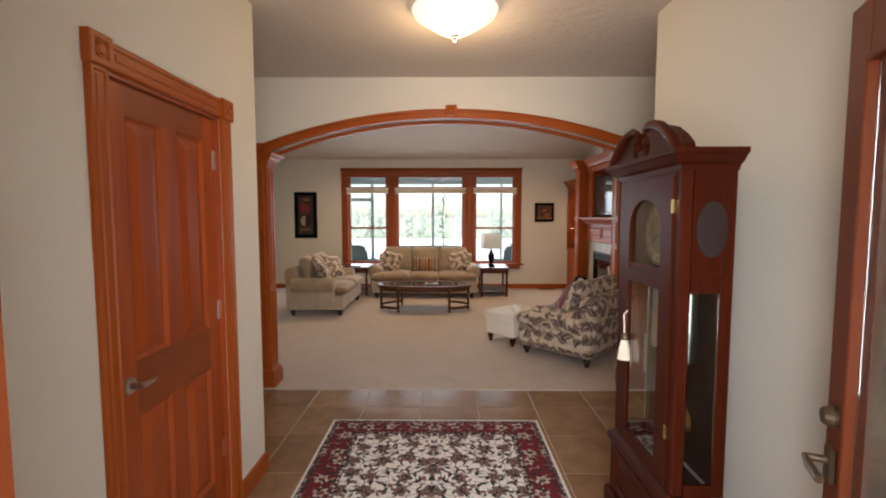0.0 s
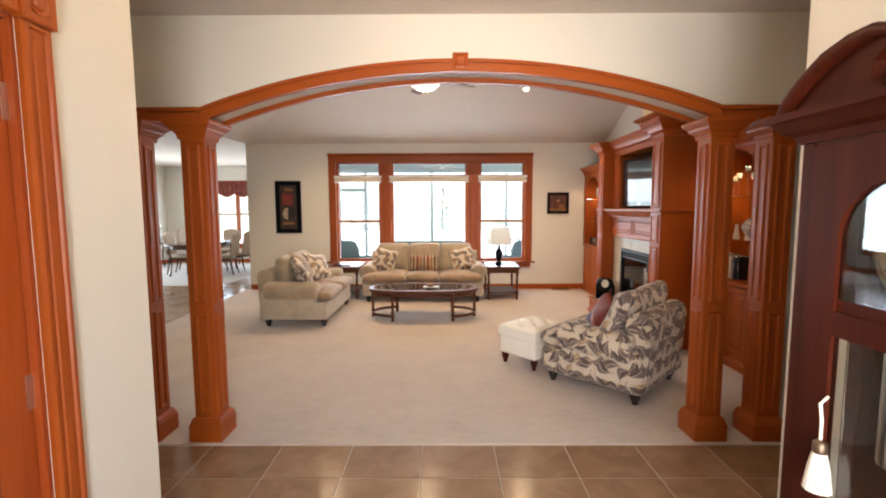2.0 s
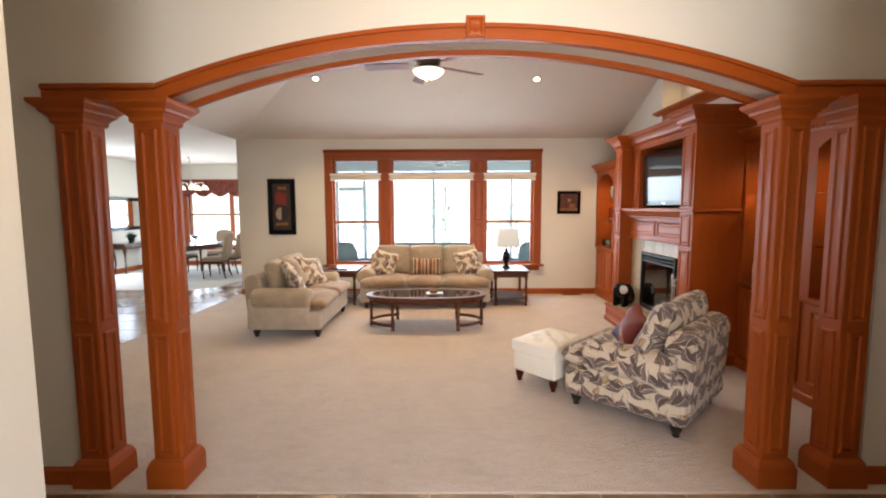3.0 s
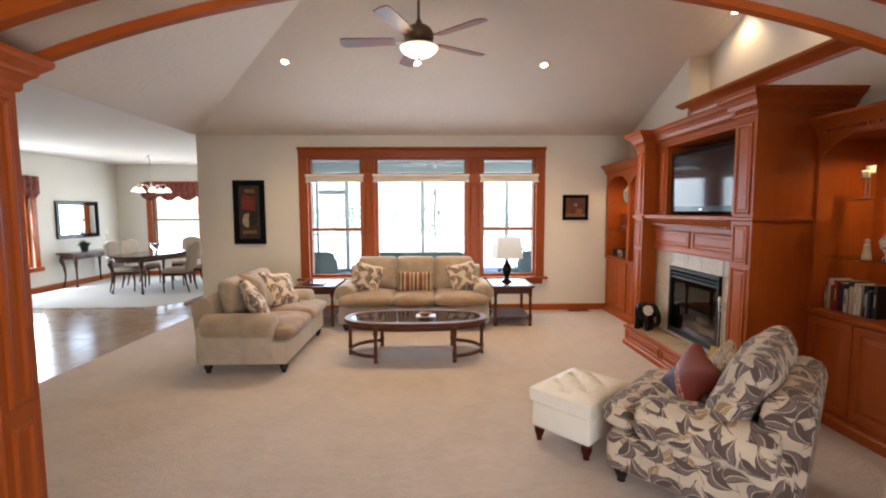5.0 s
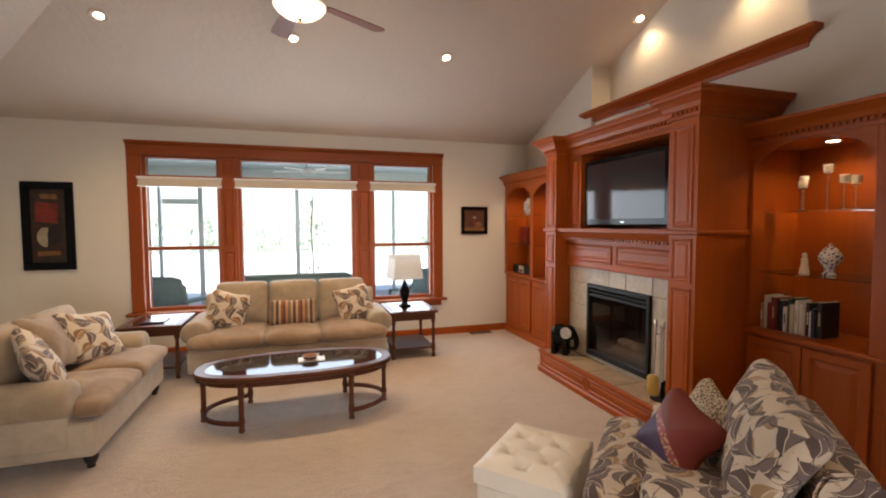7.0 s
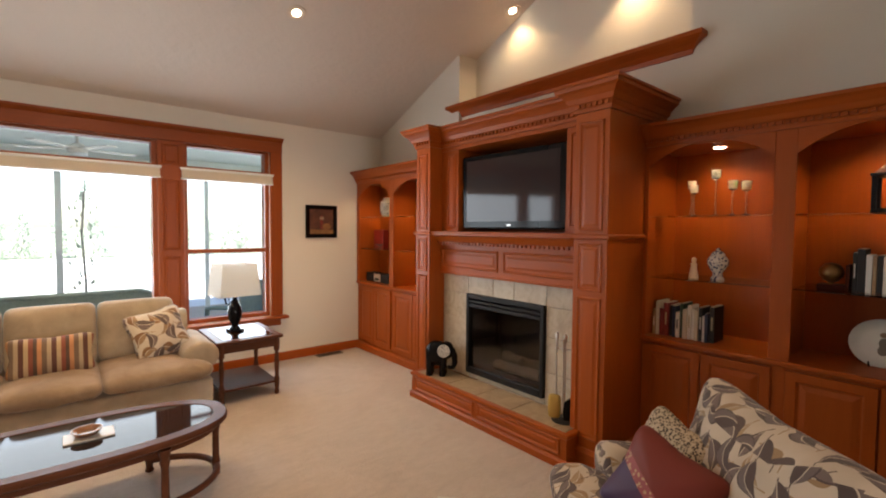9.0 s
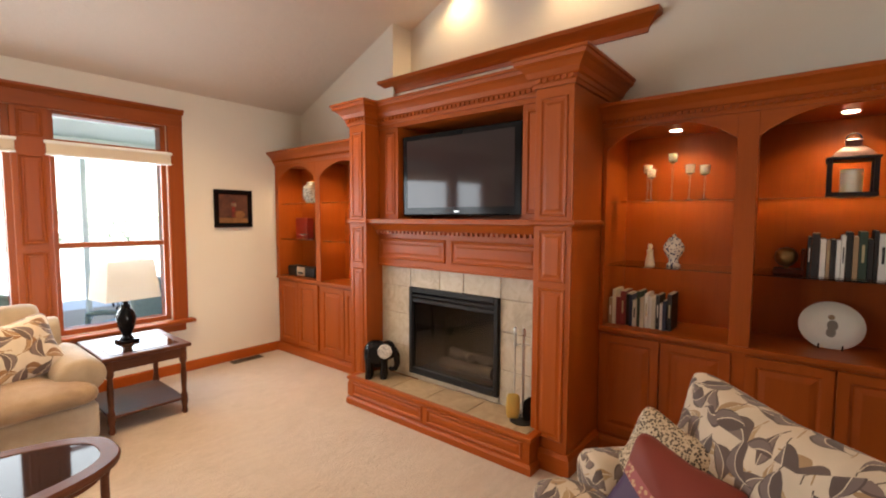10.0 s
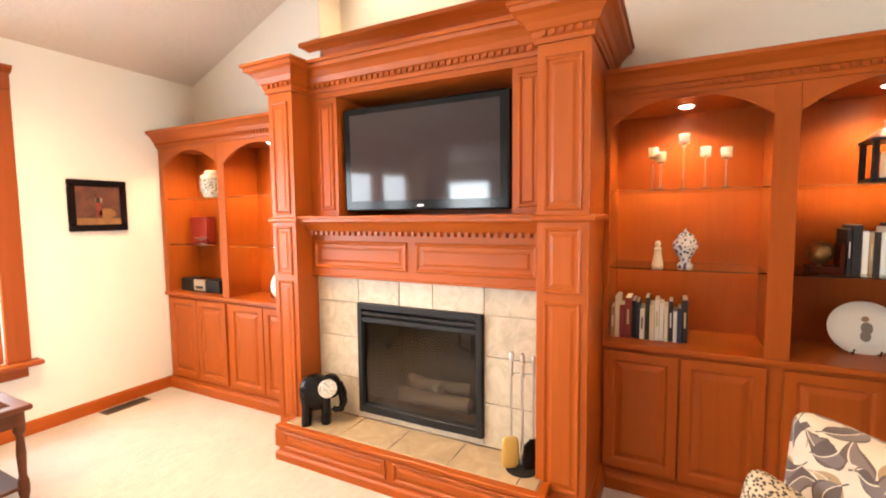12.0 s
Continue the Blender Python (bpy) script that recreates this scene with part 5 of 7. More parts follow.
lampt = thing("table_lamp", (1.14, 8.93, 0.575), 8, "table lamp with a black urn base and white shade", "lamp")
part("base", bx(-0.065, 0.065, -0.065, 0.065, 0, 0.022, bevel=0.006), GLOSSBLACK, lampt)
part("urn", lathe(bmesh.new(), [(0.045, 0.02), (0.05, 0.03), (0.03, 0.05), (0.035, 0.07), (0.06, 0.13), (0.068, 0.19), (0.055, 0.24), (0.03, 0.27), (0.036, 0.285), (0.02, 0.3), (0.012, 0.36), (0.008, 0.62), (0.002, 0.63)], 24), GLOSSBLACK, lampt, smooth=50)
bm = bmesh.new()
for (r0, r1) in ((0.19, 0.16), (0.186, 0.156)):
    q0 = [bm.verts.new((x * r0, y * r0 * 0.8, 0.345)) for x, y in ((-1, -1), (1, -1), (1, 1), (-1, 1))]
    q1 = [bm.verts.new((x * r1, y * r1 * 0.8, 0.645)) for x, y in ((-1, -1), (1, -1), (1, 1), (-1, 1))]
    for k in range(4):
        bm.faces.new((q0[k], q0[(k + 1) % 4], q1[(k + 1) % 4], q1[k]))
LINEN = mat("lamp_shade_linen", (0.86, 0.85, 0.81), 0.9)
n = Net(LINEN)
thin = n.add("ShaderNodeBsdfTranslucent", {0: (0.86, 0.85, 0.81, 1)})
n.t.links.new(n.add("ShaderNodeMixShader", {0: 0.5, 1: n.b.outputs[0], 2: thin.outputs[0]}).outputs[0], n.t.nodes["Material Output"].inputs[0])
part("shade", bm, LINEN, lampt, "white linen shade")

# ---- lamps and fan ----
# fittings for the added, unseen row at y 5.7 are made here too
for x, y in SPOTS:
    north = 9.6 - y < y - 4.2
    z = H0 + SLOPE * min(9.6 - y, y - 4.2)
    tilt = math.degrees(math.atan(SLOPE)) * (-1 if north else 1)
    s = thing("recessed_light", (x, y, z), label="lit recessed ceiling light with a white trim ring", category="light", group="recessed ceiling lights")
    m = pose(x, y, z, tilt, 0, 0)
    part("trim_ring", lathe(bmesh.new(), [(0.036, 0.0), (0.05, -0.004), (0.066, -0.008), (0.078, -0.006), (0.08, 0.0)], 24, m, cap=False), TRIMRING, s, world=True)
    part("lens", lathe(bmesh.new(), [(0.037, -0.004), (0.037, -0.001)], 24, m), BULB, s, world=True)

FX, FY = -0.05, 6.83
fan = thing("ceiling_fan", (FX, FY, 3.02), label="bronze ceiling fan with five wood blades and a lit bowl", category="fan")
BLADE = wood_mat("fan_blade_wood", (0.08, 0.02, 0.008), (0.19, 0.05, 0.018), axis=0)
part("rod", lathe(bmesh.new(), [(0.013, 0), (0.013, RIDGE_Z - 3.02 - 0.28)], 12, pose(0, 0, 0.28)), BRONZE, fan)
part("canopy", lathe(bmesh.new(), [(0.02, 0), (0.06, 0.03), (0.075, 0.09)], 20, pose(0, 0, RIDGE_Z - 3.02 - 0.1)), BRONZE, fan, smooth=50)
part("motor", lathe(bmesh.new(), [(0.05, 0.12), (0.1, 0.125), (0.12, 0.14), (0.135, 0.165), (0.14, 0.21), (0.12, 0.25), (0.08, 0.28), (0.035, 0.3), (0.02, 0.34)], 28), BRONZE, fan, smooth=50)
part("fitter", lathe(bmesh.new(), [(0.08, 0.08), (0.175, 0.085), (0.18, 0.095), (0.1, 0.12)], 28), mat("antique_gold", (0.62, 0.47, 0.3), 0.35, 0.7), fan, smooth=50)
part("bowl", lathe(bmesh.new(), [(0.0, 0.0), (0.065, 0.007), (0.125, 0.03), (0.165, 0.062), (0.18, 0.086), (0.165, 0.087)], 28, cap=False), FROST, fan, "lit frosted glass bowl", smooth=60)
part("finial", lathe(bmesh.new(), [(0.004, -0.03), (0.014, -0.018), (0.008, -0.008), (0.018, 0.0)], 12), BRONZE, fan, smooth=60)
for a in (31, 103, 175, 247, 319):
    r = pose(0, 0, 0.15, 0, 0, a) @ pose(0, 0, 0, 11, 0, 0)
    bm = bmesh.new()
    slab(bm, [(0.22, -0.055), (0.5, -0.07), (0.70, -0.075), (0.73, -0.06), (0.745, 0), (0.73, 0.06), (0.70, 0.075), (0.5, 0.07), (0.22, 0.055)], -0.004, 0.004)
    bm.transform(r)
    bl = part("blade", bm, BLADE, fan)
    bm = bmesh.new()
    slab(bm, [(0.1, -0.02), (0.18, -0.014), (0.3, -0.035), (0.34, 0), (0.3, 0.035), (0.18, 0.014), (0.1, 0.02)], 0.0045, 0.009)
    bm.transform(r)
    part("blade_iron", bm, BRONZE, bl)

ent = thing("flush_light", (0.3, 2.64, 2.588), label="flush ceiling light with a lit alabaster glass bowl", category="light")
part("bowl", lathe(bmesh.new(), [(0.0, 0.0), (0.05, 0.006), (0.11, 0.035), (0.18, 0.08), (0.235, 0.115), (0.25, 0.14), (0.235, 0.142)], 32, pose(0, 0, 0.012), cap=False), FROST, ent, "lit alabaster glass bowl", smooth=60)
part("finial", lathe(bmesh.new(), [(0.004, -0.02), (0.012, -0.015), (0.012, -0.005), (0.022, 0.0), (0.024, 0.012), (0.012, 0.024)], 14), NICKEL, ent, smooth=50)
part("pan", lathe(bmesh.new(), [(0.2, 0.14), (0.22, 0.15), (0.22, 0.17)], 24), NICKEL, ent, smooth=50)

# floor vent
vent = thing("floor_vent", (2.39, 9.5, 0.006), label="brown metal floor register in the carpet", category="vent")
part("frame", bx(-0.17, 0.17, -0.06, 0.06, 0, 0.006, bevel=0.003), BRONZE, vent)
for k in range(14):
    part("slat", bx(-0.15 + k * 0.0225, -0.14 + k * 0.0225, -0.045, 0.045, 0.006, 0.009), BLACK, vent)

# ---- pictures ----
def painting(name, label, x0, x1, z0, z1, y, fw, art):
    t = thing(name, ((x0 + x1) / 2, y, z0), label=label, category="picture")
    at = facing_south(y)
    bm = bmesh.new()
    for a, b, c, d in ((x0, x1, z0, z0 + fw), (x0, x1, z1 - fw, z1), (x0, x0 + fw, z0 + fw, z1 - fw), (x1 - fw, x1, z0 + fw, z1 - fw)):
        box(bm, a, b, y - 0.03, y - 0.002, c, d, bevel=0.006)
    part("frame", bm, GLOSSBLACK, t, world=True)
    part("canvas", bx(x0 + fw - 0.004, x1 - fw + 0.004, y - 0.016, y - 0.004, z0 + fw - 0.004, z1 - fw + 0.004), art[0], t, world=True)
    for sh, m in art[1:]:
        bm = bmesh.new()
        vs = [bm.verts.new(((x0 + x1) / 2 + u * (x1 - x0) / 2, y - 0.0175, (z0 + z1) / 2 + w * (z1 - z0) / 2)) for u, w in sh]
        bm.faces.new(vs)
        ex = bmesh.ops.extrude_face_region(bm, geom=list(bm.faces))
        for g in ex["geom"]:
            if isinstance(g, bmesh.types.BMVert):
                g.co.y += 0.0015
        part("paint_patch", bm, m, t, world=True)
    return t


def daub(name, a, b, scale=9):
    m = mat(name, a, 0.55)
    n = Net(m)
    n.colour(n.ramp(n.noise(n.coords(), scale, 5, 0.6, 1.0), [(0.35, a), (0.65, b)]))
    return m


def disc(cx, cz, rx, rz, n=20, a0=0, a1=360):
    return [(cx + rx * math.cos(radians(a0 + (a1 - a0) * k / n)), cz + rz * math.sin(radians(a0 + (a1 - a0) * k / n))) for k in range(n)]


DARKART, RUST, OCHRE, CREAMART = daub("umber_paint", (0.012, 0.008, 0.006), (0.05, 0.022, 0.012)), daub("red_paint", (0.13, 0.015, 0.01), (0.24, 0.03, 0.015)), daub("ochre_paint", (0.16, 0.07, 0.02), (0.28, 0.13, 0.04)), daub("cream_paint", (0.34, 0.27, 0.18), (0.45, 0.38, 0.27))
painting("painting", "tall abstract painting in a wide black frame", -3.02, -2.53, 1.09, 2.08, 9.6, 0.085,
         [DARKART, ([(-0.5, 0.1), (0.35, 0.05), (0.4, 0.5), (-0.45, 0.55)], RUST), ([(-0.25, 0.62), (0.4, 0.6), (0.35, 0.72), (-0.3, 0.72)], OCHRE), (disc(-0.12, -0.25, 0.33, 0.22, 20, 70, 290), CREAMART), (disc(0.2, -0.22, 0.28, 0.2), daub("black_paint", (0.006, 0.005, 0.005), (0.02, 0.012, 0.01))), ([(-0.45, -0.68), (0.42, -0.66), (0.4, -0.56), (-0.45, -0.58)], OCHRE)])
painting("still_life", "small dark still-life picture in a black frame", 2.125, 2.535, 1.445, 1.845, 9.6, 0.05,
         [daub("brown_art", (0.05, 0.016, 0.008), (0.13, 0.04, 0.018)), ([(-0.75, -0.75), (0.75, -0.75), (0.75, -0.5), (-0.75, -0.48)], OCHRE), ([(-0.12, -0.45), (0.12, -0.45), (0.08, 0.05), (0.05, 0.4), (-0.05, 0.4), (-0.08, 0.05)], RUST), (disc(0.3, -0.3, 0.3, 0.2), OCHRE), ([(-0.1, 0.12), (0.12, 0.12), (0.12, 0.3), (-0.1, 0.3)], CREAMART)])

# ---- grandfather clock in the entry ----
clock = thing("grandfather_clock", (1.26, 1.955, 0), label="dark mahogany grandfather clock with a swan-neck pediment", category="clock")
CX, CB, CY0, CY1 = 1.14, 1.35, 1.66, 2.26
clock.scale = (1, 1, 0.985)
part("plinth", bx(CX - 0.035, CB, CY0 - 0.035, CY1 + 0.035, 0, 0.12, bevel=0.01), MAHOGANY, clock, world=True)
part("base_box", bx(CX - 0.012, CB, CY0 - 0.012, CY1 + 0.012, 0.12, 0.42, bevel=0.006), MAHOGANY, clock, world=True)
part("panel", rings(bmesh.new(), facing_west(CX - 0.012), CY0 + 0.05, CY1 - 0.05, 0.16, 0.38, door_steps(0.03, 0.014)), MAHOGANY, clock, world=True)
part("base_moulding", sweep(bmesh.new(), [(-0.03, 0.4), (0.03, 0.4), (0.02, 0.43), (0, 0.45), (-0.03, 0.45)], [(CB, CY1), (CX, CY1), (CX, CY0), (CB, CY0)]), MAHOGANY, clock, world=True)
for y in (CY0, CY1 - 0.05):
    part("corner_post", bx(CX, CX + 0.05, y, y + 0.05, 0.45, 1.76, bevel=0.008), MAHOGANY, clock, world=True)
    part("corner_post", bx(CB - 0.05, CB, y, y + 0.05, 0.45, 1.76, bevel=0.004), MAHOGANY, clock, world=True)
part("back_board", bx(CB - 0.015, CB - 0.001, CY0 + 0.05, CY1 - 0.05, 0.45, 1.76), MAHOGANY, clock, world=True)
for z0, z1 in ((0.45, 0.5), (1.28, 1.36), (1.7, 1.76)):
    for y0, y1 in ((CY0, CY0 + 0.018), (CY1 - 0.018, CY1)):
        part("side_rail", bx(CX + 0.05, CB - 0.05, y0, y1, z0, z1), MAHOGANY, clock, world=True)
    part("front_rail", bx(CX, CX + 0.02, CY0 + 0.05, CY1 - 0.05, z0, z1), MAHOGANY, clock, world=True)
for y0 in (CY0 + 0.004, CY1 - 0.014):
    part("side_panel", bx(CX + 0.05, CB - 0.05, y0, y0 + 0.01, 1.36, 1.7), MAHOGANY, clock, world=True)
    part("side_glass", bx(CX + 0.05, CB - 0.05, y0 + 0.002, y0 + 0.006, 0.5, 1.28), SHELFGLASS, clock, world=True)
bm = bmesh.new()
slab(bm, [(1.26 + 0.06 * math.cos(a / 16 * 2 * math.pi), 1.53 + 0.11 * math.sin(a / 16 * 2 * math.pi)) for a in range(16)], -0.004, 0.0)
bm.transform(Matrix(((1, 0, 0, 0), (0, 0, 1, CY0 + 0.003), (0, 1, 0, 0), (0, 0, 0, 1))))
part("sound_fret", bm, mat("fret_cloth", (0.02, 0.008, 0.006), 0.8), clock, "dark oval sound fret", world=True)
# front door of the clock, with an arched dial opening
bm = bmesh.new()
fy0, fy1, zc, rr = CY0 + 0.052, CY1 - 0.052, 1.52, 0.158
mid_y = (CY0 + CY1) / 2
lo = [(mid_y + rr * math.cos(radians(180 - a)), zc + rr * 0.85 * math.sin(radians(180 - a))) for a in range(0, 181, 12)]
prev = None
for y, z in lo:
    q = [bm.verts.new((CX - 0.008, y, z)), bm.verts.new((CX - 0.008, y, 1.74)), bm.verts.new((CX + 0.016, y, 1.74)), bm.verts.new((CX + 0.016, y, z))]
    if prev:
        for k in range(4):
            bm.faces.new((prev[k], q[k], q[(k + 1) % 4], prev[(k + 1) % 4]))
    prev = q
for a, b, c, d in ((fy0, mid_y - rr, 0.47, 1.74), (mid_y + rr, fy1, 0.47, 1.74), (mid_y - rr, mid_y + rr, 1.27, 1.33), (mid_y - rr, mid_y + rr, 0.47, 0.52)):
    box(bm, CX - 0.008, CX + 0.016, a, b, c, d)
gd = part("glazed_door", bm, MAHOGANY, clock, world=True)
part("door_glass", bx(CX + 0.002, CX + 0.006, mid_y - rr, mid_y + rr, 0.52, 1.68), GLASS, gd, world=True)
for z in (0.7, 1.62):
    part("hinge", bx(CX - 0.012, CX, fy0 - 0.012, fy0 + 0.006, z - 0.03, z + 0.03, bevel=0.003), BRASS, gd, "brass hinge", world=True)
dial = part("dial", lathe(bmesh.new(), [(0.145, 0), (0.145, 0.006), (0.135, 0.008), (0.12, 0.004), (0.0, 0.004)], 36, pose(CX + 0.07, mid_y, 1.5, 0, -90, 0), cap=False), mat("aged_dial", (0.22, 0.17, 0.08), 0.35, 0.6), clock, "brass dial with a silver chapter ring", world=True)
part("chapter_ring", lathe(bmesh.new(), [(0.092, 0.008), (0.128, 0.009), (0.128, 0.004), (0.092, 0.004)], 36, pose(CX + 0.07, mid_y, 1.5, 0, -90, 0), cap=False), mat("silvered_ring", (0.50, 0.42, 0.24), 0.3, 0.8), dial, world=True)
for k in range(12):
    bm = bx(-0.002, 0.002, 0.1, 0.122, 0.009, 0.011)
    bm.transform(pose(CX + 0.07, mid_y, 1.5, 0, -90, 0) @ pose(0, 0, 0, 0, 0, 30 * k))
    part("hour_mark", bm, BLACK, dial, world=True)
for a, l in ((40, 0.065), (150, 0.1)):
    bm = bx(-0.0022, 0.0022, 0, l, 0.011, 0.013)
    bm.transform(pose(CX + 0.07, mid_y, 1.5, 0, -90, 0) @ pose(0, 0, 0, 0, 0, a))
    part("clock_hand", bm, BLACK, dial, world=True)
part("moon_disc", lathe(bmesh.new(), [(0.1, 0), (0.1, 0.005), (0, 0.005)], 28, pose(CX + 0.075, mid_y, 1.58, 0, -90, 0), cap=False), BRASS, dial, world=True)
for dy in (-0.12, 0.0, 0.12):
    part("weight", lathe(bmesh.new(), [(0.004, 0.33), (0.012, 0.32), (0.034, 0.31), (0.036, 0.3), (0.036, 0.02), (0.034, 0.01), (0.01, 0)], 18, pose(CX + 0.14, mid_y + dy, 0.86 + (0.08 if dy else 0.0))), NICKEL, clock, "silver weight", world=True, smooth=50)
    part("weight_cable", tube(bmesh.new(), [(CX + 0.14, mid_y + dy, 1.17), (CX + 0.14, mid_y + dy, 1.35)], 0.003, 6), BRASS, clock, world=True)
pend = part("pendulum_rod", tube(bmesh.new(), [(CX + 0.2, mid_y, 0.62), (CX + 0.2, mid_y, 1.34)], 0.006, 6), BRASS, clock, world=True)
part("pendulum_bob", lathe(bmesh.new(), [(0.0, -0.012), (0.07, -0.008), (0.08, 0.0), (0.07, 0.008), (0.0, 0.012)], 28, pose(CX + 0.2, mid_y, 0.64, 0, 90, 0), cap=False), BRASS, pend, world=True, smooth=50)
part("hood_moulding", sweep(bmesh.new(), profile([(-0.05, 0), (0.005, 0), (0.012, 0.02), (0.03, 0.03), (0.05, 0.055), (0.06, 0.06), (0.06, 0.08), (-0.05, 0.08)], 1, 1, 1.755), [(CB, CY1), (CX, CY1), (CX, CY0), (CB, CY0)]), MAHOGANY, clock, world=True)
part("hood_top", bx(CX, CB, CY0, CY1, 1.8, 1.834), MAHOGANY, clock, world=True)
# swan-neck pediment
for sgn in (-1, 1):
    bm = bmesh.new()
    outer = [(0.32, 0.0), (0.3, 0.035), (0.25, 0.075), (0.19, 0.11), (0.125, 0.13), (0.075, 0.135), (0.035, 0.122)]
    inner = [(0.32, 0.0), (0.22, 0.0), (0.12, 0.0), (0.07, 0.012), (0.085, 0.04), (0.08, 0.075), (0.05, 0.1)]
    prev = None
    for (a, b), (c, d) in zip(outer, inner):
        q = [bm.verts.new((CX - 0.03, mid_y + sgn * a, 1.83 + b)), bm.verts.new((CX - 0.03, mid_y + sgn * c, 1.83 + d)), bm.verts.new((CX + 0.04, mid_y + sgn * c, 1.83 + d)), bm.verts.new((CX + 0.04, mid_y + sgn * a, 1.83 + b))]
        if prev:
            for k in range(4):
                try:
                    bm.faces.new((prev[k], q[k], q[(k + 1) % 4], prev[(k + 1) % 4]))
                except ValueError:
                    pass
        prev = q
    bm.faces.new(prev)
    part("swan_neck", bm, MAHOGANY, clock, world=True)
    bm = bmesh.new()
    tube(bm, [(CX - 0.035, mid_y + sgn * a, 1.832 + b) for a, b in outer], [0.022, 0.022, 0.022, 0.022, 0.02, 0.017, 0.012], 8)
    part("swan_neck_moulding", bm, MAHOGANY, clock, world=True, smooth=50)
part("finial_block", bx(CX - 0.03, CX + 0.03, mid_y - 0.028, mid_y + 0.028, 1.83, 1.87), MAHOGANY, clock, world=True)
part("finial", lathe(bmesh.new(), [(0.028, 0), (0.02, 0.012), (0.012, 0.02), (0.026, 0.04), (0.022, 0.055), (0.008, 0.075), (0.002, 0.1)], 14, pose(CX, mid_y, 1.87)), MAHOGANY, clock, world=True, smooth=60)
tassel = thing("tassel", (CX - 0.02, CY1 - 0.15, 0.84), label="ivory tassel hanging from the clock door key", category="tassel")
part("cord", tube(bmesh.new(), [(0.012, 0, 0.26), (-0.004, 0.004, 0.24), (-0.004, -0.004, 0.2), (0, 0, 0.13)], 0.004, 6), IVORY, tassel)
part("knot", lathe(bmesh.new(), [(0.006, 0.15), (0.016, 0.14), (0.016, 0.12), (0.012, 0.11)], 12), BRONZE, tassel, smooth=50)
bm = bmesh.new()
for k in range(22):
    a = 2 * math.pi * k / 22
    tube(bm, [(0.012 * math.cos(a), 0.012 * math.sin(a), 0.115), (0.02 * math.cos(a), 0.02 * math.sin(a), 0.075), (0.027 * math.cos(a), 0.027 * math.sin(a), 0.02)], 0.004, 5)
part("fringe", bm, IVORY, tassel)

# entry rug
RUGX, RUGY = 0.775, 1.22
RUG = mat("patterned_wool", (0.5, 0.45, 0.36), 0.95)
n = Net(RUG)
v = n.coords()
x, y, z = n.split(v)
ax, ay = n.math("ABSOLUTE", x), n.math("ABSOLUTE", y)
d = n.math("MINIMUM", n.math("SUBTRACT", RUGX, ax), n.math("SUBTRACT", RUGY, ay))
sym = n.add("ShaderNodeCombineXYZ", {0: ax, 1: ay}).outputs[0]
wob = n.add("ShaderNodeVectorMath", {0: sym, 1: n.add("ShaderNodeVectorMath", {0: n.add("ShaderNodeTexNoise", {"Vector": sym, "Scale": 7.0}).outputs[1], 1: (0.06, 0.06, 0)}, operation="MULTIPLY").outputs[0]}, operation="ADD").outputs[0]
CREAM_W, RED_W, INK, OLIVE = (0.78, 0.76, 0.73), (0.15, 0.006, 0.013), (0.028, 0.018, 0.022), (0.20, 0.18, 0.12)


def motif(scale, ground, ink, petal, core, vine, stem=0.035):
    f = n.add("ShaderNodeTexVoronoi", {"Vector": wob, "Scale": scale, "Randomness": 0.55}, feature="F1", voronoi_dimensions="2D")
    e = n.add("ShaderNodeTexVoronoi", {"Vector": wob, "Scale": scale * 0.8, "Randomness": 0.8}, feature="DISTANCE_TO_EDGE", voronoi_dimensions="2D")
    pos = n.add("ShaderNodeVectorMath", {0: wob, 1: f.outputs["Position"]}, operation="SUBTRACT").outputs[0]
    px_, py_, _ = n.split(pos)
    ang = n.math("ARCTAN2", py_, px_)
    lobes = n.math("MULTIPLY_ADD", n.math("SINE", n.math("MULTIPLY", ang, 6.0)), 0.07, 0.25)
    fd_ = f.outputs["Distance"]
    col = n.mix(n.math("LESS_THAN", e.outputs["Distance"], stem), ground, vine)
    col = n.mix(n.math("LESS_THAN", fd_, n.math("ADD", lobes, 0.045)), col, ink)
    col = n.mix(n.math("LESS_THAN", fd_, lobes), col, petal)
    col = n.mix(n.math("LESS_THAN", fd_, 0.13), col, ink)
    return n.mix(n.math("LESS_THAN", fd_, 0.08), col, core)




def leafage(col, cell, tone, size, length, bend, shift):
    off = n.add("ShaderNodeVectorMath", {0: wob, 1: (shift, shift * 0.7, 0)}, operation="ADD").outputs[0]
    f = n.add("ShaderNodeTexVoronoi", {"Vector": off, "Scale": 1 / cell, "Randomness": 0.7}, feature="F1", voronoi_dimensions="2D")
    rel = n.add("ShaderNodeVectorMath", {0: off, 1: f.outputs["Position"]}, operation="SUBTRACT").outputs[0]
    turn = n.math("MULTIPLY", n.split(f.outputs["Color"])[0], 6.283)
    a, b, _ = n.split(n.add("ShaderNodeVectorRotate", {"Vector": rel, "Angle": turn}, rotation_type="Z_AXIS").outputs[0])
    u = n.math("DIVIDE", a, length)
    uu = n.math("MULTIPLY", u, u)
    side = n.math("ABSOLUTE", n.math("SUBTRACT", b, n.math("MULTIPLY", uu, bend)))
    wide = n.math("MULTIPLY_ADD", uu, -size, size)
    stem = n.math("MULTIPLY", n.math("LESS_THAN", side, 0.0022), n.math("LESS_THAN", n.math("ABSOLUTE", u), 1.7))
    return n.mix(n.math("MAXIMUM", stem, n.math("GREATER_THAN", wide, side)), col, tone)


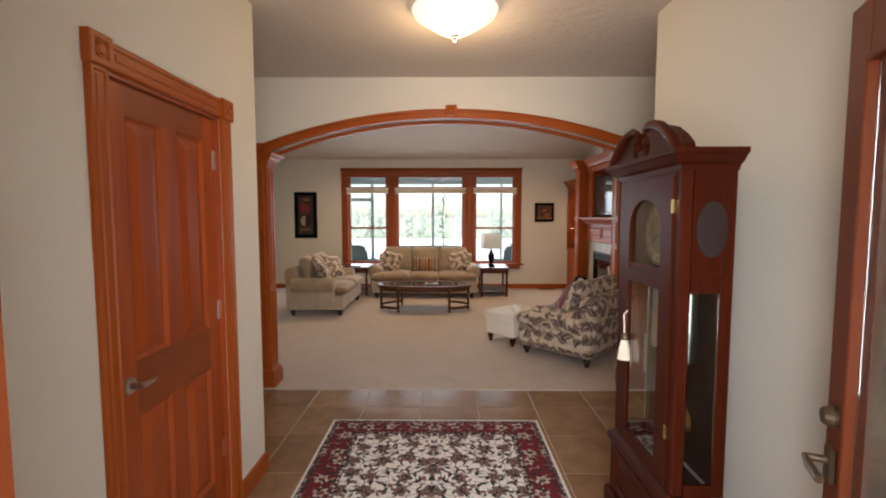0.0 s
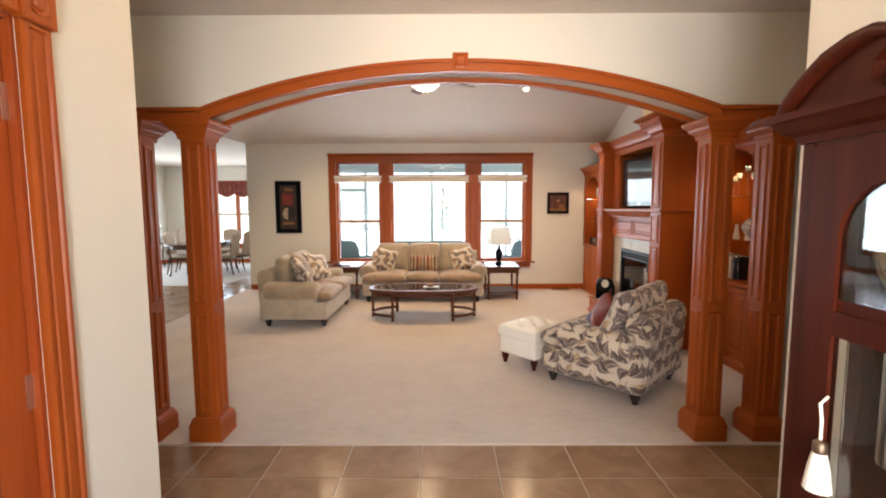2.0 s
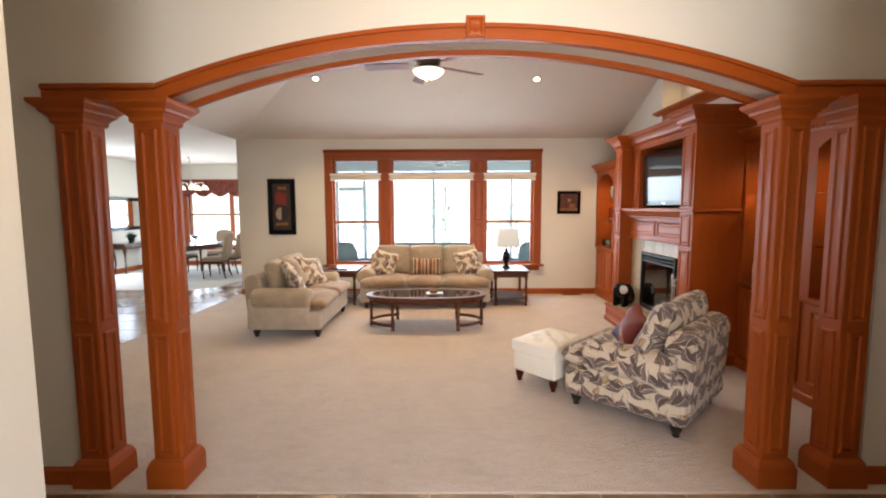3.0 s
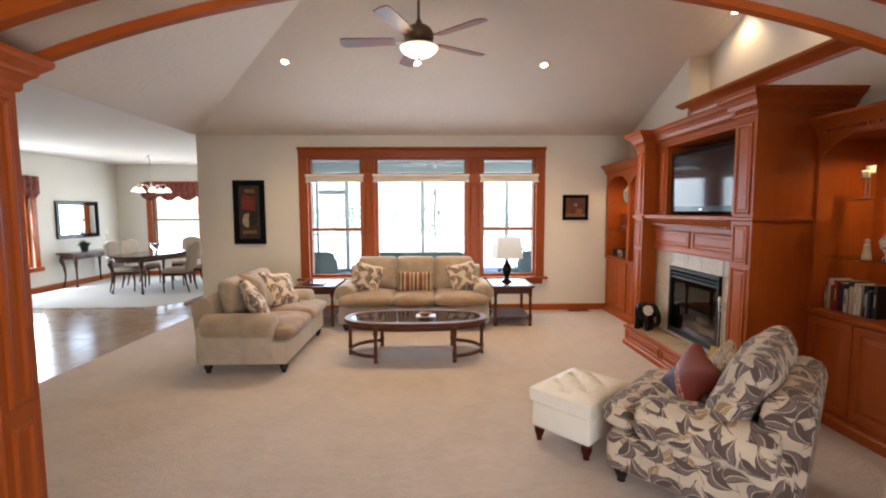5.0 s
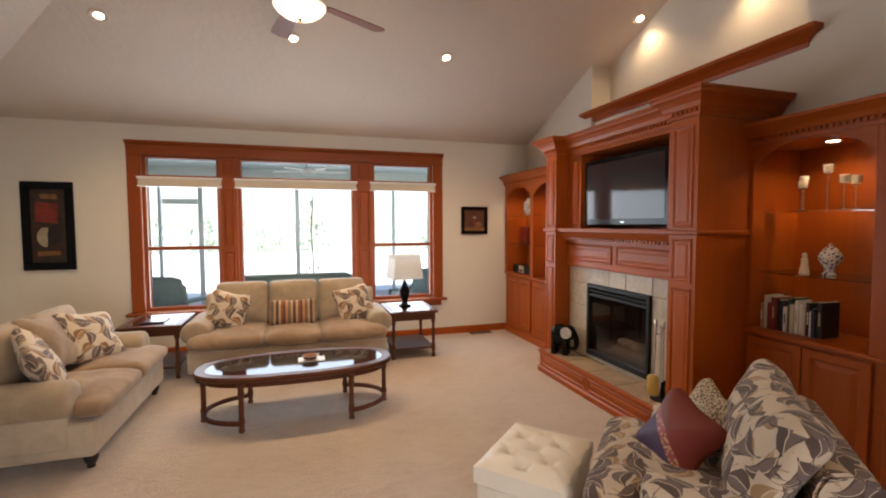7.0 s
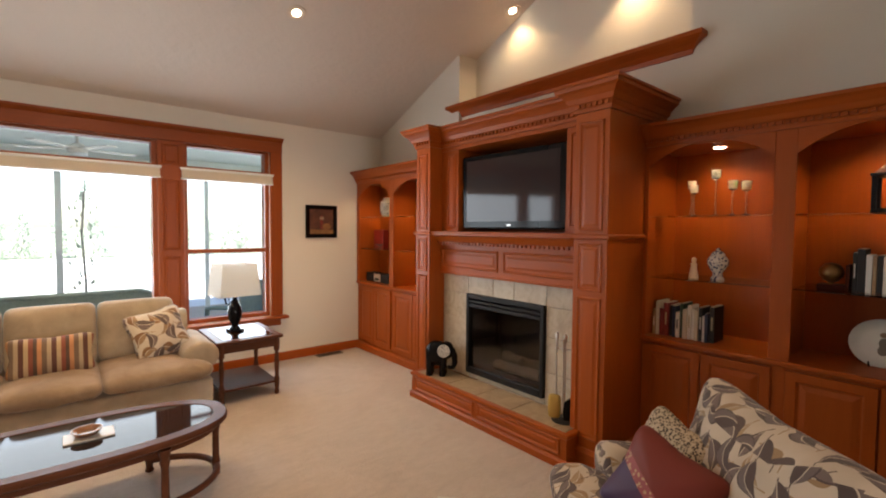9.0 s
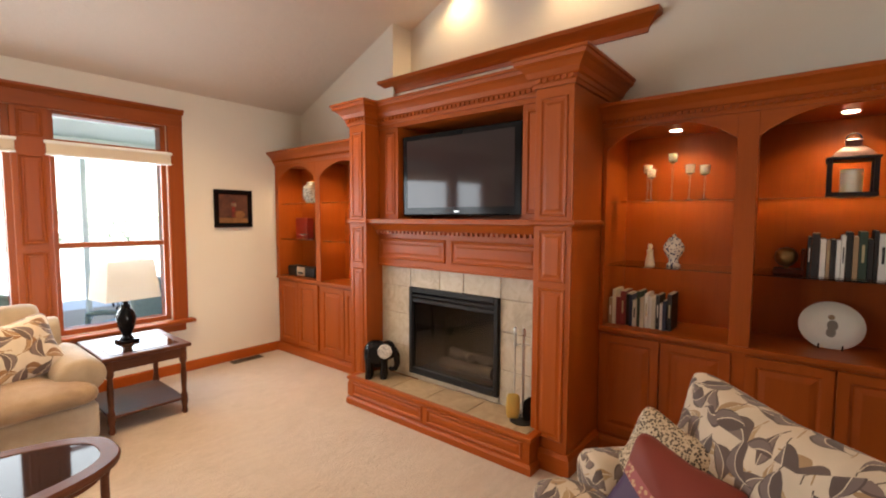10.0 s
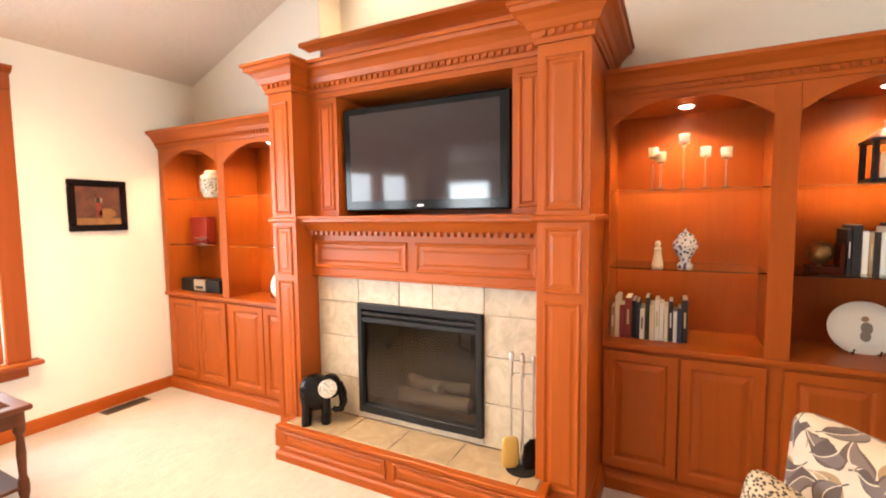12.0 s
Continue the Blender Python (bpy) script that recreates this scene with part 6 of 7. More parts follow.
field = motif(6.2, CREAM_W, INK, (0.26, 0.13, 0.11), OLIVE, (0.16, 0.15, 0.13), 0.012)
for cell, tone, size, length, bend, shift in ((0.075, (0.10, 0.10, 0.085), 0.009, 0.022, 0.01, 0.31), (0.085, INK, 0.011, 0.026, -0.012, 0.77), (0.11, (0.20, 0.10, 0.09), 0.014, 0.022, 0.0, 1.3), (0.095, INK, 0.008, 0.03, 0.016, 2.1)):
    field = leafage(field, cell, tone, size, length, bend, shift)
border = motif(6.5, RED_W, INK, (0.55, 0.46, 0.40), (0.24, 0.06, 0.05), (0.06, 0.02, 0.02), 0.02)
for cell, tone, size, length, bend, shift in ((0.07, INK, 0.010, 0.024, 0.012, 0.4), (0.08, (0.36, 0.24, 0.2), 0.007, 0.02, -0.01, 1.1)):
    border = leafage(border, cell, tone, size, length, bend, shift)
guard = motif(26, INK, CREAM_W, RED_W, CREAM_W, OLIVE, 0.02)
col = n.mix(n.math("GREATER_THAN", d, 0.018), CREAM_W, guard)
col = n.mix(n.math("GREATER_THAN", d, 0.05), col, border)
col = n.mix(n.math("GREATER_THAN", d, 0.20), col, guard)
col = n.mix(n.math("GREATER_THAN", d, 0.235), col, field)
n.colour(col)
n.bump(n.noise(v, 300, 2), 0.4, 0.003)
bm = bx(-RUGX, RUGX, -RUGY, RUGY, 0, 0.01, bevel=0.004)
ob = new("area_rug", finish(bm, "area_rug", RUG))
ob.location = (0.167, 2.05, 0.001)
tagged(ob, "red and cream oriental rug with a floral border on tiles", "rug")

# ---- things on the bookcase shelves ----
CUP = mat("candle_glass", (1.0, 0.98, 0.95), 0.05, Transmission_Weight=0.9, IOR=1.2)
WAX = mat("ivory_wax", (0.85, 0.78, 0.62), 0.5, Subsurface_Weight=0.2)
for y, x, h in ((5.645, 3.17, 0.24), (5.605, 3.10, 0.205), (5.495, 3.16, 0.30), (5.395, 3.15, 0.225), (5.305, 3.10, 0.21)):
    c = thing("candlestick", (x, y, 1.665), label="slender glass candlestick holding an ivory votive candle", category="candlestick", group="glass candlesticks")
    part("stem", lathe(bmesh.new(), [(0.032, 0), (0.03, 0.004), (0.008, 0.01), (0.005, 0.03), (0.006, h * 0.45), (0.005, h - 0.08), (0.008, h - 0.065), (0.022, h - 0.055)], 14), CUP, c, smooth=50)
    part("cup", lathe(bmesh.new(), [(0.022, h - 0.055), (0.027, h - 0.045), (0.03, h), (0.028, h), (0.025, h - 0.043), (0.0, h - 0.05)], 16, cap=False), CUP, c, smooth=50).visible_shadow = False
    part("candle", lathe(bmesh.new(), [(0.022, h - 0.048), (0.025, h - 0.008), (0.02, h - 0.004)], 14), WAX, c, "ivory candle", smooth=50)

PORC = mat("blue_white_porcelain", (0.7, 0.7, 0.7), 0.15)
n = Net(PORC)
v = n.coords()
n.colour(n.ramp(n.voronoi(v, 44), [(0.0, (0.03, 0.05, 0.14)), (0.3, (0.05, 0.07, 0.16)), (0.38, (0.66, 0.66, 0.64)), (0.7, (0.7, 0.7, 0.68)), (0.78, (0.08, 0.1, 0.2))]))
vase = thing("ginger_jar", (3.18, 5.475, 1.25), label="blue and white lidded porcelain jar on a foot", category="vase")
part("body", lathe(bmesh.new(), [(0.038, 0), (0.042, 0.008), (0.03, 0.02), (0.028, 0.045), (0.045, 0.07), (0.062, 0.105), (0.062, 0.125), (0.05, 0.15), (0.035, 0.158)], 24), PORC, vase, smooth=60)
part("lid", lathe(bmesh.new(), [(0.042, 0.158), (0.04, 0.168), (0.025, 0.182), (0.01, 0.188), (0.014, 0.198), (0.003, 0.206)], 20), PORC, vase, smooth=60)
solid("figurine", lathe(bmesh.new(), [(0.03, 0), (0.028, 0.02), (0.02, 0.06), (0.018, 0.085), (0.022, 0.095), (0.01, 0.105), (0.016, 0.12), (0.012, 0.135), (0.002, 0.14)], 14, pose(3.15, 5.61, 1.25)), IVORY, "small ivory robed figurine on the glass shelf", "figurine", smooth=60)

random.seed(4)
SPINES = [mat("book_cloth_%s" % nm, c, 0.6) for nm, c in (("cream", (0.6, 0.55, 0.45)), ("red", (0.22, 0.03, 0.03)), ("navy", (0.02, 0.03, 0.07)), ("black", (0.015, 0.013, 0.013)), ("white", (0.72, 0.7, 0.66)), ("green", (0.03, 0.06, 0.04)), ("tan", (0.35, 0.22, 0.12)))]
BAND = mat("spine_print", (0.45, 0.38, 0.22), 0.5)
PAGES = mat("paper_pages", (0.66, 0.6, 0.48), 0.9)


def books(x, y0, y1, z, tones, hmin, hmax, group, back):
    y = y1
    k = 0
    while y > y0 + 0.012:
        w = random.uniform(0.016, 0.034)
        h = random.uniform(hmin, hmax)
        d = random.uniform(0.13, 0.17)
        tone = SPINES[tones[k % len(tones)]]
        lean = random.uniform(-1.2, 1.2)
        word = tone.name.split("_")[-1].split(".")[0]
        b = thing("book", (x + random.uniform(-0.012, 0.012), y - w / 2, z), 0, "upright %s clothbound book on the bookcase" % word, "book", group)
        bm = bx(0, d, -w / 2, w / 2, 0, h, bevel=0.002)
        part("cover", bm, tone, b)
        part("pages", bx(0.006, d - 0.004, -w / 2 + 0.0025, w / 2 - 0.0025, h, h + 0.0012), PAGES, b)
        if k % 3 == 0:
            part("spine_print", bx(-0.0008, 0.0, -w * 0.16, w * 0.16, h * 0.35, h * 0.72), BAND if k % 2 else (SPINES[3] if word in ("white", "cream") else SPINES[4]), b)
        y -= w + 0.0015
        k += 1


books(3.08, 5.47, 5.84, 0.843, [6, 0, 1, 1, 3, 2, 4, 5, 0, 4, 4, 0, 3, 4, 2, 3], 0.165, 0.24, "books beside the candlesticks", 3.4)
books(3.12, 4.46, 4.81, 1.25, [3, 3, 4, 6, 3, 4, 4, 3, 6, 5], 0.19, 0.25, "dark books on the glass shelf", 3.4)
end = thing("bookend", (3.15, 4.88, 1.25), 0, "dark wooden bookend with a bronze globe", "bookend")
part("base", bx(-0.05, 0.06, -0.06, 0.075, 0, 0.03, bevel=0.004), MAHOGANY, end)
part("upright", bx(-0.05, 0.06, -0.062, -0.045, 0.03, 0.14, bevel=0.003), MAHOGANY, end)
part("globe", lathe(bmesh.new(), [(0.012, 0.03), (0.012, 0.04), (0.03, 0.048), (0.05, 0.075), (0.054, 0.095), (0.048, 0.12), (0.03, 0.14), (0.002, 0.148)], 22, pose(0, 0.02, 0)), mat("aged_bronze", (0.22, 0.13, 0.05), 0.3, 0.85), end, smooth=60)

lan = thing("lantern", (3.17, 4.65, 1.665), 0, "black metal candle lantern with a red-brown roof", "lantern")
part("base", bx(-0.09, 0.09, -0.1, 0.1, 0, 0.025, bevel=0.004), BLACK, lan)
for a in (-1, 1):
    for b in (-1, 1):
        part("post", bx(a * 0.078 - 0.01, a * 0.078 + 0.01, b * 0.088 - 0.01, b * 0.088 + 0.01, 0.025, 0.19), BLACK, lan)
part("top_plate", bx(-0.095, 0.095, -0.105, 0.105, 0.19, 0.205, bevel=0.003), BLACK, lan)
part("roof", lathe(bmesh.new(), [(0.125, 0.205), (0.1, 0.23), (0.07, 0.25), (0.045, 0.262), (0.045, 0.285), (0.05, 0.29), (0.03, 0.3), (0.0, 0.302)], 4, pose(0, 0, 0, 0, 0, 45), cap=False), mat("rust_red_metal", (0.13, 0.03, 0.02), 0.5), lan)
part("candle", lathe(bmesh.new(), [(0.045, 0.025), (0.046, 0.14), (0.04, 0.145)], 18), WAX, lan, "thick ivory candle", smooth=50)
part("ring_handle", tube(bmesh.new(), [(0, 0.03 * math.cos(a / 10 * math.pi), 0.3 + 0.03 * math.sin(a / 10 * math.pi)) for a in range(11)], 0.004, 6), BLACK, lan)


def plate(at, r, label, squash=1.0, lean=-72):
    p = thing("plate", at, 0, label, "plate")
    m = pose(0, 0, r * squash * 0.93, 0, lean, 0) @ Matrix.Diagonal((squash, 1.07 if squash < 1 else 1, 1, 1))
    part("dish", lathe(bmesh.new(), [(0.0, 0.012), (r * 0.6, 0.012), (r * 0.68, 0.006), (r * 0.97, -0.004), (r, 0.0), (r * 0.97, 0.004), (r * 0.68, 0.016), (r * 0.58, 0.02), (0.0, 0.02)][::-1], 36, m, cap=False), mat("white_glazed_china", (0.78, 0.78, 0.72), 0.12), p, smooth=50)
    st = part("stand", tube(bmesh.new(), [(0.06, -0.05, 0.004), (-0.055, -0.05, 0.004), (-0.07, -0.05, 0.03)], 0.004, 6), BLACK, p)
    part("stand_foot", tube(bmesh.new(), [(0.06, 0.05, 0.004), (-0.055, 0.05, 0.004), (-0.07, 0.05, 0.03)], 0.004, 6), BLACK, st)
    return p, m


p, m = plate((3.27, 4.69, 0.843), 0.134, "oval white china platter with a small grey motif", 0.99, -78)
for k, (u, w, ru, rw, tone) in enumerate(((0.0, -0.005, 0.022, 0.03, "grey_glaze"), (0.045, 0.0, 0.014, 0.014, "brown_glaze"), (-0.04, 0.0, 0.02, 0.026, "grey_glaze"))):
    bm = lathe(bmesh.new(), [(1, 0), (1, 0.001)], 18, Matrix.Translation((u, w, 0.0205)) @ Matrix.Diagonal((rw, ru, 1, 1)))
    bm.transform(m)
    part("motif", bm, mat(tone, (0.22, 0.2, 0.17) if "grey" in tone else (0.3, 0.2, 0.12), 0.3), p)
plate((3.04, 8.385, 0.885), 0.12, "round white china plate leaning in the bookcase")

LATTICE = mat("lattice_glaze", (0.6, 0.58, 0.5), 0.25)
n = Net(LATTICE)
n.colour(n.ramp(n.voronoi(n.coords(), 60), [(0.25, (0.12, 0.11, 0.09)), (0.4, (0.5, 0.48, 0.4)), (0.6, (0.62, 0.6, 0.52))]))
jar = thing("storage_jar", (3.0, 9.13, 1.71), 0, "white ceramic jar with a grey lattice pattern", "jar")
part("body", lathe(bmesh.new(), [(0.06, 0), (0.075, 0.02), (0.094, 0.07), (0.1, 0.13), (0.094, 0.17)], 26), LATTICE, jar, smooth=60)
part("shoulder", lathe(bmesh.new(), [(0.094, 0.17), (0.088, 0.192), (0.06, 0.205), (0.056, 0.225), (0.06, 0.232), (0.05, 0.24), (0.0, 0.24)], 26, cap=False), IVORY, jar, smooth=60)
solid("album", box(bmesh.new(), 3.02, 3.11, 9.27, 9.50, 1.31, 1.55, bevel=0.01, seg=2), mat("red_leather", (0.27, 0.02, 0.015), 0.35), "red leather album standing on the glass shelf", "album")
gd_ = thing("compote", (2.94, 9.23, 1.31), 0, "small footed glass dish on the glass shelf", "dish")
part("bowl", lathe(bmesh.new(), [(0.03, 0), (0.008, 0.008), (0.006, 0.03), (0.03, 0.045), (0.065, 0.06), (0.062, 0.062), (0.0, 0.048)], 20, cap=False), CUP, gd_, smooth=50)
radio = thing("stereo", (2.985, 9.25, 0.885), 0, "black tabletop stereo with a silver control panel", "stereo")
for y0 in (-0.26, 0.09):
    part("speaker", bx(-0.07, 0.07, y0, y0 + 0.17, 0, 0.115, bevel=0.012, seg=2), BLACK, radio)
part("body", bx(-0.06, 0.07, -0.09, 0.09, 0, 0.105, bevel=0.004), BLACK, radio)
face = part("control_panel", bx(-0.072, -0.06, -0.075, 0.075, 0.012, 0.112, bevel=0.003), NICKEL, radio, "silver control panel")
part("display", bx(-0.074, -0.0722, -0.05, 0.05, 0.03, 0.055), mat("dark_display", (0.05, 0.06, 0.05), 0.2), face)

# ---- on the hearth ----
ele = bmesh.new()
puff(ele, 0.14, 0.2, 0.23, pose(0, 0.01, 0.195), px=2.4, pz=2.4)
for a in (-0.04, 0.04):
    for b in (-0.055, 0.065):
        lathe(ele, [(0.03, 0), (0.032, 0.012), (0.028, 0.1), (0.032, 0.18)], 12, pose(a, b, 0))
puff(ele, 0.12, 0.13, 0.16, pose(-0.01, -0.09, 0.23), px=2.2, pz=2.1)
tube(ele, [(-0.01, -0.13, 0.24), (-0.01, -0.16, 0.18), (-0.01, -0.165, 0.12), (-0.01, -0.15, 0.075), (-0.01, -0.115, 0.07), (-0.01, -0.1, 0.085)], [0.034, 0.03, 0.026, 0.022, 0.019, 0.015], 10)
ob = new("elephant_figure", finish(ele, "elephant_figure", GLOSSBLACK, 60))
ob.matrix_world = pose(2.50, 7.53, HZ + 0.001, 0, 0, 40) @ Matrix.Scale(1.0, 4)
tagged(ob, "carved black wooden elephant standing on the hearth", "figure")
ear = lathe(bmesh.new(), [(0.058, 0), (0.055, 0.008), (0.0, 0.012)], 18, pose(-0.072, -0.07, 0.235, 0, -84, 0), cap=False)
EAR = mat("mother_of_pearl_inlay", (0.5, 0.48, 0.45), 0.35)
n = Net(EAR)
n.colour(n.ramp(n.voronoi(n.coords(), 90), [(0.2, (0.05, 0.05, 0.05)), (0.35, (0.5, 0.48, 0.45)), (0.7, (0.68, 0.66, 0.62))]))
part("ear_inlay", ear, EAR, ob, "pale mosaic ear")

tools = thing("fire_tools", (2.555, 6.2, HZ + 0.001), 20, "fireplace tool set with brass handles on a round stand", "fire tools")
part("stand", lathe(bmesh.new(), [(0.085, 0), (0.085, 0.008), (0.03, 0.018), (0.01, 0.022)], 24), BLACK, tools)
part("pole", tube(bmesh.new(), [(0, 0, 0.02), (0, 0, 0.56)], 0.007, 8), NICKEL, tools)
part("crossbar", tube(bmesh.new(), [(-0.0, -0.06, 0.5), (0, 0.06, 0.5)], 0.006, 8), NICKEL, tools)
part("finial", lathe(bmesh.new(), [(0.008, 0.55), (0.016, 0.56), (0.01, 0.575), (0.015, 0.59), (0.003, 0.61)], 12), NICKEL, tools, smooth=60)
for dy, top in ((-0.055, 0.6), (0.055, 0.62), (0.0, 0.58)):
    dx = -0.03 if dy == 0 else 0
    rod = part("tool_rod", tube(bmesh.new(), [(dx - 0.015, dy, 0.1), (dx - 0.012, dy, 0.5)], 0.005, 8), NICKEL, tools)
    part("tool_handle", lathe(bmesh.new(), [(0.006, 0.49), (0.012, 0.5), (0.007, 0.52), (0.01, 0.56), (0.013, top - 0.015), (0.004, top)], 12, pose(dx - 0.012, dy, 0)), NICKEL, rod, smooth=60)
bm = bmesh.new()
slab(bm, [(-0.05, -0.0), (0.05, 0.0), (0.058, 0.04), (0.05, 0.12), (0.015, 0.15), (-0.015, 0.15), (-0.05, 0.12), (-0.058, 0.04)], -0.005, 0.005)
bm.transform(pose(-0.03, -0.06, 0.02, 84, 0, -90 + 20))
part("shovel", bm, GLOSSBLACK, tools, "black shovel")
bm = bmesh.new()
puff(bm, 0.09, 0.17, 0.03, pose(0, 0, 0.1, 90, 0, 0), px=4)
bm.transform(pose(-0.03, 0.06, 0.0, 0, 0, -90 + 10))
part("brush", bm, mat("golden_bristle", (0.6, 0.42, 0.12), 0.35, 0.5), tools, "golden brush")

# ---- dining room ----
DRUG = mat("pale_dining_carpet", (0.5, 0.46, 0.42), 0.95)
n = Net(DRUG)
v = n.coords()
n.colour(n.mix(n.noise(v, 60, 3), (0.44, 0.40, 0.36), (0.58, 0.54, 0.49)))
n.bump(n.noise(v, 120, 3), 0.5, 0.01)
bm = slab(bmesh.new(), [(-7.75, 10.05), (-4.75, 10.05), (-4.35, 10.45), (-4.35, 13.6), (-7.75, 13.6)], 0, 0.012)
bm.transform(Matrix.Translation((0, 0, -0.008)))
solid("dining_carpet", bm, DRUG, "pale inset carpet with clipped corners in the dining room", "carpet", kind="structure")
DINEWOOD = wood_mat("dining_wood", (0.035, 0.012, 0.007), (0.09, 0.032, 0.018), axis=0, rough=0.2, coat=0.5)
DINECLOTH = mat("beige_chair_fabric", (0.50, 0.40, 0.30), 0.85)
n = Net(DINECLOTH)
n.colour(n.mix(n.noise(n.coords(), 30, 4), (0.28, 0.20, 0.135), (0.40, 0.30, 0.21)))
table = thing("dining_table", (-5.75, 11.95, 0.005), 82, "dark polished dining table with curved cabriole legs", "table")
part("tabletop", slab(bmesh.new(), ellipse_path(0, 0, 0.86, 0.46, 40, 4.5), 0.715, 0.745), DINEWOOD, table)
part("apron", slab(bmesh.new(), ellipse_path(0, 0, 0.76, 0.37, 40, 5), 0.62, 0.715), DINEWOOD, table)
CAB = [(0.0, 0.0, 0.02), (0.02, 0.02, 0.026), (0.0, 0.08, 0.016), (-0.02, 0.25, 0.018), (-0.005, 0.45, 0.026), (0.03, 0.58, 0.042), (0.01, 0.66, 0.045)]
for a in (-1, 1):
    for b in (-1, 1):
        bm = bmesh.new()
        tube(bm, [(a * (0.68 + dx), b * (0.31 + dx * 0.7), z) for dx, z, r in CAB], [r for dx, z, r in CAB], 8)
        part("leg", bm, DINEWOOD, table, smooth=60)


def dining_chair(at, rz):
    c = thing("dining_chair", (*at, 0.005), rz, "upholstered beige dining chair with dark wooden legs", "chair", "chairs round the dining table")
    part("seat", puff(bmesh.new(), 0.5, 0.48, 0.13, pose(0, 0, 0.43), px=5, pz=2.6), DINECLOTH, c, smooth=70)
    bm = bmesh.new()
    prof = []
    for k in range(9):
        u = -1 + k / 4
        prof.append((u * 0.24 * (1 - 0.06 * abs(u)), 1.0 - 0.07 * u * u))
    out = [(-0.22, 0.45)] + prof + [(0.22, 0.45)]
    f = [bm.verts.new((x, 0.2 + (z - 0.45) * 0.16, z)) for x, z in out]
    g = [bm.verts.new((x, 0.27 + (z - 0.45) * 0.16, z)) for x, z in out]
    bm.faces.new(f)
    bm.faces.new(g[::-1])
    for k in range(len(out)):
        bm.faces.new((f[k], f[(k + 1) % len(out)], g[(k + 1) % len(out)], g[k]))
    bmesh.ops.bevel(bm, geom=list(bm.edges), offset=0.015, segments=2, affect="EDGES")
    part("backrest", bm, DINECLOTH, c, smooth=60)
    part("seat_rail", bx(-0.23, 0.23, -0.21, 0.21, 0.34, 0.39, bevel=0.005), DINEWOOD, c)
    for a in (-1, 1):
        bm = bmesh.new()
        tube(bm, [(a * 0.2, -0.19, 0), (a * 0.2, -0.2, 0.2), (a * 0.2, -0.19, 0.36)], [0.014, 0.018, 0.026], 8)
        part("leg", bm, DINEWOOD, c, smooth=50)
        bm = bmesh.new()
        tube(bm, [(a * 0.2, 0.27, 0), (a * 0.2, 0.22, 0.2), (a * 0.2, 0.2, 0.38)], [0.014, 0.018, 0.024], 8)
        part("leg", bm, DINEWOOD, c, smooth=50)
    return c


first = dining_chair((-5.05, 11.6), -82)
for at, rz in (((-6.15, 11.8), 95), ((-5.05, 12.35), -95), ((-6.3, 12.55), 90), ((-5.75, 13.2), 0)):
    copy_thing(first, pose(*at, 0.005, 0, 0, rz))
solid("centrepiece", lathe(bmesh.new(), [(0.04, 0.75), (0.06, 0.76), (0.03, 0.79), (0.08, 0.87), (0.1, 0.95), (0.09, 0.95), (0.0, 0.83)], 20, pose(-5.72, 12.0, 0)), CUP, "glass bowl on the dining table", "bowl", smooth=60)
con = thing("console_table", (-7.62, 12.68, 0), 90, "dark console table with cabriole legs under the mirror", "table")
part("tabletop", bx(-0.62, 0.62, -0.2, 0.2, 0.71, 0.74, bevel=0.006), DINEWOOD, con)
part("apron", bx(-0.56, 0.56, -0.16, 0.16, 0.6, 0.71), DINEWOOD, con)
for a in (-1, 1):
    for b in (-1, 1):
        bm = bmesh.new()
        tube(bm, [(a * (0.52 + dx), b * (0.13 + dx * 0.6), z) for dx, z, r in CAB], [r for dx, z, r in CAB], 8)
        part("leg", bm, DINEWOOD, con, smooth=60)
MIRROR = mat("mirror_glass", (0.9, 0.9, 0.9), 0.02, 1.0)
mi = thing("wall_mirror", (-7.85, 12.75, 1.03), 0, "rectangular wall mirror in a black frame", "mirror")
bm = bmesh.new()
for a, b, c, d in ((12.15, 13.35, 1.03, 1.12), (12.15, 13.35, 1.75, 1.84), (12.15, 12.24, 1.12, 1.75), (13.26, 13.35, 1.12, 1.75)):
    box(bm, -7.849, -7.81, a, b, c, d, bevel=0.008)
part("frame", bm, GLOSSBLACK, mi, world=True)
part("glass", bx(-7.848, -7.83, 12.23, 13.27, 1.11, 1.76), MIRROR, mi, world=True)
pot = thing("potted_plant", (-7.55, 12.5, 0.741), 0, "small green plant in a dark pot on the console", "plant")
part("pot", lathe(bmesh.new(), [(0.05, 0), (0.07, 0.06), (0.08, 0.13), (0.07, 0.13)], 16), BLACK, pot, smooth=50)
LEAFGREEN = mat("plant_leaf", (0.03, 0.08, 0.03), 0.5)
bm = bmesh.new()
random.seed(9)
for k in range(70):
    a, e = random.uniform(0, 6.28), random.uniform(0.1, 1.4)
    q = pose(0, 0, 0.12, 0, 0, math.degrees(a)) @ pose(0, 0, 0, 0, -math.degrees(e), 0)
    l = random.uniform(0.09, 0.17)
    vs = [bm.verts.new(q @ Vector(p_)) for p_ in ((0.02, 0, 0), (l * 0.6, 0.022, 0.01), (l, 0, -0.01), (l * 0.6, -0.022, 0.01))]
    bm.faces.new(vs)
part("foliage", bm, LEAFGREEN, pot)
can = thing("candelabrum", (-7.55, 13.2, 0.741), 0, "silver candelabrum with white candles on the console", "candelabrum")
part("stem", lathe(bmesh.new(), [(0.05, 0), (0.03, 0.02), (0.01, 0.05), (0.012, 0.3), (0.03, 0.32), (0.03, 0.35)], 14), NICKEL, can, smooth=50)
part("candle", lathe(bmesh.new(), [(0.025, 0.35), (0.025, 0.43)], 12), WAX, can)
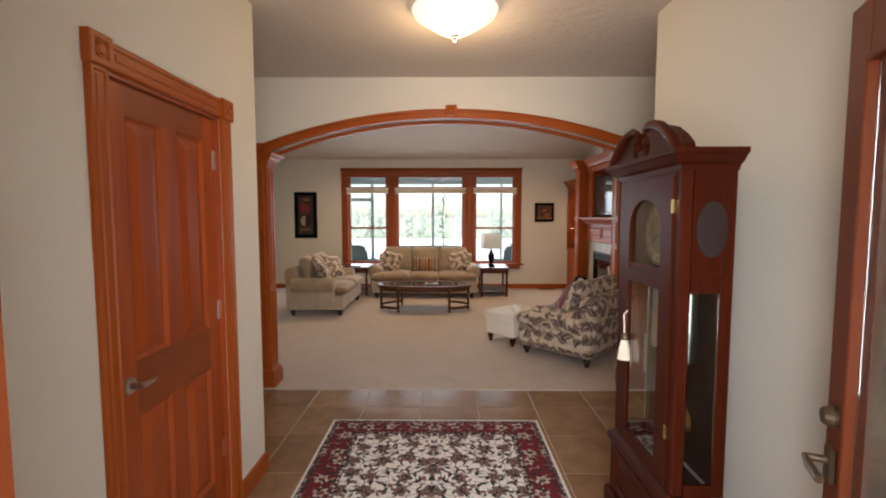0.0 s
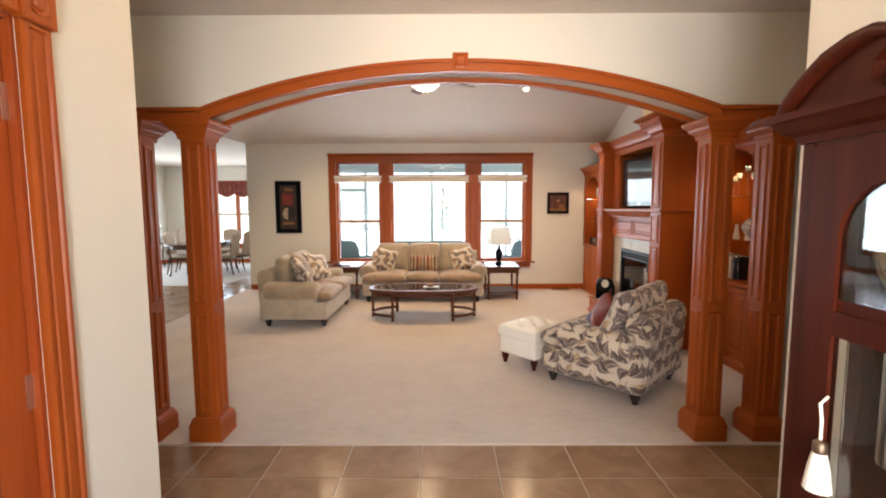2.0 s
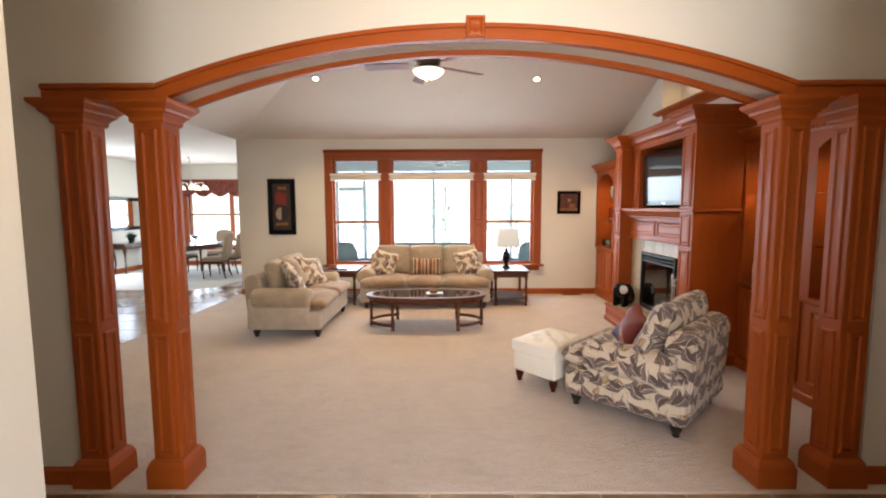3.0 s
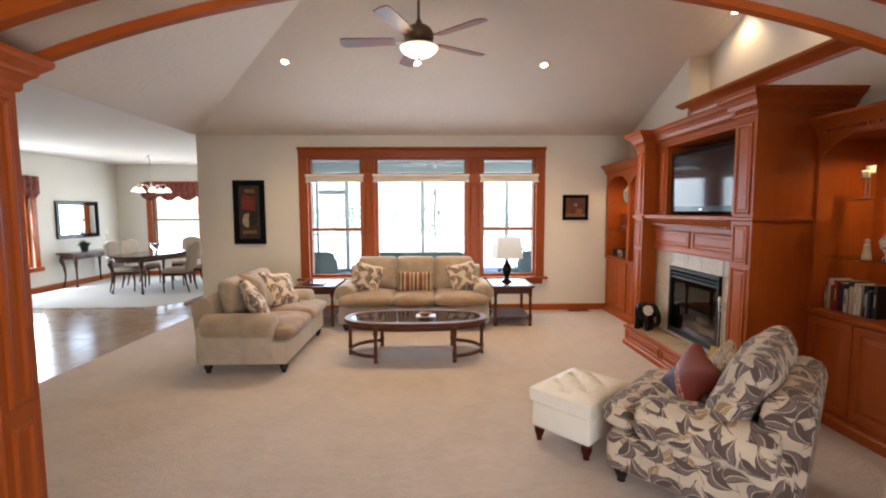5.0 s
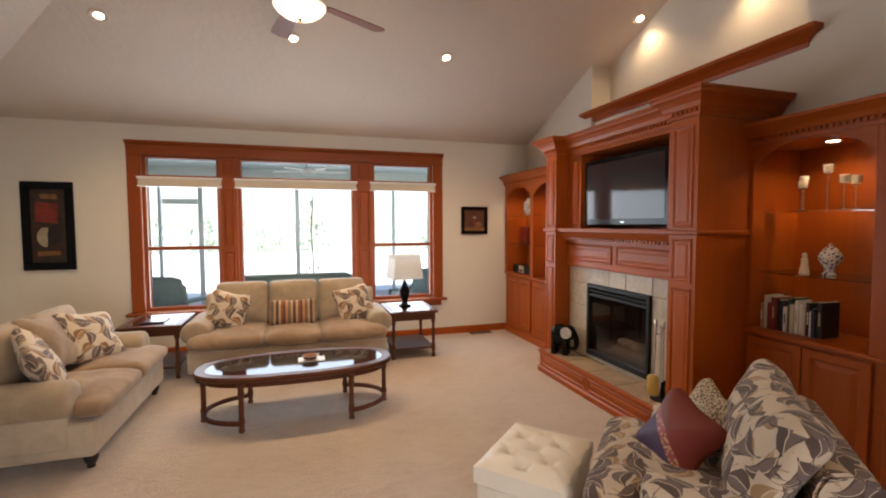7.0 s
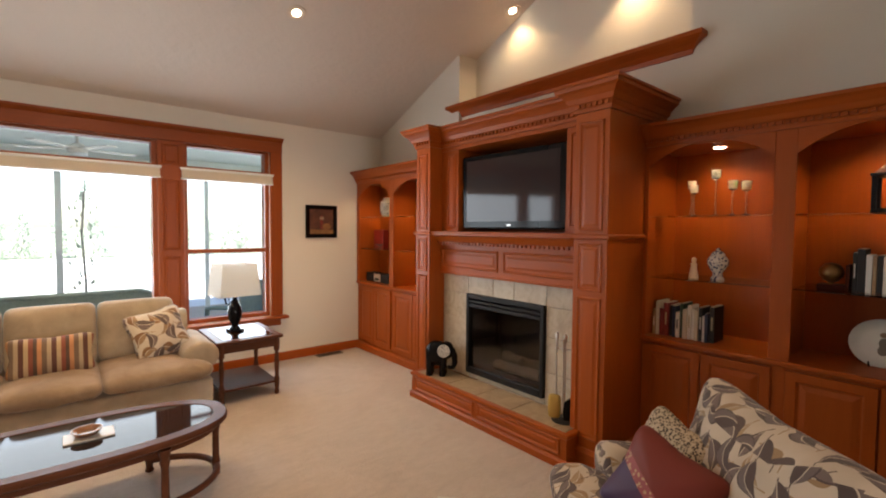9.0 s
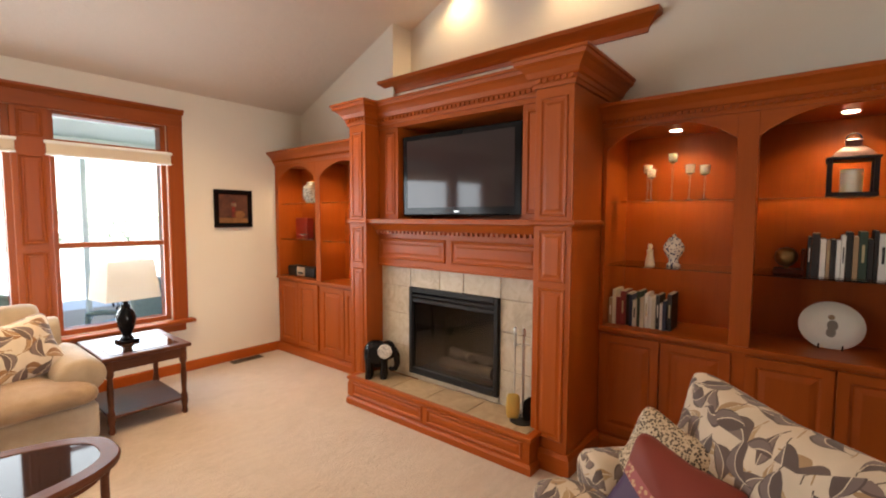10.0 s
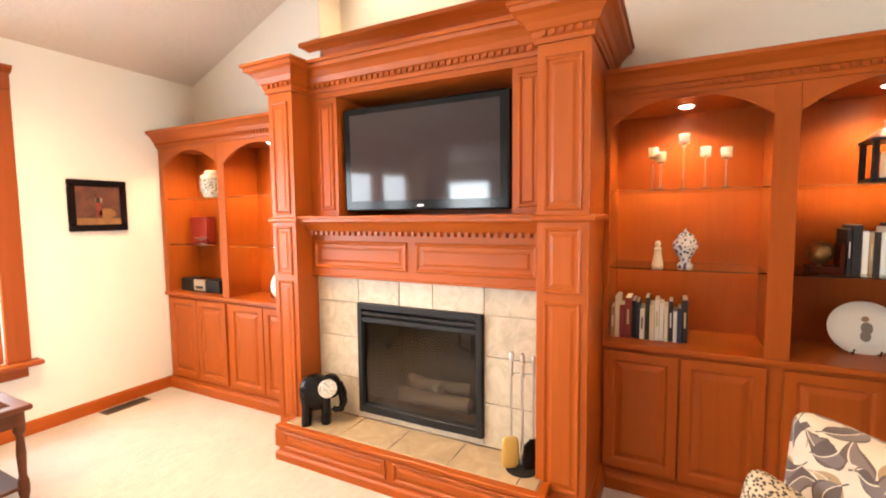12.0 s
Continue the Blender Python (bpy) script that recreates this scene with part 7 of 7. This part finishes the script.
for a in (-1, 1):
    part("arm", tube(bmesh.new(), [(0, 0, 0.2), (0, a * 0.06, 0.17), (0, a * 0.1, 0.2), (0, a * 0.1, 0.24)], 0.007, 6), NICKEL, can)
    part("candle", lathe(bmesh.new(), [(0.02, 0.24), (0.02, 0.31)], 12, pose(0, a * 0.1, 0)), WAX, can)

ch = thing("chandelier", (-5.85, 12.2, 1.98), 0, "chandelier with five lit glass shades over the table", "chandelier")
part("stem", lathe(bmesh.new(), [(0.03, 0.02), (0.045, 0.06), (0.02, 0.1), (0.03, 0.16), (0.012, 0.22), (0.008, 0.75), (0.06, 0.77), (0.06, 0.79)], 14), NICKEL, ch, smooth=50)
for k in range(5):
    a = 2 * math.pi * k / 5 + 0.3
    c, s = math.cos(a), math.sin(a)
    arm = part("arm", tube(bmesh.new(), [(0.03 * c, 0.03 * s, 0.08), (0.12 * c, 0.12 * s, 0.18), (0.24 * c, 0.24 * s, 0.2), (0.29 * c, 0.29 * s, 0.13)], 0.009, 6), NICKEL, ch)
    part("shade", lathe(bmesh.new(), [(0.025, 0.13), (0.05, 0.11), (0.075, 0.06), (0.09, 0.03), (0.085, 0.03), (0.0, 0.1)], 16, pose(0.29 * c, 0.29 * s, 0), cap=False), FROST, arm, "lit frosted glass shade", smooth=60)

# dining window and its red valance
w = window_unit("window_4", -7.0, -4.6, 0.5, 2.25, 14.05, rail=1.4, label="cherry wood double-hung dining room window")
part("centre_mullion", bx(-5.85, -5.75, 14.06, 14.13, 0.65, 2.22), CHERRY, w, world=True)
dc = thing("dining_window_casing", (-5.8, 14.05, 0.5), label="cherry wood casing of the dining room window", category="trim", kind="structure")
for nm, b in (("side_casing", bx(-7.11, -7.0, 14.02, 14.049, 0.5, 2.36)), ("side_casing", bx(-4.6, -4.49, 14.02, 14.049, 0.5, 2.36)), ("head_casing", bx(-7.0, -4.6, 14.02, 14.049, 2.25, 2.36)), ("sill", bx(-7.15, -4.45, 13.98, 14.049, 0.42, 0.5))):
    part(nm, b, CHERRY, dc, world=True)
RED = mat("red_valance_cloth", (0.17, 0.025, 0.015), 0.7)
n = Net(RED)
n.colour(n.ramp(n.noise(n.coords(), 14, 4), [(0.4, (0.12, 0.016, 0.01)), (0.6, (0.22, 0.05, 0.025))]))
val = bmesh.new()
prev = None
for k in range(97):
    u = k / 96
    x = -7.2 + 2.75 * u
    zl = 1.99 - 0.11 * abs(math.sin(u * math.pi * 6))
    yy = 13.97 + 0.02 * math.sin(u * 120)
    q = [val.verts.new((x, yy, zl)), val.verts.new((x, yy, 2.33)), val.verts.new((x, yy + 0.012, 2.33)), val.verts.new((x, yy + 0.012, zl))]
    if prev:
        for j in range(4):
            val.faces.new((prev[j], q[j], q[(j + 1) % 4], prev[(j + 1) % 4]))
    prev = q
solid("valance", val, RED, "scalloped dark red fabric valance over the window", "valance", smooth=60)

# window on the long dining wall, with its own valance
w5 = thing("window_5", (-7.85, 10.94, 0.5), label="cherry wood double-hung window beside the mirror", category="window", kind="structure")
for nm, b in (("window_frame", bx(-7.98, -7.9, 10.281, 10.34, 0.5, 2.2)), ("window_frame", bx(-7.98, -7.9, 11.54, 11.599, 0.5, 2.2)), ("window_frame", bx(-7.98, -7.9, 10.341, 11.539, 0.501, 0.57)), ("window_frame", bx(-7.98, -7.9, 10.341, 11.539, 2.13, 2.199)), ("meeting_rail", bx(-7.97, -7.91, 10.341, 11.539, 1.33, 1.38)), ("side_casing", bx(-7.849, -7.82, 10.18, 10.28, 0.5, 2.3)), ("side_casing", bx(-7.849, -7.82, 11.6, 11.7, 0.5, 2.3)), ("head_casing", bx(-7.849, -7.82, 10.281, 11.599, 2.2, 2.3)), ("window_sill", bx(-7.849, -7.78, 10.15, 11.73, 0.42, 0.499))):
    part(nm, b, CHERRY, w5, world=True)
for z0, z1 in ((0.571, 1.329), (1.381, 2.129)):
    part("pane", bx(-7.945, -7.939, 10.341, 11.539, z0, z1), PANE, w5, world=True).visible_shadow = False
val = bmesh.new()
prev = None
for k in range(61):
    u = k / 60
    y = 10.13 + 1.62 * u
    zl = 1.97 - 0.11 * abs(math.sin(u * math.pi * 4))
    xx = -7.77 + 0.02 * math.sin(u * 75)
    q = [val.verts.new((xx, y, zl)), val.verts.new((xx, y, 2.31)), val.verts.new((xx - 0.012, y, 2.31)), val.verts.new((xx - 0.012, y, zl))]
    if prev:
        for j in range(4):
            val.faces.new((prev[j], q[j], q[(j + 1) % 4], prev[(j + 1) % 4]))
    prev = q
solid("valance", val, RED, "scalloped dark red fabric valance beside the mirror", "valance", smooth=60)

# ---- outside ----
# the lawn's greens are paled, with the outdoor glare put into them
GRASS = mat("lawn", (0.10, 0.16, 0.05), 0.9)
n = Net(GRASS)
v = n.coords()
n.colour(n.ramp(n.noise(v, 1.2, 6), [(0.35, (0.28, 0.32, 0.22)), (0.65, (0.36, 0.39, 0.29))]))
bm = bmesh.new()
slab(bm, [(600 * math.cos(a / 24 * 2 * math.pi), 600 * math.sin(a / 24 * 2 * math.pi)) for a in range(24)], -0.5, -0.26)
solid("ground", bm, GRASS, "mown green lawn round the house", "lawn", kind="structure")
PATIO = plaster("patio_concrete", (0.78, 0.77, 0.74), 40, 0.3, 0.004)
solid("patio", bx(-3.3, 5.2, 9.83, 13.4, -0.26, -0.08), PATIO, "pale concrete floor of the covered patio", "patio", kind="structure")
# added pale slab: stands in for lawn washed out by glare
solid("terrace", bx(-40, 40, 13.4, 37, -0.275, -0.255), plaster("bleached_concrete", (0.66, 0.65, 0.62), 6, 0.2, 0.004), "pale slab added where the lawn beyond the patio is lost in glare", "terrace", kind="structure")
PALE = plaster("patio_ceiling_paint", (0.80, 0.88, 0.84), 30, 0.2, 0.004)
solid("patio_ceiling", bx(-3.4, 5.4, 9.83, 13.5, 2.72, 2.85), PALE, "pale grey-green boarded patio ceiling", "ceiling", kind="structure")
solid("roof", bx(-8.3, 5.6, -0.3, 14.6, 4.2, 4.3), GREY, "grey shingled roof slab over the house", "roof", kind="structure")
FRAME = mat("white_aluminium", (0.82, 0.86, 0.88), 0.5)
scr = thing("patio_screen", (0.9, 13.3, -0.08), label="white framed screen wall along the patio", category="screen wall")
for x, w_ in ((-3.2, 0.08), (-2.65, 0.05), (-1.95, 0.08), (-0.16, 0.08), (1.85, 0.06), (3.6, 0.08), (5.0, 0.08)):
    part("post", bx(x - w_ / 2, x + w_ / 2, 13.22, 13.3, -0.08, 2.72), FRAME, scr, world=True)
part("top_rail", bx(-3.3, 5.2, 13.2, 13.32, 2.5, 2.719), FRAME, scr, world=True)
part("mid_rail", bx(-2.6, -2.0, 13.23, 13.29, 2.0, 2.1), FRAME, scr, world=True)
pf = thing("patio_fan", (0.05, 11.5, 2.44), label="white ceiling fan under the patio ceiling", category="fan")
part("motor", lathe(bmesh.new(), [(0.04, 0), (0.1, 0.02), (0.11, 0.08), (0.05, 0.12), (0.02, 0.14), (0.02, 0.28)], 20), WHITE, pf, smooth=50)
for k in range(5):
    bm = bx(0.1, 0.62, -0.06, 0.06, 0.06, 0.07)
    bm.transform(pose(0, 0, 0, 0, 0, 72 * k + 12))
    part("blade", bm, WHITE, pf)
WICKER = mat("blue_grey_wicker", (0.27, 0.38, 0.42), 0.8)
n = Net(WICKER)
n.colour(n.mix(n.noise(n.coords(), 30, 4), (0.2, 0.3, 0.34), (0.34, 0.46, 0.5)))
n.bump(n.add("ShaderNodeTexWave", {"Vector": n.coords(), "Scale": 40.0}).outputs[1], 0.6, 0.01)
TEAL = mat("teal_cushion", (0.24, 0.38, 0.42), 0.85)


def patio_chair(at, rz, w=0.66, label="blue-grey wicker patio chair with a teal cushion", name="patio_chair"):
    """A low wicker seat with a reclined back of upright canes in a rounded frame."""
    c = thing(name, (*at, -0.08), rz, label, "chair", "patio seating")
    lean = pose(0, 0.22, 0.32, -14, 0, 0)
    bm = bmesh.new()
    tube(bm, [lean @ Vector(p_) for p_ in ((-w / 2, 0, 0), (-w / 2, 0, 0.52), (-w / 2 + 0.04, 0, 0.62), (-w / 2 + 0.12, 0, 0.65), (w / 2 - 0.12, 0, 0.65), (w / 2 - 0.04, 0, 0.62), (w / 2, 0, 0.52), (w / 2, 0, 0))], 0.026, 8)
    part("back_frame", bm, WICKER, c, smooth=50)
    panel = box(bmesh.new(), -w / 2 + 0.02, w / 2 - 0.02, -0.01, 0.01, 0.0, 0.64, bevel=0.008)
    panel.transform(lean)
    part("woven_back", panel, WICKER, c)
    part("back_cushion", puff(bmesh.new(), w - 0.1, 0.5, 0.13, lean @ pose(0, -0.07, 0.34, 90, 0, 0), px=6), TEAL, c, smooth=60)
    part("seat", box(bmesh.new(), -w / 2, w / 2, -0.32, 0.24, 0.26, 0.36, bevel=0.02), WICKER, c)
    part("seat_cushion", puff(bmesh.new(), w - 0.1, 0.52, 0.14, pose(0, -0.06, 0.42), px=6), TEAL, c, smooth=60)
    for a in (-1, 1):
        part("arm", tube(bmesh.new(), [(a * w / 2, 0.27, 0.62), (a * w / 2, -0.1, 0.6), (a * w / 2, -0.3, 0.57), (a * w / 2, -0.32, 0.4), (a * w / 2, -0.3, 0.0)], 0.03, 8), WICKER, c, smooth=50)
        part("leg", tube(bmesh.new(), [(a * (w / 2 - 0.04), 0.24, 0), (a * (w / 2 - 0.04), 0.22, 0.34)], 0.028, 8), WICKER, c, smooth=50)
    return c


patio_chair((-1.85, 10.75), 165)
patio_chair((-0.15, 10.6), 180, 1.6, "long blue-grey wicker patio settee with teal cushions", "patio_settee")
patio_chair((1.75, 10.75), 205)
iron = thing("patio_table", (2.7, 11.4, -0.08), label="dark metal patio table with a round top", category="table")
part("top", lathe(bmesh.new(), [(0.5, 0.7), (0.52, 0.715), (0.5, 0.73)], 28), BLACK, iron)
part("pedestal", lathe(bmesh.new(), [(0.25, 0), (0.22, 0.03), (0.04, 0.06), (0.03, 0.7)], 16), BLACK, iron, smooth=50)
for at, rz in (((2.15, 10.9), 140), ((3.3, 10.9), 220), ((2.1, 12.0), 40)):
    c = thing("garden_chair", (*at, -0.08), rz, "dark wrought-iron garden chair with a curved back", "chair", "patio dining chairs")
    part("seat", lathe(bmesh.new(), [(0.2, 0.42), (0.21, 0.435), (0.2, 0.45)], 20), BLACK, c)
    part("back", tube(bmesh.new(), [(-0.2, 0.16, 0.43), (-0.22, 0.22, 0.7), (-0.12, 0.26, 0.88), (0.12, 0.26, 0.88), (0.22, 0.22, 0.7), (0.2, 0.16, 0.43)], 0.014, 6), BLACK, c)
    for k in (-0.1, 0.0, 0.1):
        part("back_slat", tube(bmesh.new(), [(k, 0.18, 0.44), (k, 0.25, 0.87)], 0.007, 5), BLACK, c)
    for a in (-1, 1):
        for y in (-0.15, 0.17):
            part("leg", tube(bmesh.new(), [(a * 0.15, y * 0.9, 0.43), (a * 0.19, y * 1.2, 0)], 0.011, 6), BLACK, c)

# a row of clipped evergreens behind the terrace, glare put into their pale green
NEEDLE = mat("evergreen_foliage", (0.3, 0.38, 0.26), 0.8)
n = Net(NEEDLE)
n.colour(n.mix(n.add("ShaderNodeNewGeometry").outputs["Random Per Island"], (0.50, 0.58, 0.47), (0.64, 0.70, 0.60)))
# brightness is put into the bark's tone as well
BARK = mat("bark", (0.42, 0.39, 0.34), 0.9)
random.seed(21)


def foliage(count, z0, z1, radius, size):
    """Small leaf clumps scattered through a narrow, uneven crown."""
    bm = bmesh.new()
    for k in range(count):
        u = random.random()
        r = radius * (1 - u ** 2.2) ** 0.6 * random.uniform(0.35, 1.1) * (0.85 + 0.25 * math.sin(u * 19))
        a = random.uniform(0, 2 * math.pi)
        q = Matrix.Translation((r * math.cos(a), r * math.sin(a), z0 + (z1 - z0) * u)) @ Euler((random.uniform(-0.6, 0.6), random.uniform(-0.6, 0.6), random.uniform(0, 6.28))).to_matrix().to_4x4()
        s = random.uniform(0.6, 1.3) * size
        bm.faces.new([bm.verts.new(q @ Vector(p_)) for p_ in ((-s * 0.6, 0, -s), (s * 0.6, 0, -s), (0, s * 0.2, s * 1.4))])
    return bm


tree = thing("evergreen_tree", (-3.0, 38, -0.27), 0, "narrow evergreen, its green paled for glare, at the edge of the terrace", "tree", "evergreens behind the terrace")
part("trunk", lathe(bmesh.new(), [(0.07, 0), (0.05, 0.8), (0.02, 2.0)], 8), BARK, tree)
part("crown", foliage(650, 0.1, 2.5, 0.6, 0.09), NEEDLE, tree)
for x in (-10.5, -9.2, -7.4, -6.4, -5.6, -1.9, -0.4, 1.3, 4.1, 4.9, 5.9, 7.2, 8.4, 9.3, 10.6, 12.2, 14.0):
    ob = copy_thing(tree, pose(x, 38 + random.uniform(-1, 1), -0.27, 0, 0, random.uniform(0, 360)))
young = thing("young_tree", (0.14, 13.75, -0.27), 0, "slender young tree with sparse leaves beside the patio post", "tree")
part("trunk", tube(bmesh.new(), [(0, 0, 0), (0.02, 0, 0.9), (-0.02, 0.02, 1.7), (0.02, 0, 2.4)], 0.02, 6), BARK, young)
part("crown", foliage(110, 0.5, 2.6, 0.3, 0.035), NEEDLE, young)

# ---- entry tiles, the pieces last ----
grid_x = [-0.885 + 0.464 * k for k in range(-6, 12)]
grid_y = [3.52 + 0.472 * k for k in range(-7, 1)] + [3.88]
shared = {}
floor = bpy.data.objects["floor"]
for i in range(len(grid_x) - 1):
    for j in range(len(grid_y) - 1):
        a, b = grid_x[i], grid_y[j]
        w_, h_ = grid_x[i + 1] - a, grid_y[j + 1] - b
        if b + h_ < 0.3 or (b + h_ / 2 < 2.5 and not -0.9 < a + w_ / 2 < 1.6):
            continue
        key = round(h_, 3)
        if key not in shared:
            shared[key] = finish(bx(-w_ / 2 + 0.003, w_ / 2 - 0.003, -h_ / 2 + 0.003, h_ / 2 - 0.003, -0.012, 0, bevel=0.0025), "tile", TILE)
        t = new("tile", shared[key])
        t.parent = floor
        t.location = (a + w_ / 2, b + h_ / 2, 0)
bm = bmesh.new()
for i in range(9):
    for j in range(23):
        a, b = -7.85 + 0.47 * i, 2.62 + 0.46 * j
        if a + 0.46 > -3.62:
            continue
        box(bm, a + 0.005, a + 0.465, b + 0.005, b + 0.455, -0.012, 0.0)
far = part("far_tiles", bm, TILE, floor)
tagged(far, kind="stuff")
